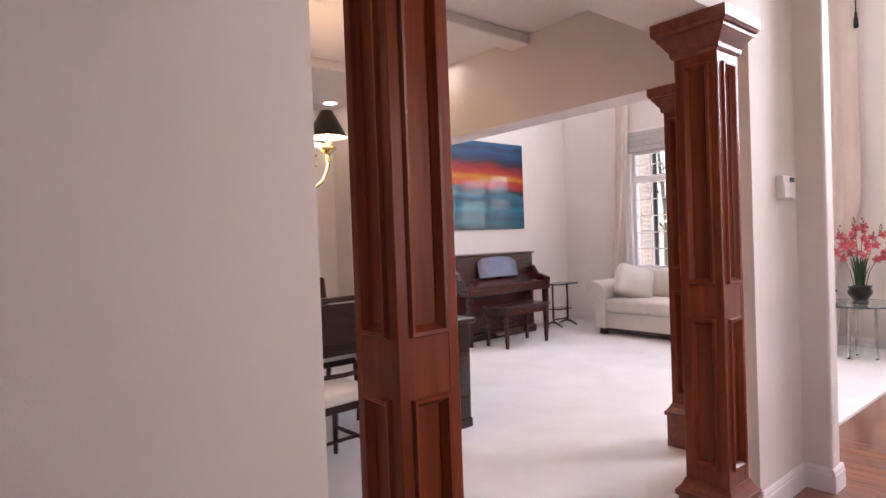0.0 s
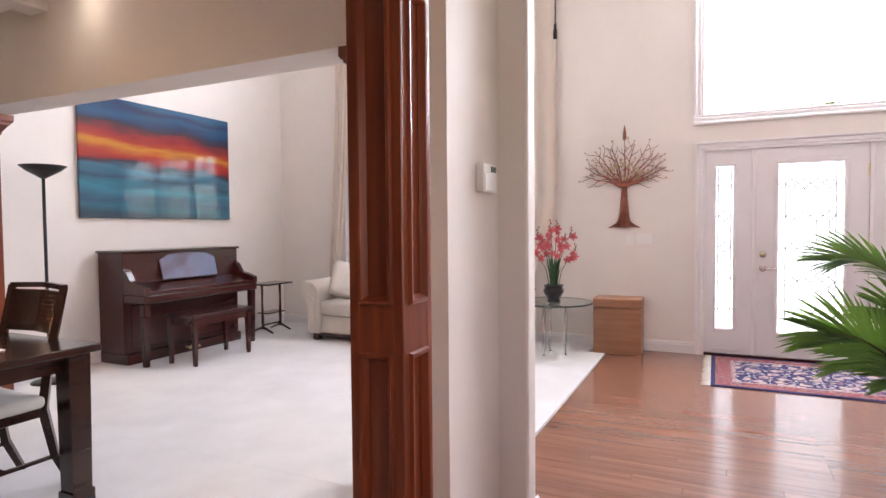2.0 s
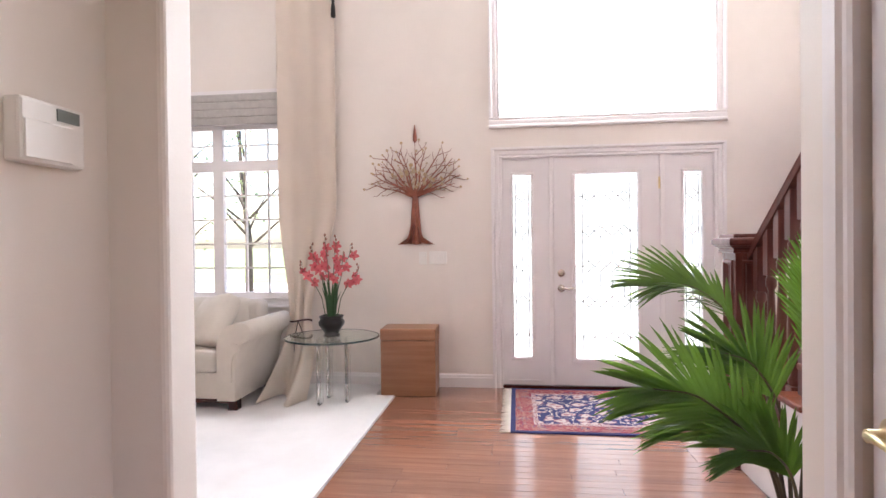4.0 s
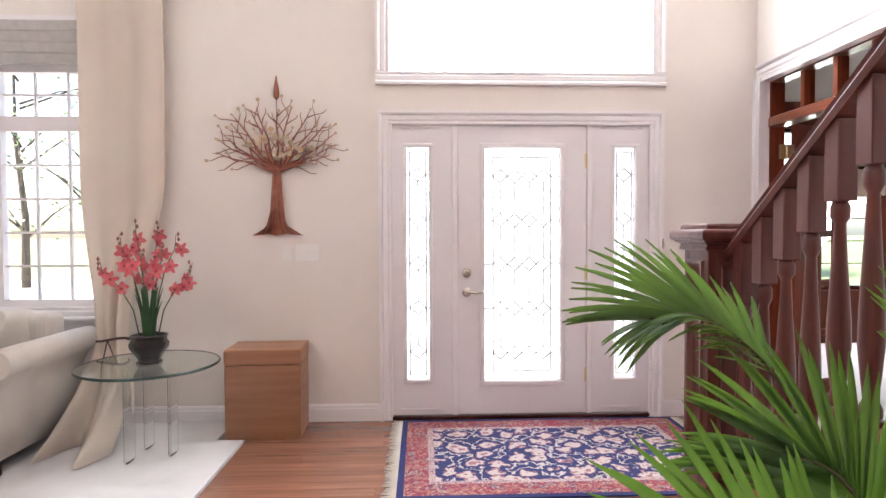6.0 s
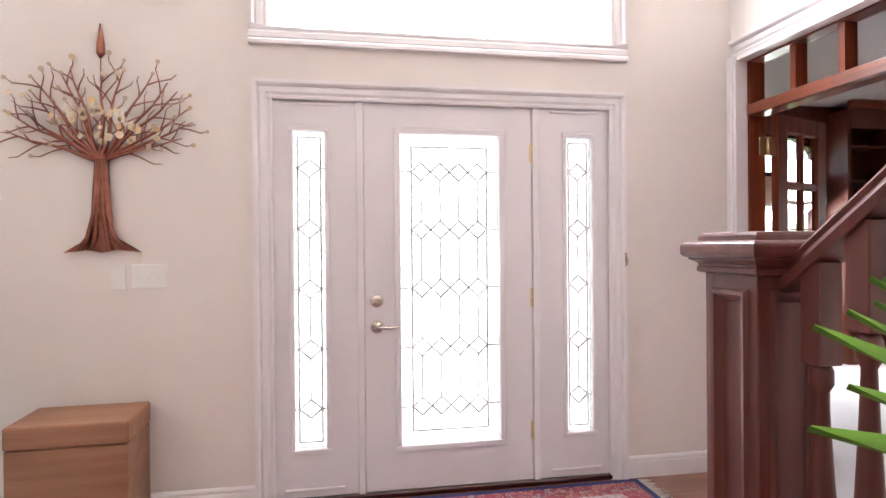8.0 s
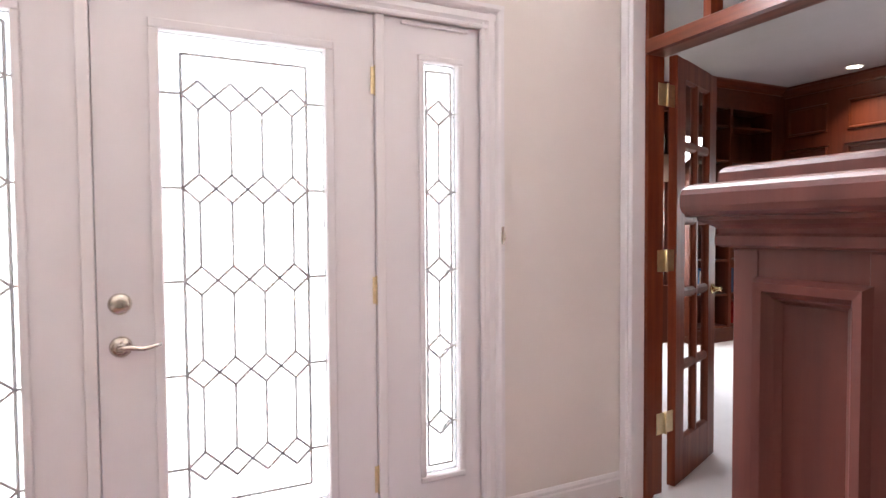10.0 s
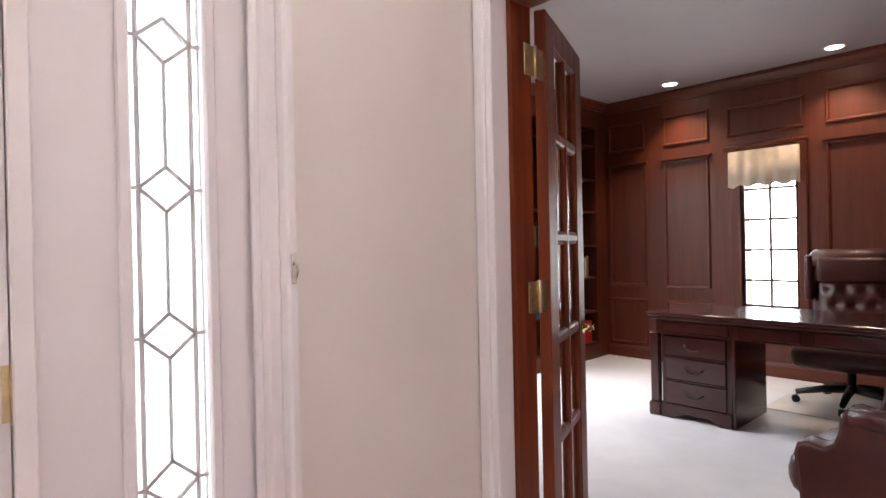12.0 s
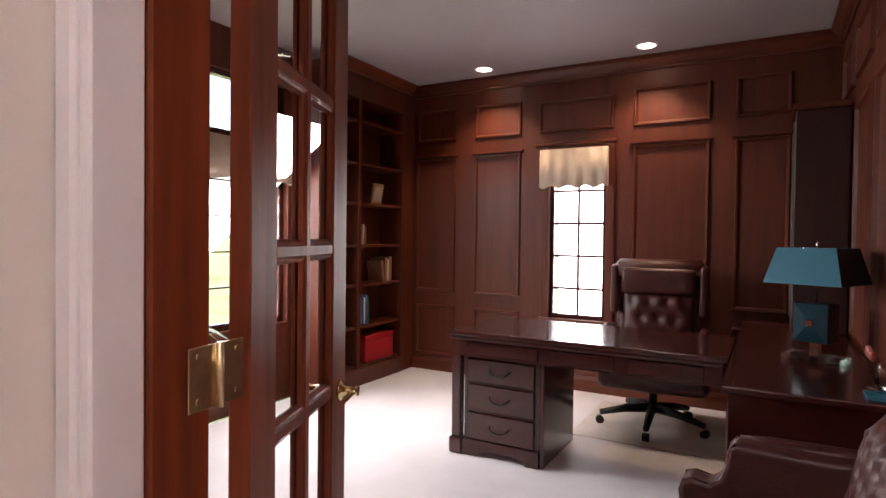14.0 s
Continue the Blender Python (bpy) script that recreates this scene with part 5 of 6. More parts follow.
for i, (pts, face, leaf, start) in enumerate(FRONDS):
    root = (0.014 * math.cos(i * 2.1), 0.014 * math.sin(i * 2.1), 0.245)
    frond((root,) + pts, face, leaf, 40 + i, start)

# closet door beside the stairs
cdr = tagged(thing("door_2", "", "", pose(-0.065, 0.095, 0)), "white panelled closet door, closed, with brass lever", "door", kind="structure")
part("door_leaf", box(3.115, 4.005, 0.67, 0.71, 0.01, 2.035), DOORP, cdr)
for z0, z1 in ((0.22, 0.92), (1.08, 1.90)):
    for x0 in (3.23, 3.62):
        part("door_panel", panel_ring(0.29, z1 - z0, 0.03, 0.010), DOORP, cdr, m=pose(x0 + 0.135, 0.7075, z0, 0, 0, 180))
part("lever_rose", lathe([(0.03, 0), (0.03, 0.008), (0.012, 0.02), (0.012, 0.045)], 18), BRASS, cdr, m=pose(3.945, 0.71, 0.957, -90))
part("lever", tube([(3.945, 0.753, 0.957), (3.90, 0.758, 0.960), (3.85, 0.755, 0.952)], [0.009, 0.008, 0.006], 8), BRASS, cdr, "polished brass lever")
CASX = [(0, 0), (0.014, 0), (0.018, 0.012), (0.016, 0.03), (0.024, 0.04), (0.024, 0.085), (0, 0.085)]
part("side_casing", moulding(CASX, (4.02, 0.72, 0.0), (4.02, 0.72, 2.134), (0, 1, 0), (1, 0, 0)), TRIM, cdr)
part("side_casing", moulding(CASX, (3.10, 0.72, 0.0), (3.10, 0.72, 2.134), (0, 1, 0), (-1, 0, 0)), TRIM, cdr)
part("head_casing", moulding(CASX, (3.10, 0.72, 2.05), (4.02, 0.72, 2.05), (0, 1, 0), (0, 0, 1)), TRIM, cdr)

# ---- staircase ----
RUN, RISE, X0 = 0.255, 0.188, 6.27
stair = tagged(thing("staircase", "", ""), "wooden staircase with white risers and turned balusters", "staircase", kind="structure")
for k in range(13):
    x, z = X0 - k * RUN, (k + 1) * RISE
    w = 0.19 if x - RUN > 4.2 else 0.10
    part("tread", box(x - RUN, x + 0.03, -0.999, w + 0.03, z - 0.03, z, bevel=0.008, seg=2), MAHOG_Y, stair)
    if x - RUN > 4.19:
        part("riser", box(x - RUN, x - 0.001, -0.998, w, 0.0, z - 0.0305), TRIM, stair, "white painted riser")
    else:
        part("riser", box(x - 0.02, x - 0.001, -0.998, 0.5 if x < 3.9 else w, z - RISE, z - 0.0305), TRIM, stair, "white painted riser")

nw = thing("newel_post", "dark mahogany square newel post with panels and stepped cap", "newel post", pose(6.385, 0.10, 0.0))
h = 0.105
core = box(-h + 0.012, h - 0.012, -h + 0.012, h - 0.012, 0.15, 1.2)
for sx in (-1, 1):
    for sy in (-1, 1):
        x, y = sx * (h - 0.02), sy * (h - 0.02)
        part("corner_stile", box(x - 0.02, x + 0.02, y - 0.02, y + 0.02, 0.15, 1.22, bevel=0.003), NEWEL, nw)
for z0, z1 in ((0.15, 0.28), (1.155, 1.22)):
    part("rail", box(-h + 0.001, h - 0.001, -h + 0.001, h - 0.001, z0, z1), NEWEL, nw)
part("shaft", core, NEWEL, nw)
for k in range(4):
    part("panel_moulding", panel_ring(2 * h - 0.060, 0.90, 0.036, 0.015), NEWEL, nw, m=pose(0, 0, 0, 0, 0, 90 * k) @ pose(0, -h + 0.003, 0.285))
b = box(-h - 0.02, h + 0.02, -h - 0.02, h + 0.02, 0, 0.15, bevel=0.005)
part("base", b, NEWEL, nw)
c = bmesh.new()
CAP = [(-0.02, 1.2205), (0.010, 1.2205), (0.016, 1.224), (0.016, 1.236), (0.012, 1.240), (0.014, 1.246), (0.020, 1.251), (0.032, 1.257), (0.032, 1.262), (0.040, 1.264),
       (0.046, 1.269), (0.048, 1.277), (0.048, 1.293), (0.046, 1.300), (0.041, 1.305), (0.034, 1.308), (0.014, 1.309), (0.013, 1.322), (0.010, 1.328), (0.004, 1.331)]
rings = [[c.verts.new((sx * (h + o), sy * (h + o), z)) for sx, sy in ((-1, -1), (1, -1), (1, 1), (-1, 1))] for o, z in CAP]
for r0, r1 in zip(rings, rings[1:]):
    for k in range(4):
        c.faces.new((r0[k], r0[(k + 1) % 4], r1[(k + 1) % 4], r1[k]))
c.faces.new(rings[0][::-1]), c.faces.new(rings[-1])
part("cap", c, NEWEL, nw)

rail = thing("stair_rail", "dark mahogany stair handrail with turned balusters", "railing")
slope = RISE / RUN
xr0, xr1 = 6.28, 3.2
zr = lambda x: 1.18 + (6.28 - x) * slope
RP = [(1.25 * o, 1.2 * u) for o, u in [(-0.032, 0), (0.032, 0), (0.036, 0.022), (0.026, 0.040), (0.030, 0.052), (0.016, 0.068), (-0.016, 0.068), (-0.030, 0.052), (-0.026, 0.040), (-0.036, 0.022)]]
part("handrail", moulding(RP, (xr0, 0.10, zr(xr0)), (4.19, 0.10, zr(4.19)), (0, 1, 0)), NEWEL, rail)
BAL = [(0.011, 0.20), (0.019, 0.205), (0.019, 0.215), (0.012, 0.225), (0.016, 0.25), (0.021, 0.29), (0.020, 0.33), (0.013, 0.42), (0.010, 0.47), (0.017, 0.48), (0.017, 0.495), (0.011, 0.505)]
for k in range(8):
    for f in (0.28, 0.78):
        x = X0 - (k + f) * RUN
        z0 = (k + 1) * RISE
        z1 = zr(x) - 0.004
        if x < 4.25:
            continue
        bb = box(x - 0.031, x + 0.031, 0.069, 0.131, z0, z0 + 0.205, bevel=0.003)
        L = z1 - z0
        add_lathe(bb, [(1.6 * r, z0 + 0.2 + (z - 0.2) * (L - 0.42) / 0.305) for r, z in BAL], 12, x, 0.10)
        add_box(bb, x - 0.031, x + 0.031, 0.069, 0.131, z1 - 0.225, z1 + 0.02, bevel=0.003)
        part("baluster", bb, NEWEL, rail)

# ---- study doorway ----
jf = tagged(thing("door_frame_study", "", ""), "mahogany doorway with transom panes and white outer casing", "door frame", kind="structure")
part("jamb", box(7.915, 7.955, -1.15, -1.055, 0.0, 2.36), MAHOG_Z, jf)
part("jamb", box(6.70, 6.74, -1.15, -1.055, 0.0, 2.36), MAHOG_Z, jf)
part("jamb_liner", box(7.93, 7.9555, -1.0545, -0.975, 0.0, 2.36, bevel=0.004), TRIM, jf, "white painted liner")
part("jamb_liner", box(6.6995, 6.725, -1.0545, -0.99, 0.0, 2.36), TRIM, jf)
part("head", box(6.74, 7.915, -1.15, -1.055, 2.325, 2.36), MAHOG_X, jf)
part("head_liner", box(6.725, 7.93, -1.0545, -0.985, 2.335, 2.3605), TRIM, jf)
tbr = moulding([(0, 0), (0.02, 0.004), (0.02, 0.06), (0.0, 0.07), (-0.095, 0.07), (-0.095, 0)], (6.74, -1.055, 2.02), (7.915, -1.055, 2.02), (0, 1, 0))
part("transom_bar", tbr, MAHOG_X, jf)
for k in range(1, 4):
    x = 6.74 + 1.175 * k / 4
    part("transom_mullion", box(x - 0.018, x + 0.018, -1.145, -1.075, 2.09, 2.325), MAHOG_Z, jf)
clear_pane("pane", box(6.74, 7.915, -1.125, -1.12, 2.09, 2.325), jf)
part("head_casing", moulding(CASP, (6.62, -0.9995, 2.36), (7.972, -0.9995, 2.36), (0, 1, 0), (0, 0, 1)), TRIM, jf)
part("side_casing", box(7.953, 7.998, -0.9995, -0.965, 0.0, 2.36, bevel=0.006), TRIM, jf)
part("side_casing", box(6.615, 6.702, -0.9995, -0.975, 0.0, 2.36, bevel=0.006), TRIM, jf)

# french door leaf, opened into the study
fd = tagged(thing("door_3", "", "", pose(7.912, -1.175, 0.02, 0, 0, 0)), "mahogany french door with ten glass panes, open", "door", kind="structure")
fd.matrix_basis = pose(7.937, -1.229, 0.02, 0, 0, -67.5)
LW, LH = 0.565, 2.025
lf = bmesh.new()
ST = 0.110
RAILS = [0.20, 0.555, 0.91, 1.265, 1.62, 1.93]
add_box(lf, 0, ST, -0.02, 0.02, 0, LH, bevel=0.003)
add_box(lf, LW - ST, LW, -0.02, 0.02, 0, LH, bevel=0.003)
add_box(lf, ST, LW - ST, -0.0195, 0.0195, 0, RAILS[0])
add_box(lf, ST, LW - ST, -0.0195, 0.0195, RAILS[-1], LH)
leaf = part("door_leaf", lf, DOORW, fd)
mb = bmesh.new()
gx0, gx1, gz0, gz1 = ST, LW - ST, RAILS[0], RAILS[-1]
add_box(mb, (gx0 + gx1) / 2 - 0.014, (gx0 + gx1) / 2 + 0.014, -0.0185, 0.0185, gz0, gz1, bevel=0.004)
for z in RAILS[1:-1]:
    add_box(mb, gx0, gx1, -0.018, 0.018, z - 0.014, z + 0.014, bevel=0.004)
part("muntin", mb, DOORW, leaf)
for i in range(2):
    for c0, c1 in zip(RAILS, RAILS[1:]):
        a0 = gx0 + (gx1 - gx0) * i / 2
        clear_pane("pane", box(a0, a0 + (gx1 - gx0) / 2, -0.003, 0.003, c0, c1), leaf)
        for sd in (-1, 1):
            gb = bmesh.new()
            b0, b1, d0, d1 = a0 + (0 if i == 0 else 0.014), a0 + (gx1 - gx0) / 2 - (0.014 if i == 0 else 0), c0 + (0 if c0 == gz0 else 0.014), c1 - (0 if c1 == gz1 else 0.014)
            ring = [[gb.verts.new(p) for p in ((b0 + w, y, d0 + w), (b1 - w, y, d0 + w), (b1 - w, y, d1 - w), (b0 + w, y, d1 - w))] for w, y in ((0.0, sd * 0.015), (0.005, sd * 0.013), (0.011, sd * 0.0035))]
            for r0, r1 in zip(ring, ring[1:]):
                for k in range(4):
                    gb.faces.new((r0[k], r0[(k + 1) % 4], r1[(k + 1) % 4], r1[k]))
            part("glazing_bead", gb, DOORW, leaf)
for z in (0.34, 1.095, 1.852):
    hg = box(-0.0015, 0.0015, -0.062, 0.058, z - 0.05, z + 0.05, bevel=0.001)
    add_tube(hg, [(-0.006, -0.002, z - 0.052), (-0.006, -0.002, z + 0.052)], 0.006, 8)
    for zz in (-0.035, 0.035):
        for yy in (-0.045, 0.04):
            add_tube(hg, [(-0.0035, yy, z + zz), (-0.001, yy, z + zz)], 0.005, 8)
    part("hinge", hg, BRASS, jf, "worn brass butt hinge", m=pose(7.916, -1.165, 0, 0, 0, 8))
for s in (-1, 1):
    kb = bmesh.new()
    add_lathe(kb, [(0.026, 0), (0.026, 0.006), (0.012, 0.012), (0.010, 0.04), (0.014, 0.05)], 16)
    part("lever_rose", kb, POLISHED, fd, m=pose(LW - 0.052, s * 0.02, 0.90, -90 * s))
    part("lever", tube([(LW - 0.052, s * 0.06, 0.90), (LW - 0.095, s * 0.064, 0.904), (LW - 0.15, s * 0.06, 0.898)], [0.009, 0.008, 0.006], 8), POLISHED, fd, "polished brass lever")

# ---- study panelling ----
pan = tagged(thing("panelling", "", ""), "mahogany raised wall panelling with crown moulding", "panelling", kind="structure")
YB = -5.47
# stiles and rails stand proud of the wall
COLS = [(10.24, 9.80), (9.60, 9.13), (8.15, 7.57), (7.40, 7.03)]
for a, b in COLS:
    w, c = a - b, (a + b) / 2
    for z0, z1 in ((0.16, 0.66), (0.79, 2.10), (2.25, 2.56)):
        part("panel_moulding", panel_ring(w, z1 - z0, 0.040, 0.020), PANEL_X, pan, m=pose(c, YB, z0, 0, 0, 180))
part("panel_moulding", panel_ring(0.66, 0.28, 0.040, 0.020), PANEL_X, pan, m=pose(8.635, YB, 2.25, 0, 0, 180))
part("cornice_ledge", moulding([(0, 0), (0.03, 0.01), (0.03, 0.025), (0, 0.04)], (8.28, YB, 2.13), (8.99, YB, 2.13), (0, 1, 0)), PANEL_X, pan)
for a, b in COLS:
    part("panel_cap", moulding([(0, 0), (0.035, 0.012), (0.035, 0.026), (0, 0.03)], (b - 0.02, YB, 2.095), (a + 0.02, YB, 2.095), (0, 1, 0)), PANEL_X, pan)
CROWN = [(0, 0), (0.014, 0), (0.018, 0.02), (0.04, 0.04), (0.065, 0.075), (0.085, 0.085), (0.085, 0.105), (0, 0.105)]
part("crown_moulding", moulding(CROWN, (6.73, YB, 2.696), (10.45, YB, 2.696), (0, 1, 0)), PANEL_X, pan)
part("crown_moulding", moulding(CROWN, (6.73, -5.385, 2.695), (6.73, -1.2, 2.695), (1, 0, 0)), PANEL_X, pan)
part("baseboard", moulding([(0, 0), (0.02, 0), (0.02, 0.10), (0.008, 0.13), (0, 0.13)], (6.73, YB, 0.012), (10.45, YB, 0.012), (0, 1, 0)), PANEL_X, pan)
for y0, y1 in ((-5.3, -4.75), (-4.6, -4.0), (-3.85, -3.2), (-3.05, -2.4)):
    for z0, z1 in ((0.16, 0.66), (0.79, 2.10), (2.25, 2.56)):
        part("panel_moulding", panel_ring(y1 - y0, z1 - z0, 0.040, 0.020), PANEL_X, pan, m=pose(6.73, (y0 + y1) / 2, z0, 0, 0, 90))

# study back window
w6 = tagged(thing("window_6", "", ""), "narrow dark-framed study window with muntins", "window", kind="structure")
bm = bmesh.new()
wall_cells(bm, "x", -5.56, -5.50, 8.36, 8.86, 0.62, 2.08, [(8.395, 8.825, 0.66, 2.04)])
part("window_frame", bm, DESKW, w6)
mb = bmesh.new()
add_box(mb, 8.600, 8.620, -5.545, -5.515, 0.66, 2.04)
for z in (0.60 + 0.285 * k for k in range(1, 6)):
    add_box(mb, 8.395, 8.825, -5.5395, -5.5205, z - 0.010, z + 0.010)
part("muntin", mb, DESKW, w6)
clear_pane("pane", box(8.395, 8.825, -5.532, -5.528, 0.66, 2.04), w6)
for x0, x1 in ((8.29, 8.362), (8.858, 8.93)):
    part("side_casing", box(x0, x1, YB, YB + 0.028, 0.13, 2.13, bevel=0.006), PANEL_Z, w6)
part("sill", box(8.28, 8.94, YB, YB + 0.06, 0.60, 0.625, bevel=0.005), PANEL_X, w6)


def valance(name, label, length, h, m):
    bm = bmesh.new()
    n = 60
    top, bot = [], []
    for i in range(n + 1):
        f = i / n
        y = 0.05 + 0.014 * math.sin(f * 2 * math.pi * 5)
        x = (f - 0.5) * length
        top.append(bm.verts.new((x, 0.045 + 0.004 * math.sin(f * 31), h)))
        bot.append(bm.verts.new((x, y, 0.012 * math.sin(f * math.pi * 8))))
    for i in range(n):
        bm.faces.new((top[i], top[i + 1], bot[i + 1], bot[i])).smooth = True
    for e in (0, n):
        q = [bm.verts.new((top[e].co.x, 0.0, h)), bm.verts.new((bot[e].co.x, 0.0, 0))]
        bm.faces.new((top[e], bot[e], q[1], q[0]))
    t = thing(name, label, "valance", m)
    ob = part("cloth", bm, VALANCE, t)
    so = ob.modifiers.new("thickness", "SOLIDIFY")
    so.thickness = 0.005
    return t


valance("window_valance", "short cream pleated valance on the study window", 0.59, 0.33, pose(8.635, YB + 0.03, 1.765))

# study side window
w7 = tagged(thing("window_7", "", ""), "large dark-framed study window with arched upper light", "window", kind="structure")
bm = bmesh.new()
wall_cells(bm, "y", 10.60, 10.66, -4.0, -2.2, 0.62, 2.5, [(-3.955, -3.13, 0.67, 1.98), (-3.07, -2.245, 0.67, 1.98), (-3.955, -3.13, 2.08, 2.46), (-3.07, -2.245, 2.08, 2.46)])
part("window_frame", bm, DESKW, w7)
mb = bmesh.new()
for c in (-3.955, -3.07):
    add_box(mb, 10.62, 10.64, c + 0.405, c + 0.418, 0.67, 1.98)
    for k in range(1, 5):
        z = 0.67 + 1.31 * k / 5
        add_box(mb, 10.6205, 10.6395, c, c + 0.825, z - 0.006, z + 0.006)
part("muntin", mb, DESKW, w7)
clear_pane("pane", box(10.628, 10.632, -3.955, -2.245, 0.67, 2.46), w7)
for s, c in ((1, -3.955), (-1, -2.245)):
    sp = bmesh.new()
    n = 8
    prev = None
    for i in range(n + 1):
        a = math.pi / 2 * i / n
        y = c + s * 0.38 * (1 - math.sin(a))
        z = 2.46 - 0.30 * (1 - math.cos(a))
        cur = [sp.verts.new((x, yy, zz)) for x in (10.59, 10.665) for yy, zz in ((y, z), (y, 2.47))]
        if prev:
            sp.faces.new((prev[0], cur[0], cur[1], prev[1]))
            sp.faces.new((prev[2], cur[2], cur[3], prev[3]))
            sp.faces.new((prev[0], cur[0], cur[2], prev[2]))
        prev = cur
    part("arch_spandrel", sp, DESKW, w7)
valance("window_valance", "wide cream pleated valance on the study window", 1.8, 0.30, pose(10.54, -3.1, 1.72, 0, 0, 90))

# bookcase
bk = thing("bookcase", "built-in mahogany bookcase, sparsely filled with books", "bookcase", pose(0, 0, 0.012))
part("back", box(10.53, 10.549, -5.46, -4.05, 0.0, 2.70), PANEL_Z, bk)
for y0, y1 in ((-5.462, -5.24), (-4.60, -4.56), (-4.09, -4.05)):
    part("upright", box(10.27, 10.53, y0, y1, 0.0, 2.704), PANEL_Z, bk)
for z in (0.17, 0.515, 0.885, 1.235, 1.605, 1.955, 2.325):
    part("shelf", box(10.285, 10.53, -5.24, -4.09, z - 0.022, z, bevel=0.002), PANEL_X, bk)
part("plinth", box(10.26, 10.53, -5.24, -4.09, 0.0, 0.148), PANEL_X, bk)
part("header", box(10.265, 10.53, -5.24, -4.09, 2.50, 2.706), PANEL_X, bk)
part("crown", moulding(CROWN, (10.27, -5.385, 2.705), (10.27, -4.05, 2.705), (-1, 0, 0)), MAHOG_Y, bk)
rnd = random.Random(21)
BOOKS = {"blue": material("blue_book", (0.03, 0.10, 0.22), 0.6), "brown": material("tan_book", (0.26, 0.13, 0.07), 0.6), "cream": material("cream_book", (0.55, 0.48, 0.38), 0.6),
         "red": material("red_box", (0.42, 0.012, 0.02), 0.5), "green": material("dark_green_book", (0.03, 0.07, 0.05), 0.6), "white": material("white_book", (0.62, 0.60, 0.56), 0.6)}


def books(y, z, items):
    for col, w, hh, lean in items:
        t = thing("book", col + " hardback book standing on the bookcase shelf", "book", pose(10.42, y - w / 2, z + 0.0125, lean, 0, 0), "books in the bookcase")
        part("cover", box(-0.09, 0.08, -w / 2, w / 2, 0, hh, bevel=0.002), BOOKS[col], t)
        part("pages", box(-0.06, 0.083, -w / 2 + 0.003, w / 2 - 0.003, 0.004, hh - 0.004), BOOKS["cream"], t)
        y -= w + 0.003


books(-4.70, 1.235, (("cream", 0.03, 0.18, 0), ("brown", 0.025, 0.16, 0)))
books(-5.02, 0.885, (("brown", 0.03, 0.20, -8), ("brown", 0.035, 0.22, 0), ("cream", 0.03, 0.21, 0), ("brown", 0.04, 0.23, 0)))
books(-4.66, 0.515, (("blue", 0.03, 0.25, 0), ("blue", 0.035, 0.27, 0), ("white", 0.02, 0.24, 0), ("blue", 0.03, 0.26, 0), ("green", 0.03, 0.24, 0)))
books(-4.15, 0.515, (("blue", 0.035, 0.27, 0), ("white", 0.02, 0.25, 0), ("blue", 0.035, 0.28, 0), ("blue", 0.03, 0.26, 0), ("cream", 0.03, 0.25, 0), ("blue", 0.03, 0.26, 0)))
books(-4.22, 1.235, (("brown", 0.03, 0.20, 0), ("green", 0.03, 0.22, 0), ("cream", 0.025, 0.21, 0)))
bxr = thing("storage_box", "glossy red storage box on the bottom shelf", "box", pose(10.41, -4.94, 0.182))
part("body", box(-0.11, 0.11, -0.22, 0.22, 0.0, 0.20, bevel=0.006), BOOKS["red"], bxr)
part("lid", box(-0.113, 0.113, -0.224, 0.224, 0.2005, 0.24, bevel=0.006), BOOKS["red"], bxr)
fr = thing("photo_frame", "small gilt picture frame on the bookcase shelf", "picture frame", pose(10.40, -4.98, 1.6175, 0, -10, 0))
part("frame", box(-0.01, 0.01, -0.085, 0.085, 0, 0.20, bevel=0.003), material("gilt", (0.45, 0.30, 0.14), 0.4, 0.5), fr)
part("print", box(-0.0125, -0.0102, -0.06, 0.06, 0.03, 0.17), BOOKS["cream"], fr)

# ---- study furniture ----
dk = thing("desk", "dark mahogany pedestal desk with brass-handled drawers", "desk", pose(0, 0, 0.012))
part("desktop", box(7.31, 8.82, -4.29, -3.56, 0.728, 0.755, bevel=0.006, seg=2), DESKW, dk)
part("top_edge", box(7.33, 8.805, -4.275, -3.575, 0.705, 0.728, bevel=0.006, seg=2), DESKW, dk)
part("apron", box(7.34, 8.77, -4.25, -3.62, 0.60, 0.705), DESKW, dk)
for x0, x1 in ((8.27, 8.72), (7.85, 8.20), (7.42, 7.78)):
    part("drawer", box(x0, x1, -3.62, -3.606, 0.615, 0.692, bevel=0.003), DESKW, dk)
part("pedestal", box(8.27, 8.75, -4.22, -3.66, 0.05, 0.60), DESKW, dk)
post = box(8.765, 8.825, -3.69, -3.63, 0.10, 0.60, bevel=0.008, seg=2)
add_box(post, 8.752, 8.838, -3.705, -3.617, 0.0, 0.10, bevel=0.014, seg=2)
part("corner_post", post, DESKW, dk)
part("side_panel", box(8.245, 8.269, -4.225, -3.655, 0.0, 0.60, bevel=0.003), DESKW, dk)
SKIRT = [(8.27, 0.0), (8.345, 0.0), (8.36, 0.022), (8.40, 0.030), (8.43, 0.045), (8.50, 0.036), (8.57, 0.045), (8.60, 0.030), (8.64, 0.022), (8.655, 0.0), (8.752, 0.0), (8.752, 0.095), (8.27, 0.095)]
part("skirt", moulding(SKIRT, (0, -3.66, 0), (0, -3.638, 0), (1, 0, 0)), DESKW, dk, "scalloped front skirt")
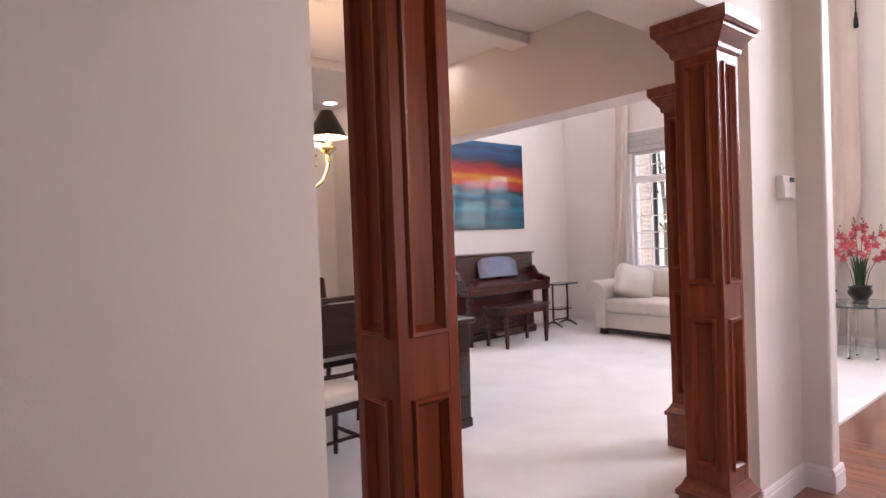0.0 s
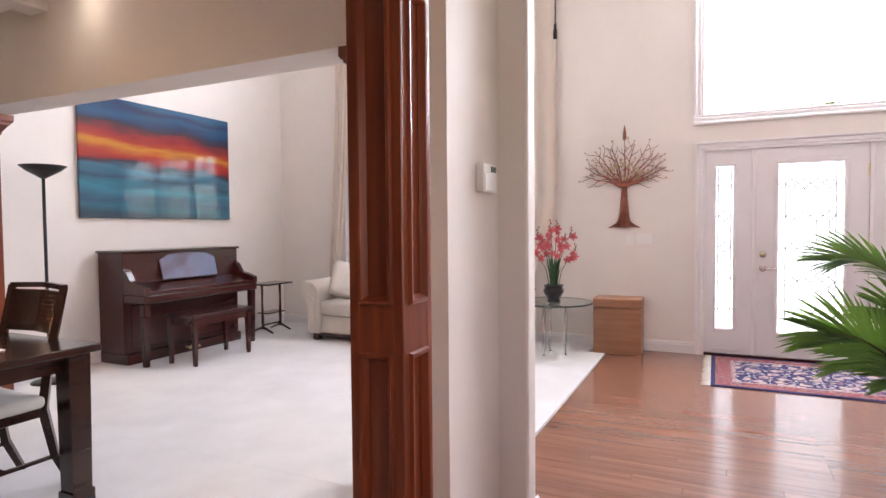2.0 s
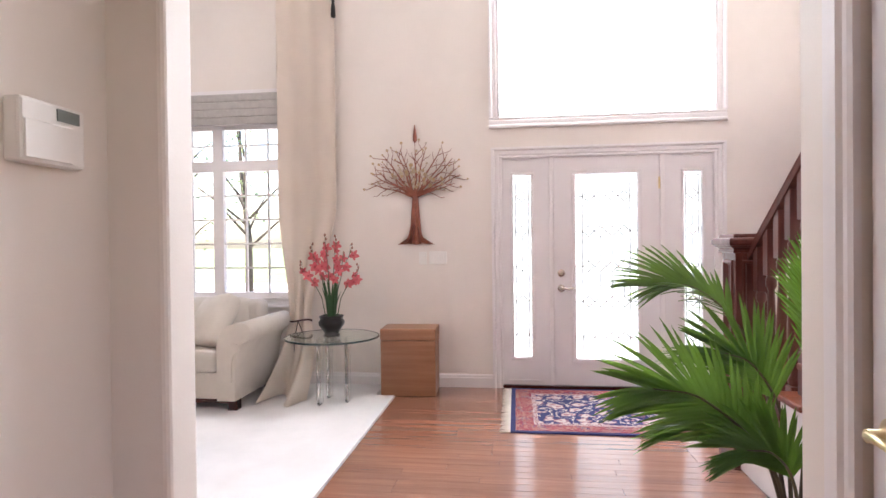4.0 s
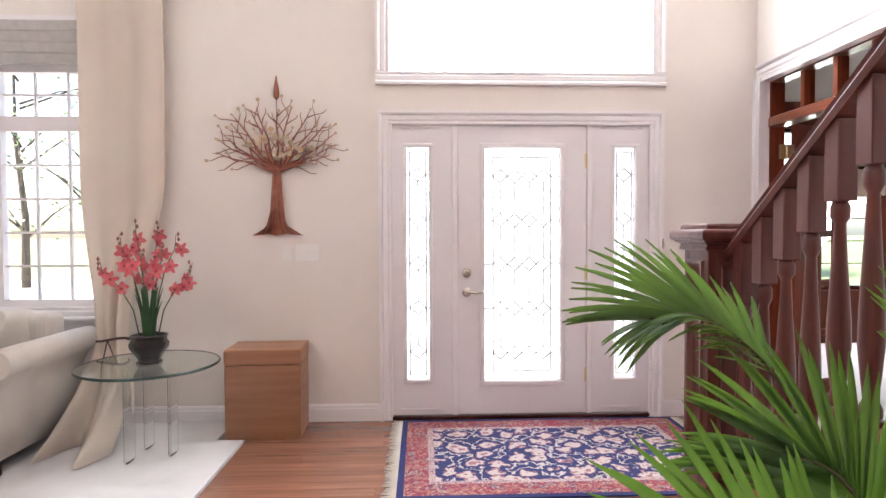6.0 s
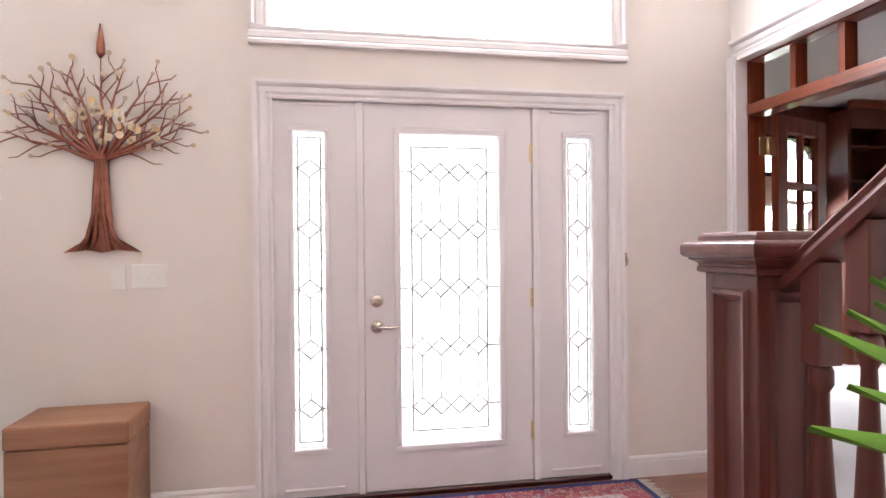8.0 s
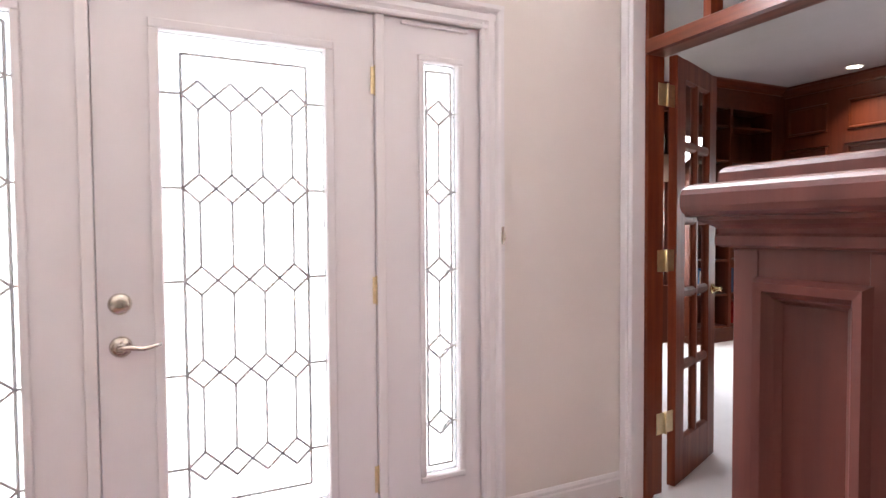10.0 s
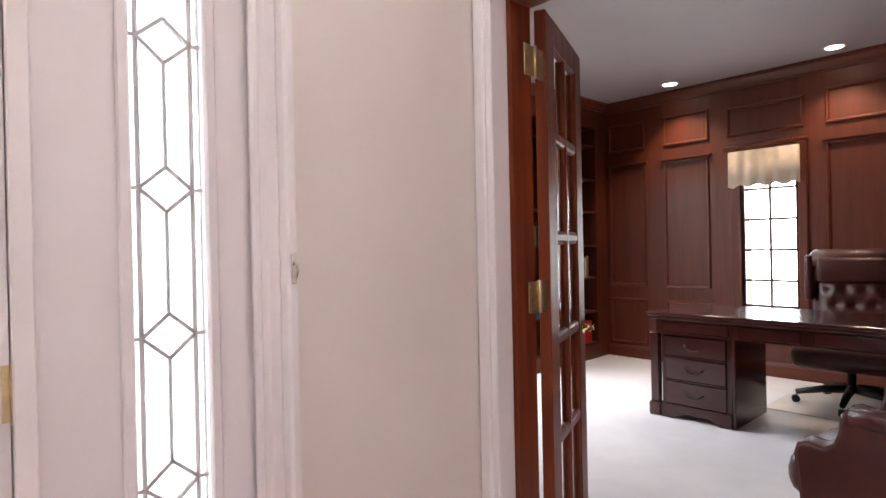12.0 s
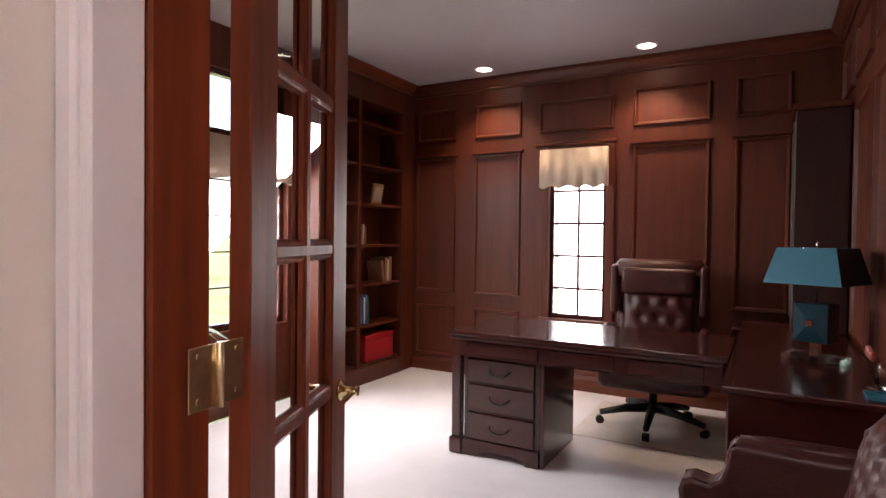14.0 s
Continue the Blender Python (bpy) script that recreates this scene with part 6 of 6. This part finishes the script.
for z0, z1 in ((0.10, 0.26), (0.275, 0.43), (0.445, 0.585)):
    d = part("drawer", box(8.30, 8.725, -3.66, -3.642, z0, z1, bevel=0.004), DESKW, dk)
    zc = (z0 + z1) / 2
    part("handle", tube([(8.45, -3.640, zc + 0.012), (8.455, -3.620, zc + 0.006), (8.48, -3.616, zc - 0.014), (8.5125, -3.615, zc - 0.018), (8.545, -3.616, zc - 0.014), (8.57, -3.620, zc + 0.006), (8.575, -3.640, zc + 0.012)], 0.005, 8), BLACK, d, "dark bail handle")
rt = thing("desk_return", "dark mahogany desk return along the wall", "desk", pose(0, 0, 0.012))
part("desktop", box(6.745, 7.305, -5.1, -2.98, 0.726, 0.753, bevel=0.006, seg=2), DESKW, rt)
part("body", box(6.76, 7.28, -5.08, -3.01, 0.05, 0.726), DESKW, rt)
part("plinth", box(6.755, 7.29, -5.085, -3.005, 0.0, 0.06, bevel=0.008), DESKW, rt)
for y0, y1 in ((-3.5, -3.05), (-4.25, -3.6)):
    part("door_panel", panel_ring(y1 - y0, 0.52, 0.03, 0.01), DESKW, rt, m=pose(7.28, (y0 + y1) / 2, 0.13, 0, 0, 90))

oc = thing("office_chair", "oxblood leather office chair with button-tufted back", "office chair", pose(7.85, -4.80, 0.012, 0, 0, 4))


def tufted(w, h, d, nx, nz):
    """A padded sheet in the xz plane facing +y, with deep buttons."""
    bm = bmesh.new()
    gx, gz = 40, 36
    btn = []
    for j in range(nz):
        for i in range(nx - (j % 2)):
            btn.append((-w / 2 + w * (i + 0.5 + 0.5 * (j % 2)) / nx, h * (j + 0.5) / nz))
    rows = []
    for j in range(gz + 1):
        row = []
        for i in range(gx + 1):
            x, z = -w / 2 + w * i / gx, h * j / gz
            e = min(1, 5 * min(i, gx - i) / gx) ** 0.5 * min(1, 5 * min(j, gz - j) / gz) ** 0.5
            dist = min(math.hypot(x - bx_, z - bz_) for bx_, bz_ in btn)
            row.append(bm.verts.new((x, d * e * (0.35 + 0.65 * min(1, dist / (0.5 * w / nx)) ** 0.6), z)))
        rows.append(row)
    for a, b in zip(rows, rows[1:]):
        for i in range(gx):
            bm.faces.new((a[i], a[i + 1], b[i + 1], b[i])).smooth = True
    return bm


part("seat", soft_box(-0.37, 0.33, -0.27, 0.38, 0.315, 0.475, 0.06, 0.025), LEATHER, oc)
part("backrest", soft_box(-0.30, 0.30, -0.10, 0.0, 0.42, 1.06, 0.045, 0.0), LEATHER, oc, m=pose(0, -0.23, 0.02, 6))
part("headrest", tube([(-0.31, -0.31, 1.08), (-0.28, -0.31, 1.08), (0.28, -0.31, 1.08), (0.31, -0.31, 1.08)], [0.05, 0.085, 0.085, 0.05], 18), LEATHER, oc)
part("head_pad", soft_box(-0.26, 0.26, -0.275, -0.21, 0.905, 1.10, 0.03, 0.02), LEATHER, oc)
part("tufting", tufted(0.50, 0.38, 0.05, 4, 3), LEATHER, oc, "button-tufted leather", m=pose(0, -0.235, 0.54, 6))
for s in (-1, 1):
    part("armrest", tube([(s * 0.31, -0.24, 0.44), (s * 0.32, -0.22, 0.66), (s * 0.32, 0.0, 0.68), (s * 0.32, 0.16, 0.66), (s * 0.31, 0.20, 0.44)], 0.028, 10), LEATHER, oc)
    part("wing", soft_box(s * 0.31 - 0.03, s * 0.31 + 0.03, -0.33, -0.22, 0.75, 1.12, 0.025, 0.0), LEATHER, oc)
part("column", lathe([(0.03, 0.12), (0.03, 0.27), (0.05, 0.28), (0.06, 0.322)], 14), BLACK, oc)
for k in range(5):
    a = 2 * math.pi * k / 5 + 0.3
    c, s = math.cos(a), math.sin(a)
    leg = part("base_leg", tube([(0.02 * c, 0.02 * s, 0.13), (0.19 * c, 0.19 * s, 0.115), (0.36 * c, 0.36 * s, 0.08)], [0.035, 0.028, 0.02], 8), BLACK, oc)
    part("caster", tube([(0.36 * c - 0.022 * s, 0.36 * s + 0.022 * c, 0.028), (0.36 * c + 0.022 * s, 0.36 * s - 0.022 * c, 0.028)], 0.028, 12), BLACK, leg)
cm = thing("chair_mat", "thin clear chair mat on the carpet", "chair mat", pose(7.75, -4.75, 0.012))
part("sheet", box(-0.45, 0.55, -0.5, 0.42, 0.0, 0.004), material("mat_plastic", (0.70, 0.63, 0.55), 0.35), cm)

tl = thing("table_lamp", "teal and black table lamp on a glass foot", "table lamp", pose(6.96, -3.73, 0.766, 0, 0, -26.7))
for x in (-0.08, 0.0, 0.08):
    part("foot_block", box(x - 0.045, x + 0.045, -0.06, 0.06, 0.0, 0.03, bevel=0.003), TGLASS, tl, "clear crystal foot")
part("neck", box(-0.018, 0.018, -0.018, 0.018, 0.03, 0.09), CHROME, tl)
bd = bmesh.new()
add_box(bd, -0.075, 0.075, -0.055, 0.055, 0.09, 0.27, bevel=0.004)
part("body", bd, DARKSH, tl)
py = bmesh.new()
q = [py.verts.new(p) for p in ((-0.072, 0.056, 0.093), (0.072, 0.056, 0.093), (0.072, 0.056, 0.267), (-0.072, 0.056, 0.267), (0, 0.070, 0.18))]
for i in range(4):
    py.faces.new((q[i], q[(i + 1) % 4], q[4]))
part("face_plate", py, TEALD, tl, "faceted teal front")
part("stud", box(-0.016, 0.016, 0.064, 0.075, 0.165, 0.197, bevel=0.003), CHROME, tl)
part("stem", tube([(0, 0, 0.27), (0, 0, 0.54)], 0.006, 8), CHROME, tl)
for sgn, mt, axis in ((1, TEAL, 0), (-1, TEAL, 0), (1, DARKSH, 1), (-1, DARKSH, 1)):
    bm = bmesh.new()
    bw, bdp, tw2, td = 0.165, 0.16, 0.125, 0.12
    if axis == 0:
        pts = ((-bw, sgn * bdp, 0.36), (bw, sgn * bdp, 0.36), (tw2, sgn * td, 0.525), (-tw2, sgn * td, 0.525))
    else:
        pts = ((sgn * bw, -bdp, 0.36), (sgn * bw, bdp, 0.36), (sgn * tw2, td, 0.525), (sgn * tw2, -td, 0.525))
    o = [bm.verts.new(p) for p in pts]
    i2 = [bm.verts.new(Vector(p) * 0.985 + Vector((0, 0, 0.006))) for p in pts]
    bm.faces.new(o), bm.faces.new(i2[::-1])
    for k in range(4):
        bm.faces.new((o[k], o[(k + 1) % 4], i2[(k + 1) % 4], i2[k]))
    part("shade", bm, mt, tl)
part("finial", lathe([(0.003, 0.53), (0.012, 0.54), (0.003, 0.555)], 10), CHROME, tl)
part("harp_bar", tube([(-0.124, 0, 0.522), (0.124, 0, 0.522)], 0.003, 6), CHROME, tl)

am = thing("leather_armchair", "oxblood leather armchair with scrolled arms and tufted back", "armchair", pose(7.0, -2.285, 0.012, 0, 0, -2))


def rounded(bm, offset, seg=3):
    """Rounds every sharp edge of a solid and smooths it."""
    bmesh.ops.recalc_face_normals(bm, faces=bm.faces)
    es = [e for e in bm.edges if len(e.link_faces) == 2 and e.calc_face_angle() > 0.6]
    bmesh.ops.bevel(bm, geom=es, offset=offset, segments=seg, profile=0.5, affect="EDGES", clamp_overlap=True)
    for f in bm.faces:
        f.smooth = True
    return bm


ARM = [(-0.28, 0.10), (0.33, 0.10), (0.37, 0.20), (0.395, 0.40), (0.405, 0.50), (0.395, 0.535), (0.365, 0.545), (0.315, 0.535), (0.285, 0.555), (0.268, 0.60), (0.262, 0.655), (0.245, 0.678), (0.0, 0.672), (-0.28, 0.690)]
part("base", rounded(box(-0.20, 0.36, -0.24, 0.24, 0.10, 0.31), 0.02), LEATHER, am)
part("seat_cushion", soft_box(-0.16, 0.475, -0.245, 0.245, 0.30, 0.465, 0.065, 0.03), LEATHER, am)
for sd in (-1, 1):
    y0, y1 = sd * 0.245, sd * 0.345
    part("arm", rounded(moulding(ARM, (0, y0, 0), (0, y1, 0), (1, 0, 0)), 0.022), LEATHER, am)
    part("arm_roll", tube([(-0.27, sd * 0.335, 0.672), (-0.1, sd * 0.338, 0.660), (0.15, sd * 0.338, 0.656), (0.235, sd * 0.335, 0.655)], [0.030, 0.034, 0.034, 0.026], 14), LEATHER, am)
    for e in (y0, y1):
        k = 0.012 * (1 if abs(e) > 0.3 else -1) * sd
        edge = [(o - 0.004, e - k, u - 0.003) for o, u in ARM[1:12]]
        part("piping", tube(edge, 0.006, 6), LEATHER, am)
    part("nail_trim", tube([(-0.25, sd * 0.347, 0.125), (0.30, sd * 0.347, 0.125), (0.345, sd * 0.345, 0.145)], 0.005, 6), BRASS, am, "row of brass nail heads")
    for x in (-0.23, 0.28):
        part("leg", lathe([(0.016, 0), (0.026, 0.06), (0.03, 0.101)], 10, x, sd * 0.27), DESKW, am)
BACK = [(-0.345, 0.10), (-0.345, 0.26), (-0.33, 0.62), (-0.27, 0.78), (-0.14, 0.90), (0.0, 0.935), (0.14, 0.90), (0.27, 0.78), (0.33, 0.62), (0.345, 0.26), (0.345, 0.10)]
bk_m = pose(0, 0, 0, 0, -12, 0)
part("back", rounded(moulding(BACK, (-0.10, 0, 0), (0.035, 0, 0), (0, 1, 0)), 0.035), LEATHER, am, m=bk_m)
part("tufting", tufted(0.52, 0.42, 0.075, 6, 6), LEATHER, am, "button-tufted leather", m=bk_m @ pose(0.025, 0, 0.46, 0, 0, -90))

ht = thing("hutch", "tall reddish dark wooden hutch cabinet standing on the desk return", "cabinet", pose(0, 0, 0.7655))
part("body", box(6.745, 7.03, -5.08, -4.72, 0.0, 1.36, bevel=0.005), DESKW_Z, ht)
part("cornice", box(6.742, 7.05, -5.10, -4.70, 1.36, 1.40, bevel=0.01, seg=2), PANEL_X, ht)
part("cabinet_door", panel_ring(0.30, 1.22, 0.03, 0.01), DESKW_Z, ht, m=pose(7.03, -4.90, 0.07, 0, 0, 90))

sl = thing("glass_ornament", "pink glass shell ornament on a clear stem on the desk return", "ornament", pose(6.79, -3.25, 0.766))
part("foot", lathe([(0.035, 0), (0.034, 0.006), (0.008, 0.012), (0.007, 0.10), (0.010, 0.106)], 18), TGLASS, sl, "clear glass foot")
shell = bmesh.new()
for k in range(7):
    a = -1.2 + 0.4 * k
    add_tube(shell, [(0, 0, 0.105), (0.02, 0.04 * math.sin(a), 0.115 + 0.02 * math.cos(a)), (0.03, 0.065 * math.sin(a), 0.120 + 0.04 * math.cos(a))], [0.006, 0.014, 0.006], 8)
part("shell", shell, material("pink_glass", (0.50, 0.13, 0.10), 0.15, var=0.3, scale=20, coat=0.6), sl)
ty = thing("teal_tray", "small teal lacquered tray on the desk return", "tray", pose(6.80, -3.09, 0.766) @ Matrix.Scale(0.5, 4))
part("plate", box(-0.09, 0.09, -0.12, 0.12, 0.0, 0.008, bevel=0.003), TEAL, ty)
for q in ((-0.09, -0.08, -0.12, 0.12), (0.08, 0.09, -0.12, 0.12), (-0.08, 0.08, -0.12, -0.11), (-0.08, 0.08, 0.11, 0.12)):
    part("rim", box(*q, 0.0081, 0.022, bevel=0.002), TEAL, ty)

ph = thing("small_plant", "green leafy plant in a dark pot by the study window", "plant", pose(10.22, -2.75, 0.012))
part("stand", lathe([(0.14, 0), (0.14, 0.02), (0.03, 0.04), (0.03, 0.55), (0.15, 0.57), (0.15, 0.59)], 20), DESKW, ph)
part("pot", lathe([(0.09, 0.59), (0.12, 0.76), (0.125, 0.77)], 20), CERAMIC, ph)
rnd = random.Random(8)
for k in range(26):
    a, e = rnd.uniform(0, 6.28), rnd.uniform(0.2, 1.2)
    d = Vector((math.cos(a) * math.cos(e), math.sin(a) * math.cos(e), math.sin(e)))
    ln = rnd.uniform(0.25, 0.48)
    s = d.cross(Vector((0, 0, 1))).normalized() * 0.028
    bm = bmesh.new()
    prev = None
    for j in range(7):
        f = j / 6
        c = Vector((0, 0, 0.75)) + d * ln * f + Vector((0, 0, -0.16 * f * f))
        w = s * math.sin(math.pi * (0.1 + 0.9 * f) if f < 1 else 0.05)
        cur = (bm.verts.new(c - w), bm.verts.new(c + w))
        if prev:
            bm.faces.new((prev[0], prev[1], cur[1], cur[0])).smooth = True
        prev = cur
    part("leaf", bm, PALM, ph)
downlight(9.375, -5.17, 2.802, 14)
downlight(8.006, -5.17, 2.802, 14)

# ---- outside ----
# widened far past a path; its pale colour stands in for glaring daylit lawn
structure("pavement", box(8.22, 23.5, -0.8, 14.0, -0.32, -0.12), material("concrete", (0.50, 0.48, 0.45), 0.85, var=0.15, scale=2, bump=0.4, fine=40), "pale concrete spread over the front lawn to brighten the view", "pavement")
LEAFM = material("tree_leaf", (0.24, 0.30, 0.14), 0.6, var=0.4, scale=3)
BARK = material("bark", (0.09, 0.07, 0.055), 0.9, var=0.4, scale=6, bump=1, fine=30)


def tree(x, y, hgt, seed, leafy):
    r = random.Random(seed)
    t = thing("tree", "slender garden tree with sparse light green leaves", "tree", pose(x, y, -0.32), "garden trees")
    tk = bmesh.new()
    lb = bmesh.new()
    add_tube(tk, [(0, 0, 0), (0.1, 0.05, hgt * 0.3), (0.0, 0.2, hgt * 0.6), (0.1, 0.3, hgt)], [0.12, 0.09, 0.06, 0.02], 8)
    for k in range(12):
        z = hgt * r.uniform(0.2, 0.85)
        a = r.uniform(0, 6.28)
        ln = hgt * r.uniform(0.2, 0.4)
        d = Vector((math.cos(a), math.sin(a), r.uniform(0.3, 1.1))).normalized()
        p0 = Vector((0.05, 0.15 * z / hgt, z))
        pts = [p0, p0 + d * ln * 0.5 + Vector((0, 0, 0.1)), p0 + d * ln]
        add_tube(tk, pts, [0.04, 0.025, 0.008], 5)
        for i in range(leafy):
            f = r.uniform(0.25, 1.1)
            c = p0 + d * ln * f + Vector((r.gauss(0, 0.3), r.gauss(0, 0.3), r.gauss(0, 0.25)))
            u = Vector((r.uniform(-1, 1), r.uniform(-1, 1), r.uniform(-1, 1))).normalized() * 0.07
            v = u.orthogonal().normalized() * 0.04
            lb.faces.new([lb.verts.new(c + u), lb.verts.new(c + v), lb.verts.new(c - u), lb.verts.new(c - v)])
    part("trunk", tk, BARK, t)
    tagged(part("crown", lb, LEAFM, t), kind="stuff")


for i, (x, y, hgt, n) in enumerate(((13.5, 4.6, 4.5, 14), (17.5, 8.5, 6.0, 45), (16.5, 2.6, 5.0, 20), (19.0, -1.5, 5.5, 50), (14.5, -3.6, 4.0, 30), (19.5, 5.6, 6, 45), (20, 12, 7, 60))):
    tree(x, y, hgt, 60 + i, n)
nb = thing("neighbour_house", "grey brick neighbouring house with pitched roof", "house", pose(24, -4, -0.3))
part("wall", box(0, 8, -7, 7, 0, 3.0), material("pale_brick", (0.36, 0.30, 0.27), 0.9, var=0.3, scale=9, bump=0.6, fine=20), nb)
part("roof", moulding([(-0.5, 0), (8.5, 0), (4, 2.6)], (0, -7.4, 3.0), (0, 7.4, 3.0), (1, 0, 0)), material("roof_shingle", (0.20, 0.19, 0.19), 0.9, var=0.3, scale=6), nb)
for y in (-4.5, -1, 3.5):
    part("window", box(-0.02, 0.05, y - 0.7, y + 0.7, 1.0, 2.3), TRIM, nb)
wing = thing("brick_wing", "pale brown brick wing of the house beside the window", "house wall", pose(8.9, 5.965, -0.3))
part("wall", box(0.006, 0.15, 0.006, 2.0, 0, 5.5), material("wing_mortar", (0.50, 0.47, 0.43), 0.9, var=0.3, scale=11, bump=0.8, fine=25), wing)
BRICKM = material("wing_brick", (0.40, 0.36, 0.335), 0.9, var=0.5, scale=7, bump=0.8, fine=25)
for j in range(28):
    for i in range(3):
        w = (0.0 if j % 2 else -0.10) + i * 0.21
        b = part("brick", box(0, 0.1, max(0.0, w), w + 0.2, 0, 0.065), BRICKM, wing, m=pose(0, 0, 0.9 + j * 0.075))
dp = thing("downpipe", "dark metal downpipe running up the brick wing", "downpipe", pose(8.87, 5.925, -0.3))
part("pipe", tube([(0, 0, 0), (0, 0, 5.5)], 0.033, 10), BLACK, dp)
part("clip", box(0.02, 0.036, -0.045, 0.045, 2.2, 2.24), BLACK, dp)

# ---- floor boards ----
rnd = random.Random(2)
board_meshes = {}
BW = 0.083


def board(x, y0, y1):
    ln = round(y1 - y0, 3)
    if ln not in board_meshes:
        bm = bmesh.new()
        add_box(bm, -BW / 2 + 0.0006, BW / 2 - 0.0006, -ln / 2 + 0.0008, ln / 2 - 0.0008, -0.0055, 0.0, bevel=0.0008)
        bmesh.ops.recalc_face_normals(bm, faces=bm.faces)
        me = bpy.data.meshes.new("plank")
        bm.to_mesh(me)
        bm.free()
        me.materials.append(OAK)
        board_meshes[ln] = me
    ob = new("plank", board_meshes[ln])
    ob.location = (x, (y0 + y1) / 2, 0.0)
    ob.parent = bpy.data.objects["floor"]


rest = bmesh.new()
nrow = int(10.2 / BW)
for i in range(nrow):
    x = 7.998 - BW * (i + 0.5)
    y = -1.05 if x > 6.2 else (0.2 if x > 4.18 else 0.815)
    if x > 7.93:
        y = -1.0
    end = 2.468
    while y < end - 0.05:
        ln = rnd.choice((0.7, 0.95, 1.2, 1.45))
        e = min(end, y + ln)
        if end - e < 0.3:
            e = end
        if x > 3.6:
            board(x, round(y, 3), round(e, 3))
        else:
            add_box(rest, x - BW / 2 + 0.0003, x + BW / 2 - 0.0003, y + 0.0004, e - 0.0004, -0.0055, 0.0)
        y = e
tagged(part("planks", rest, OAK, bpy.data.objects["floor"]), kind="stuff")
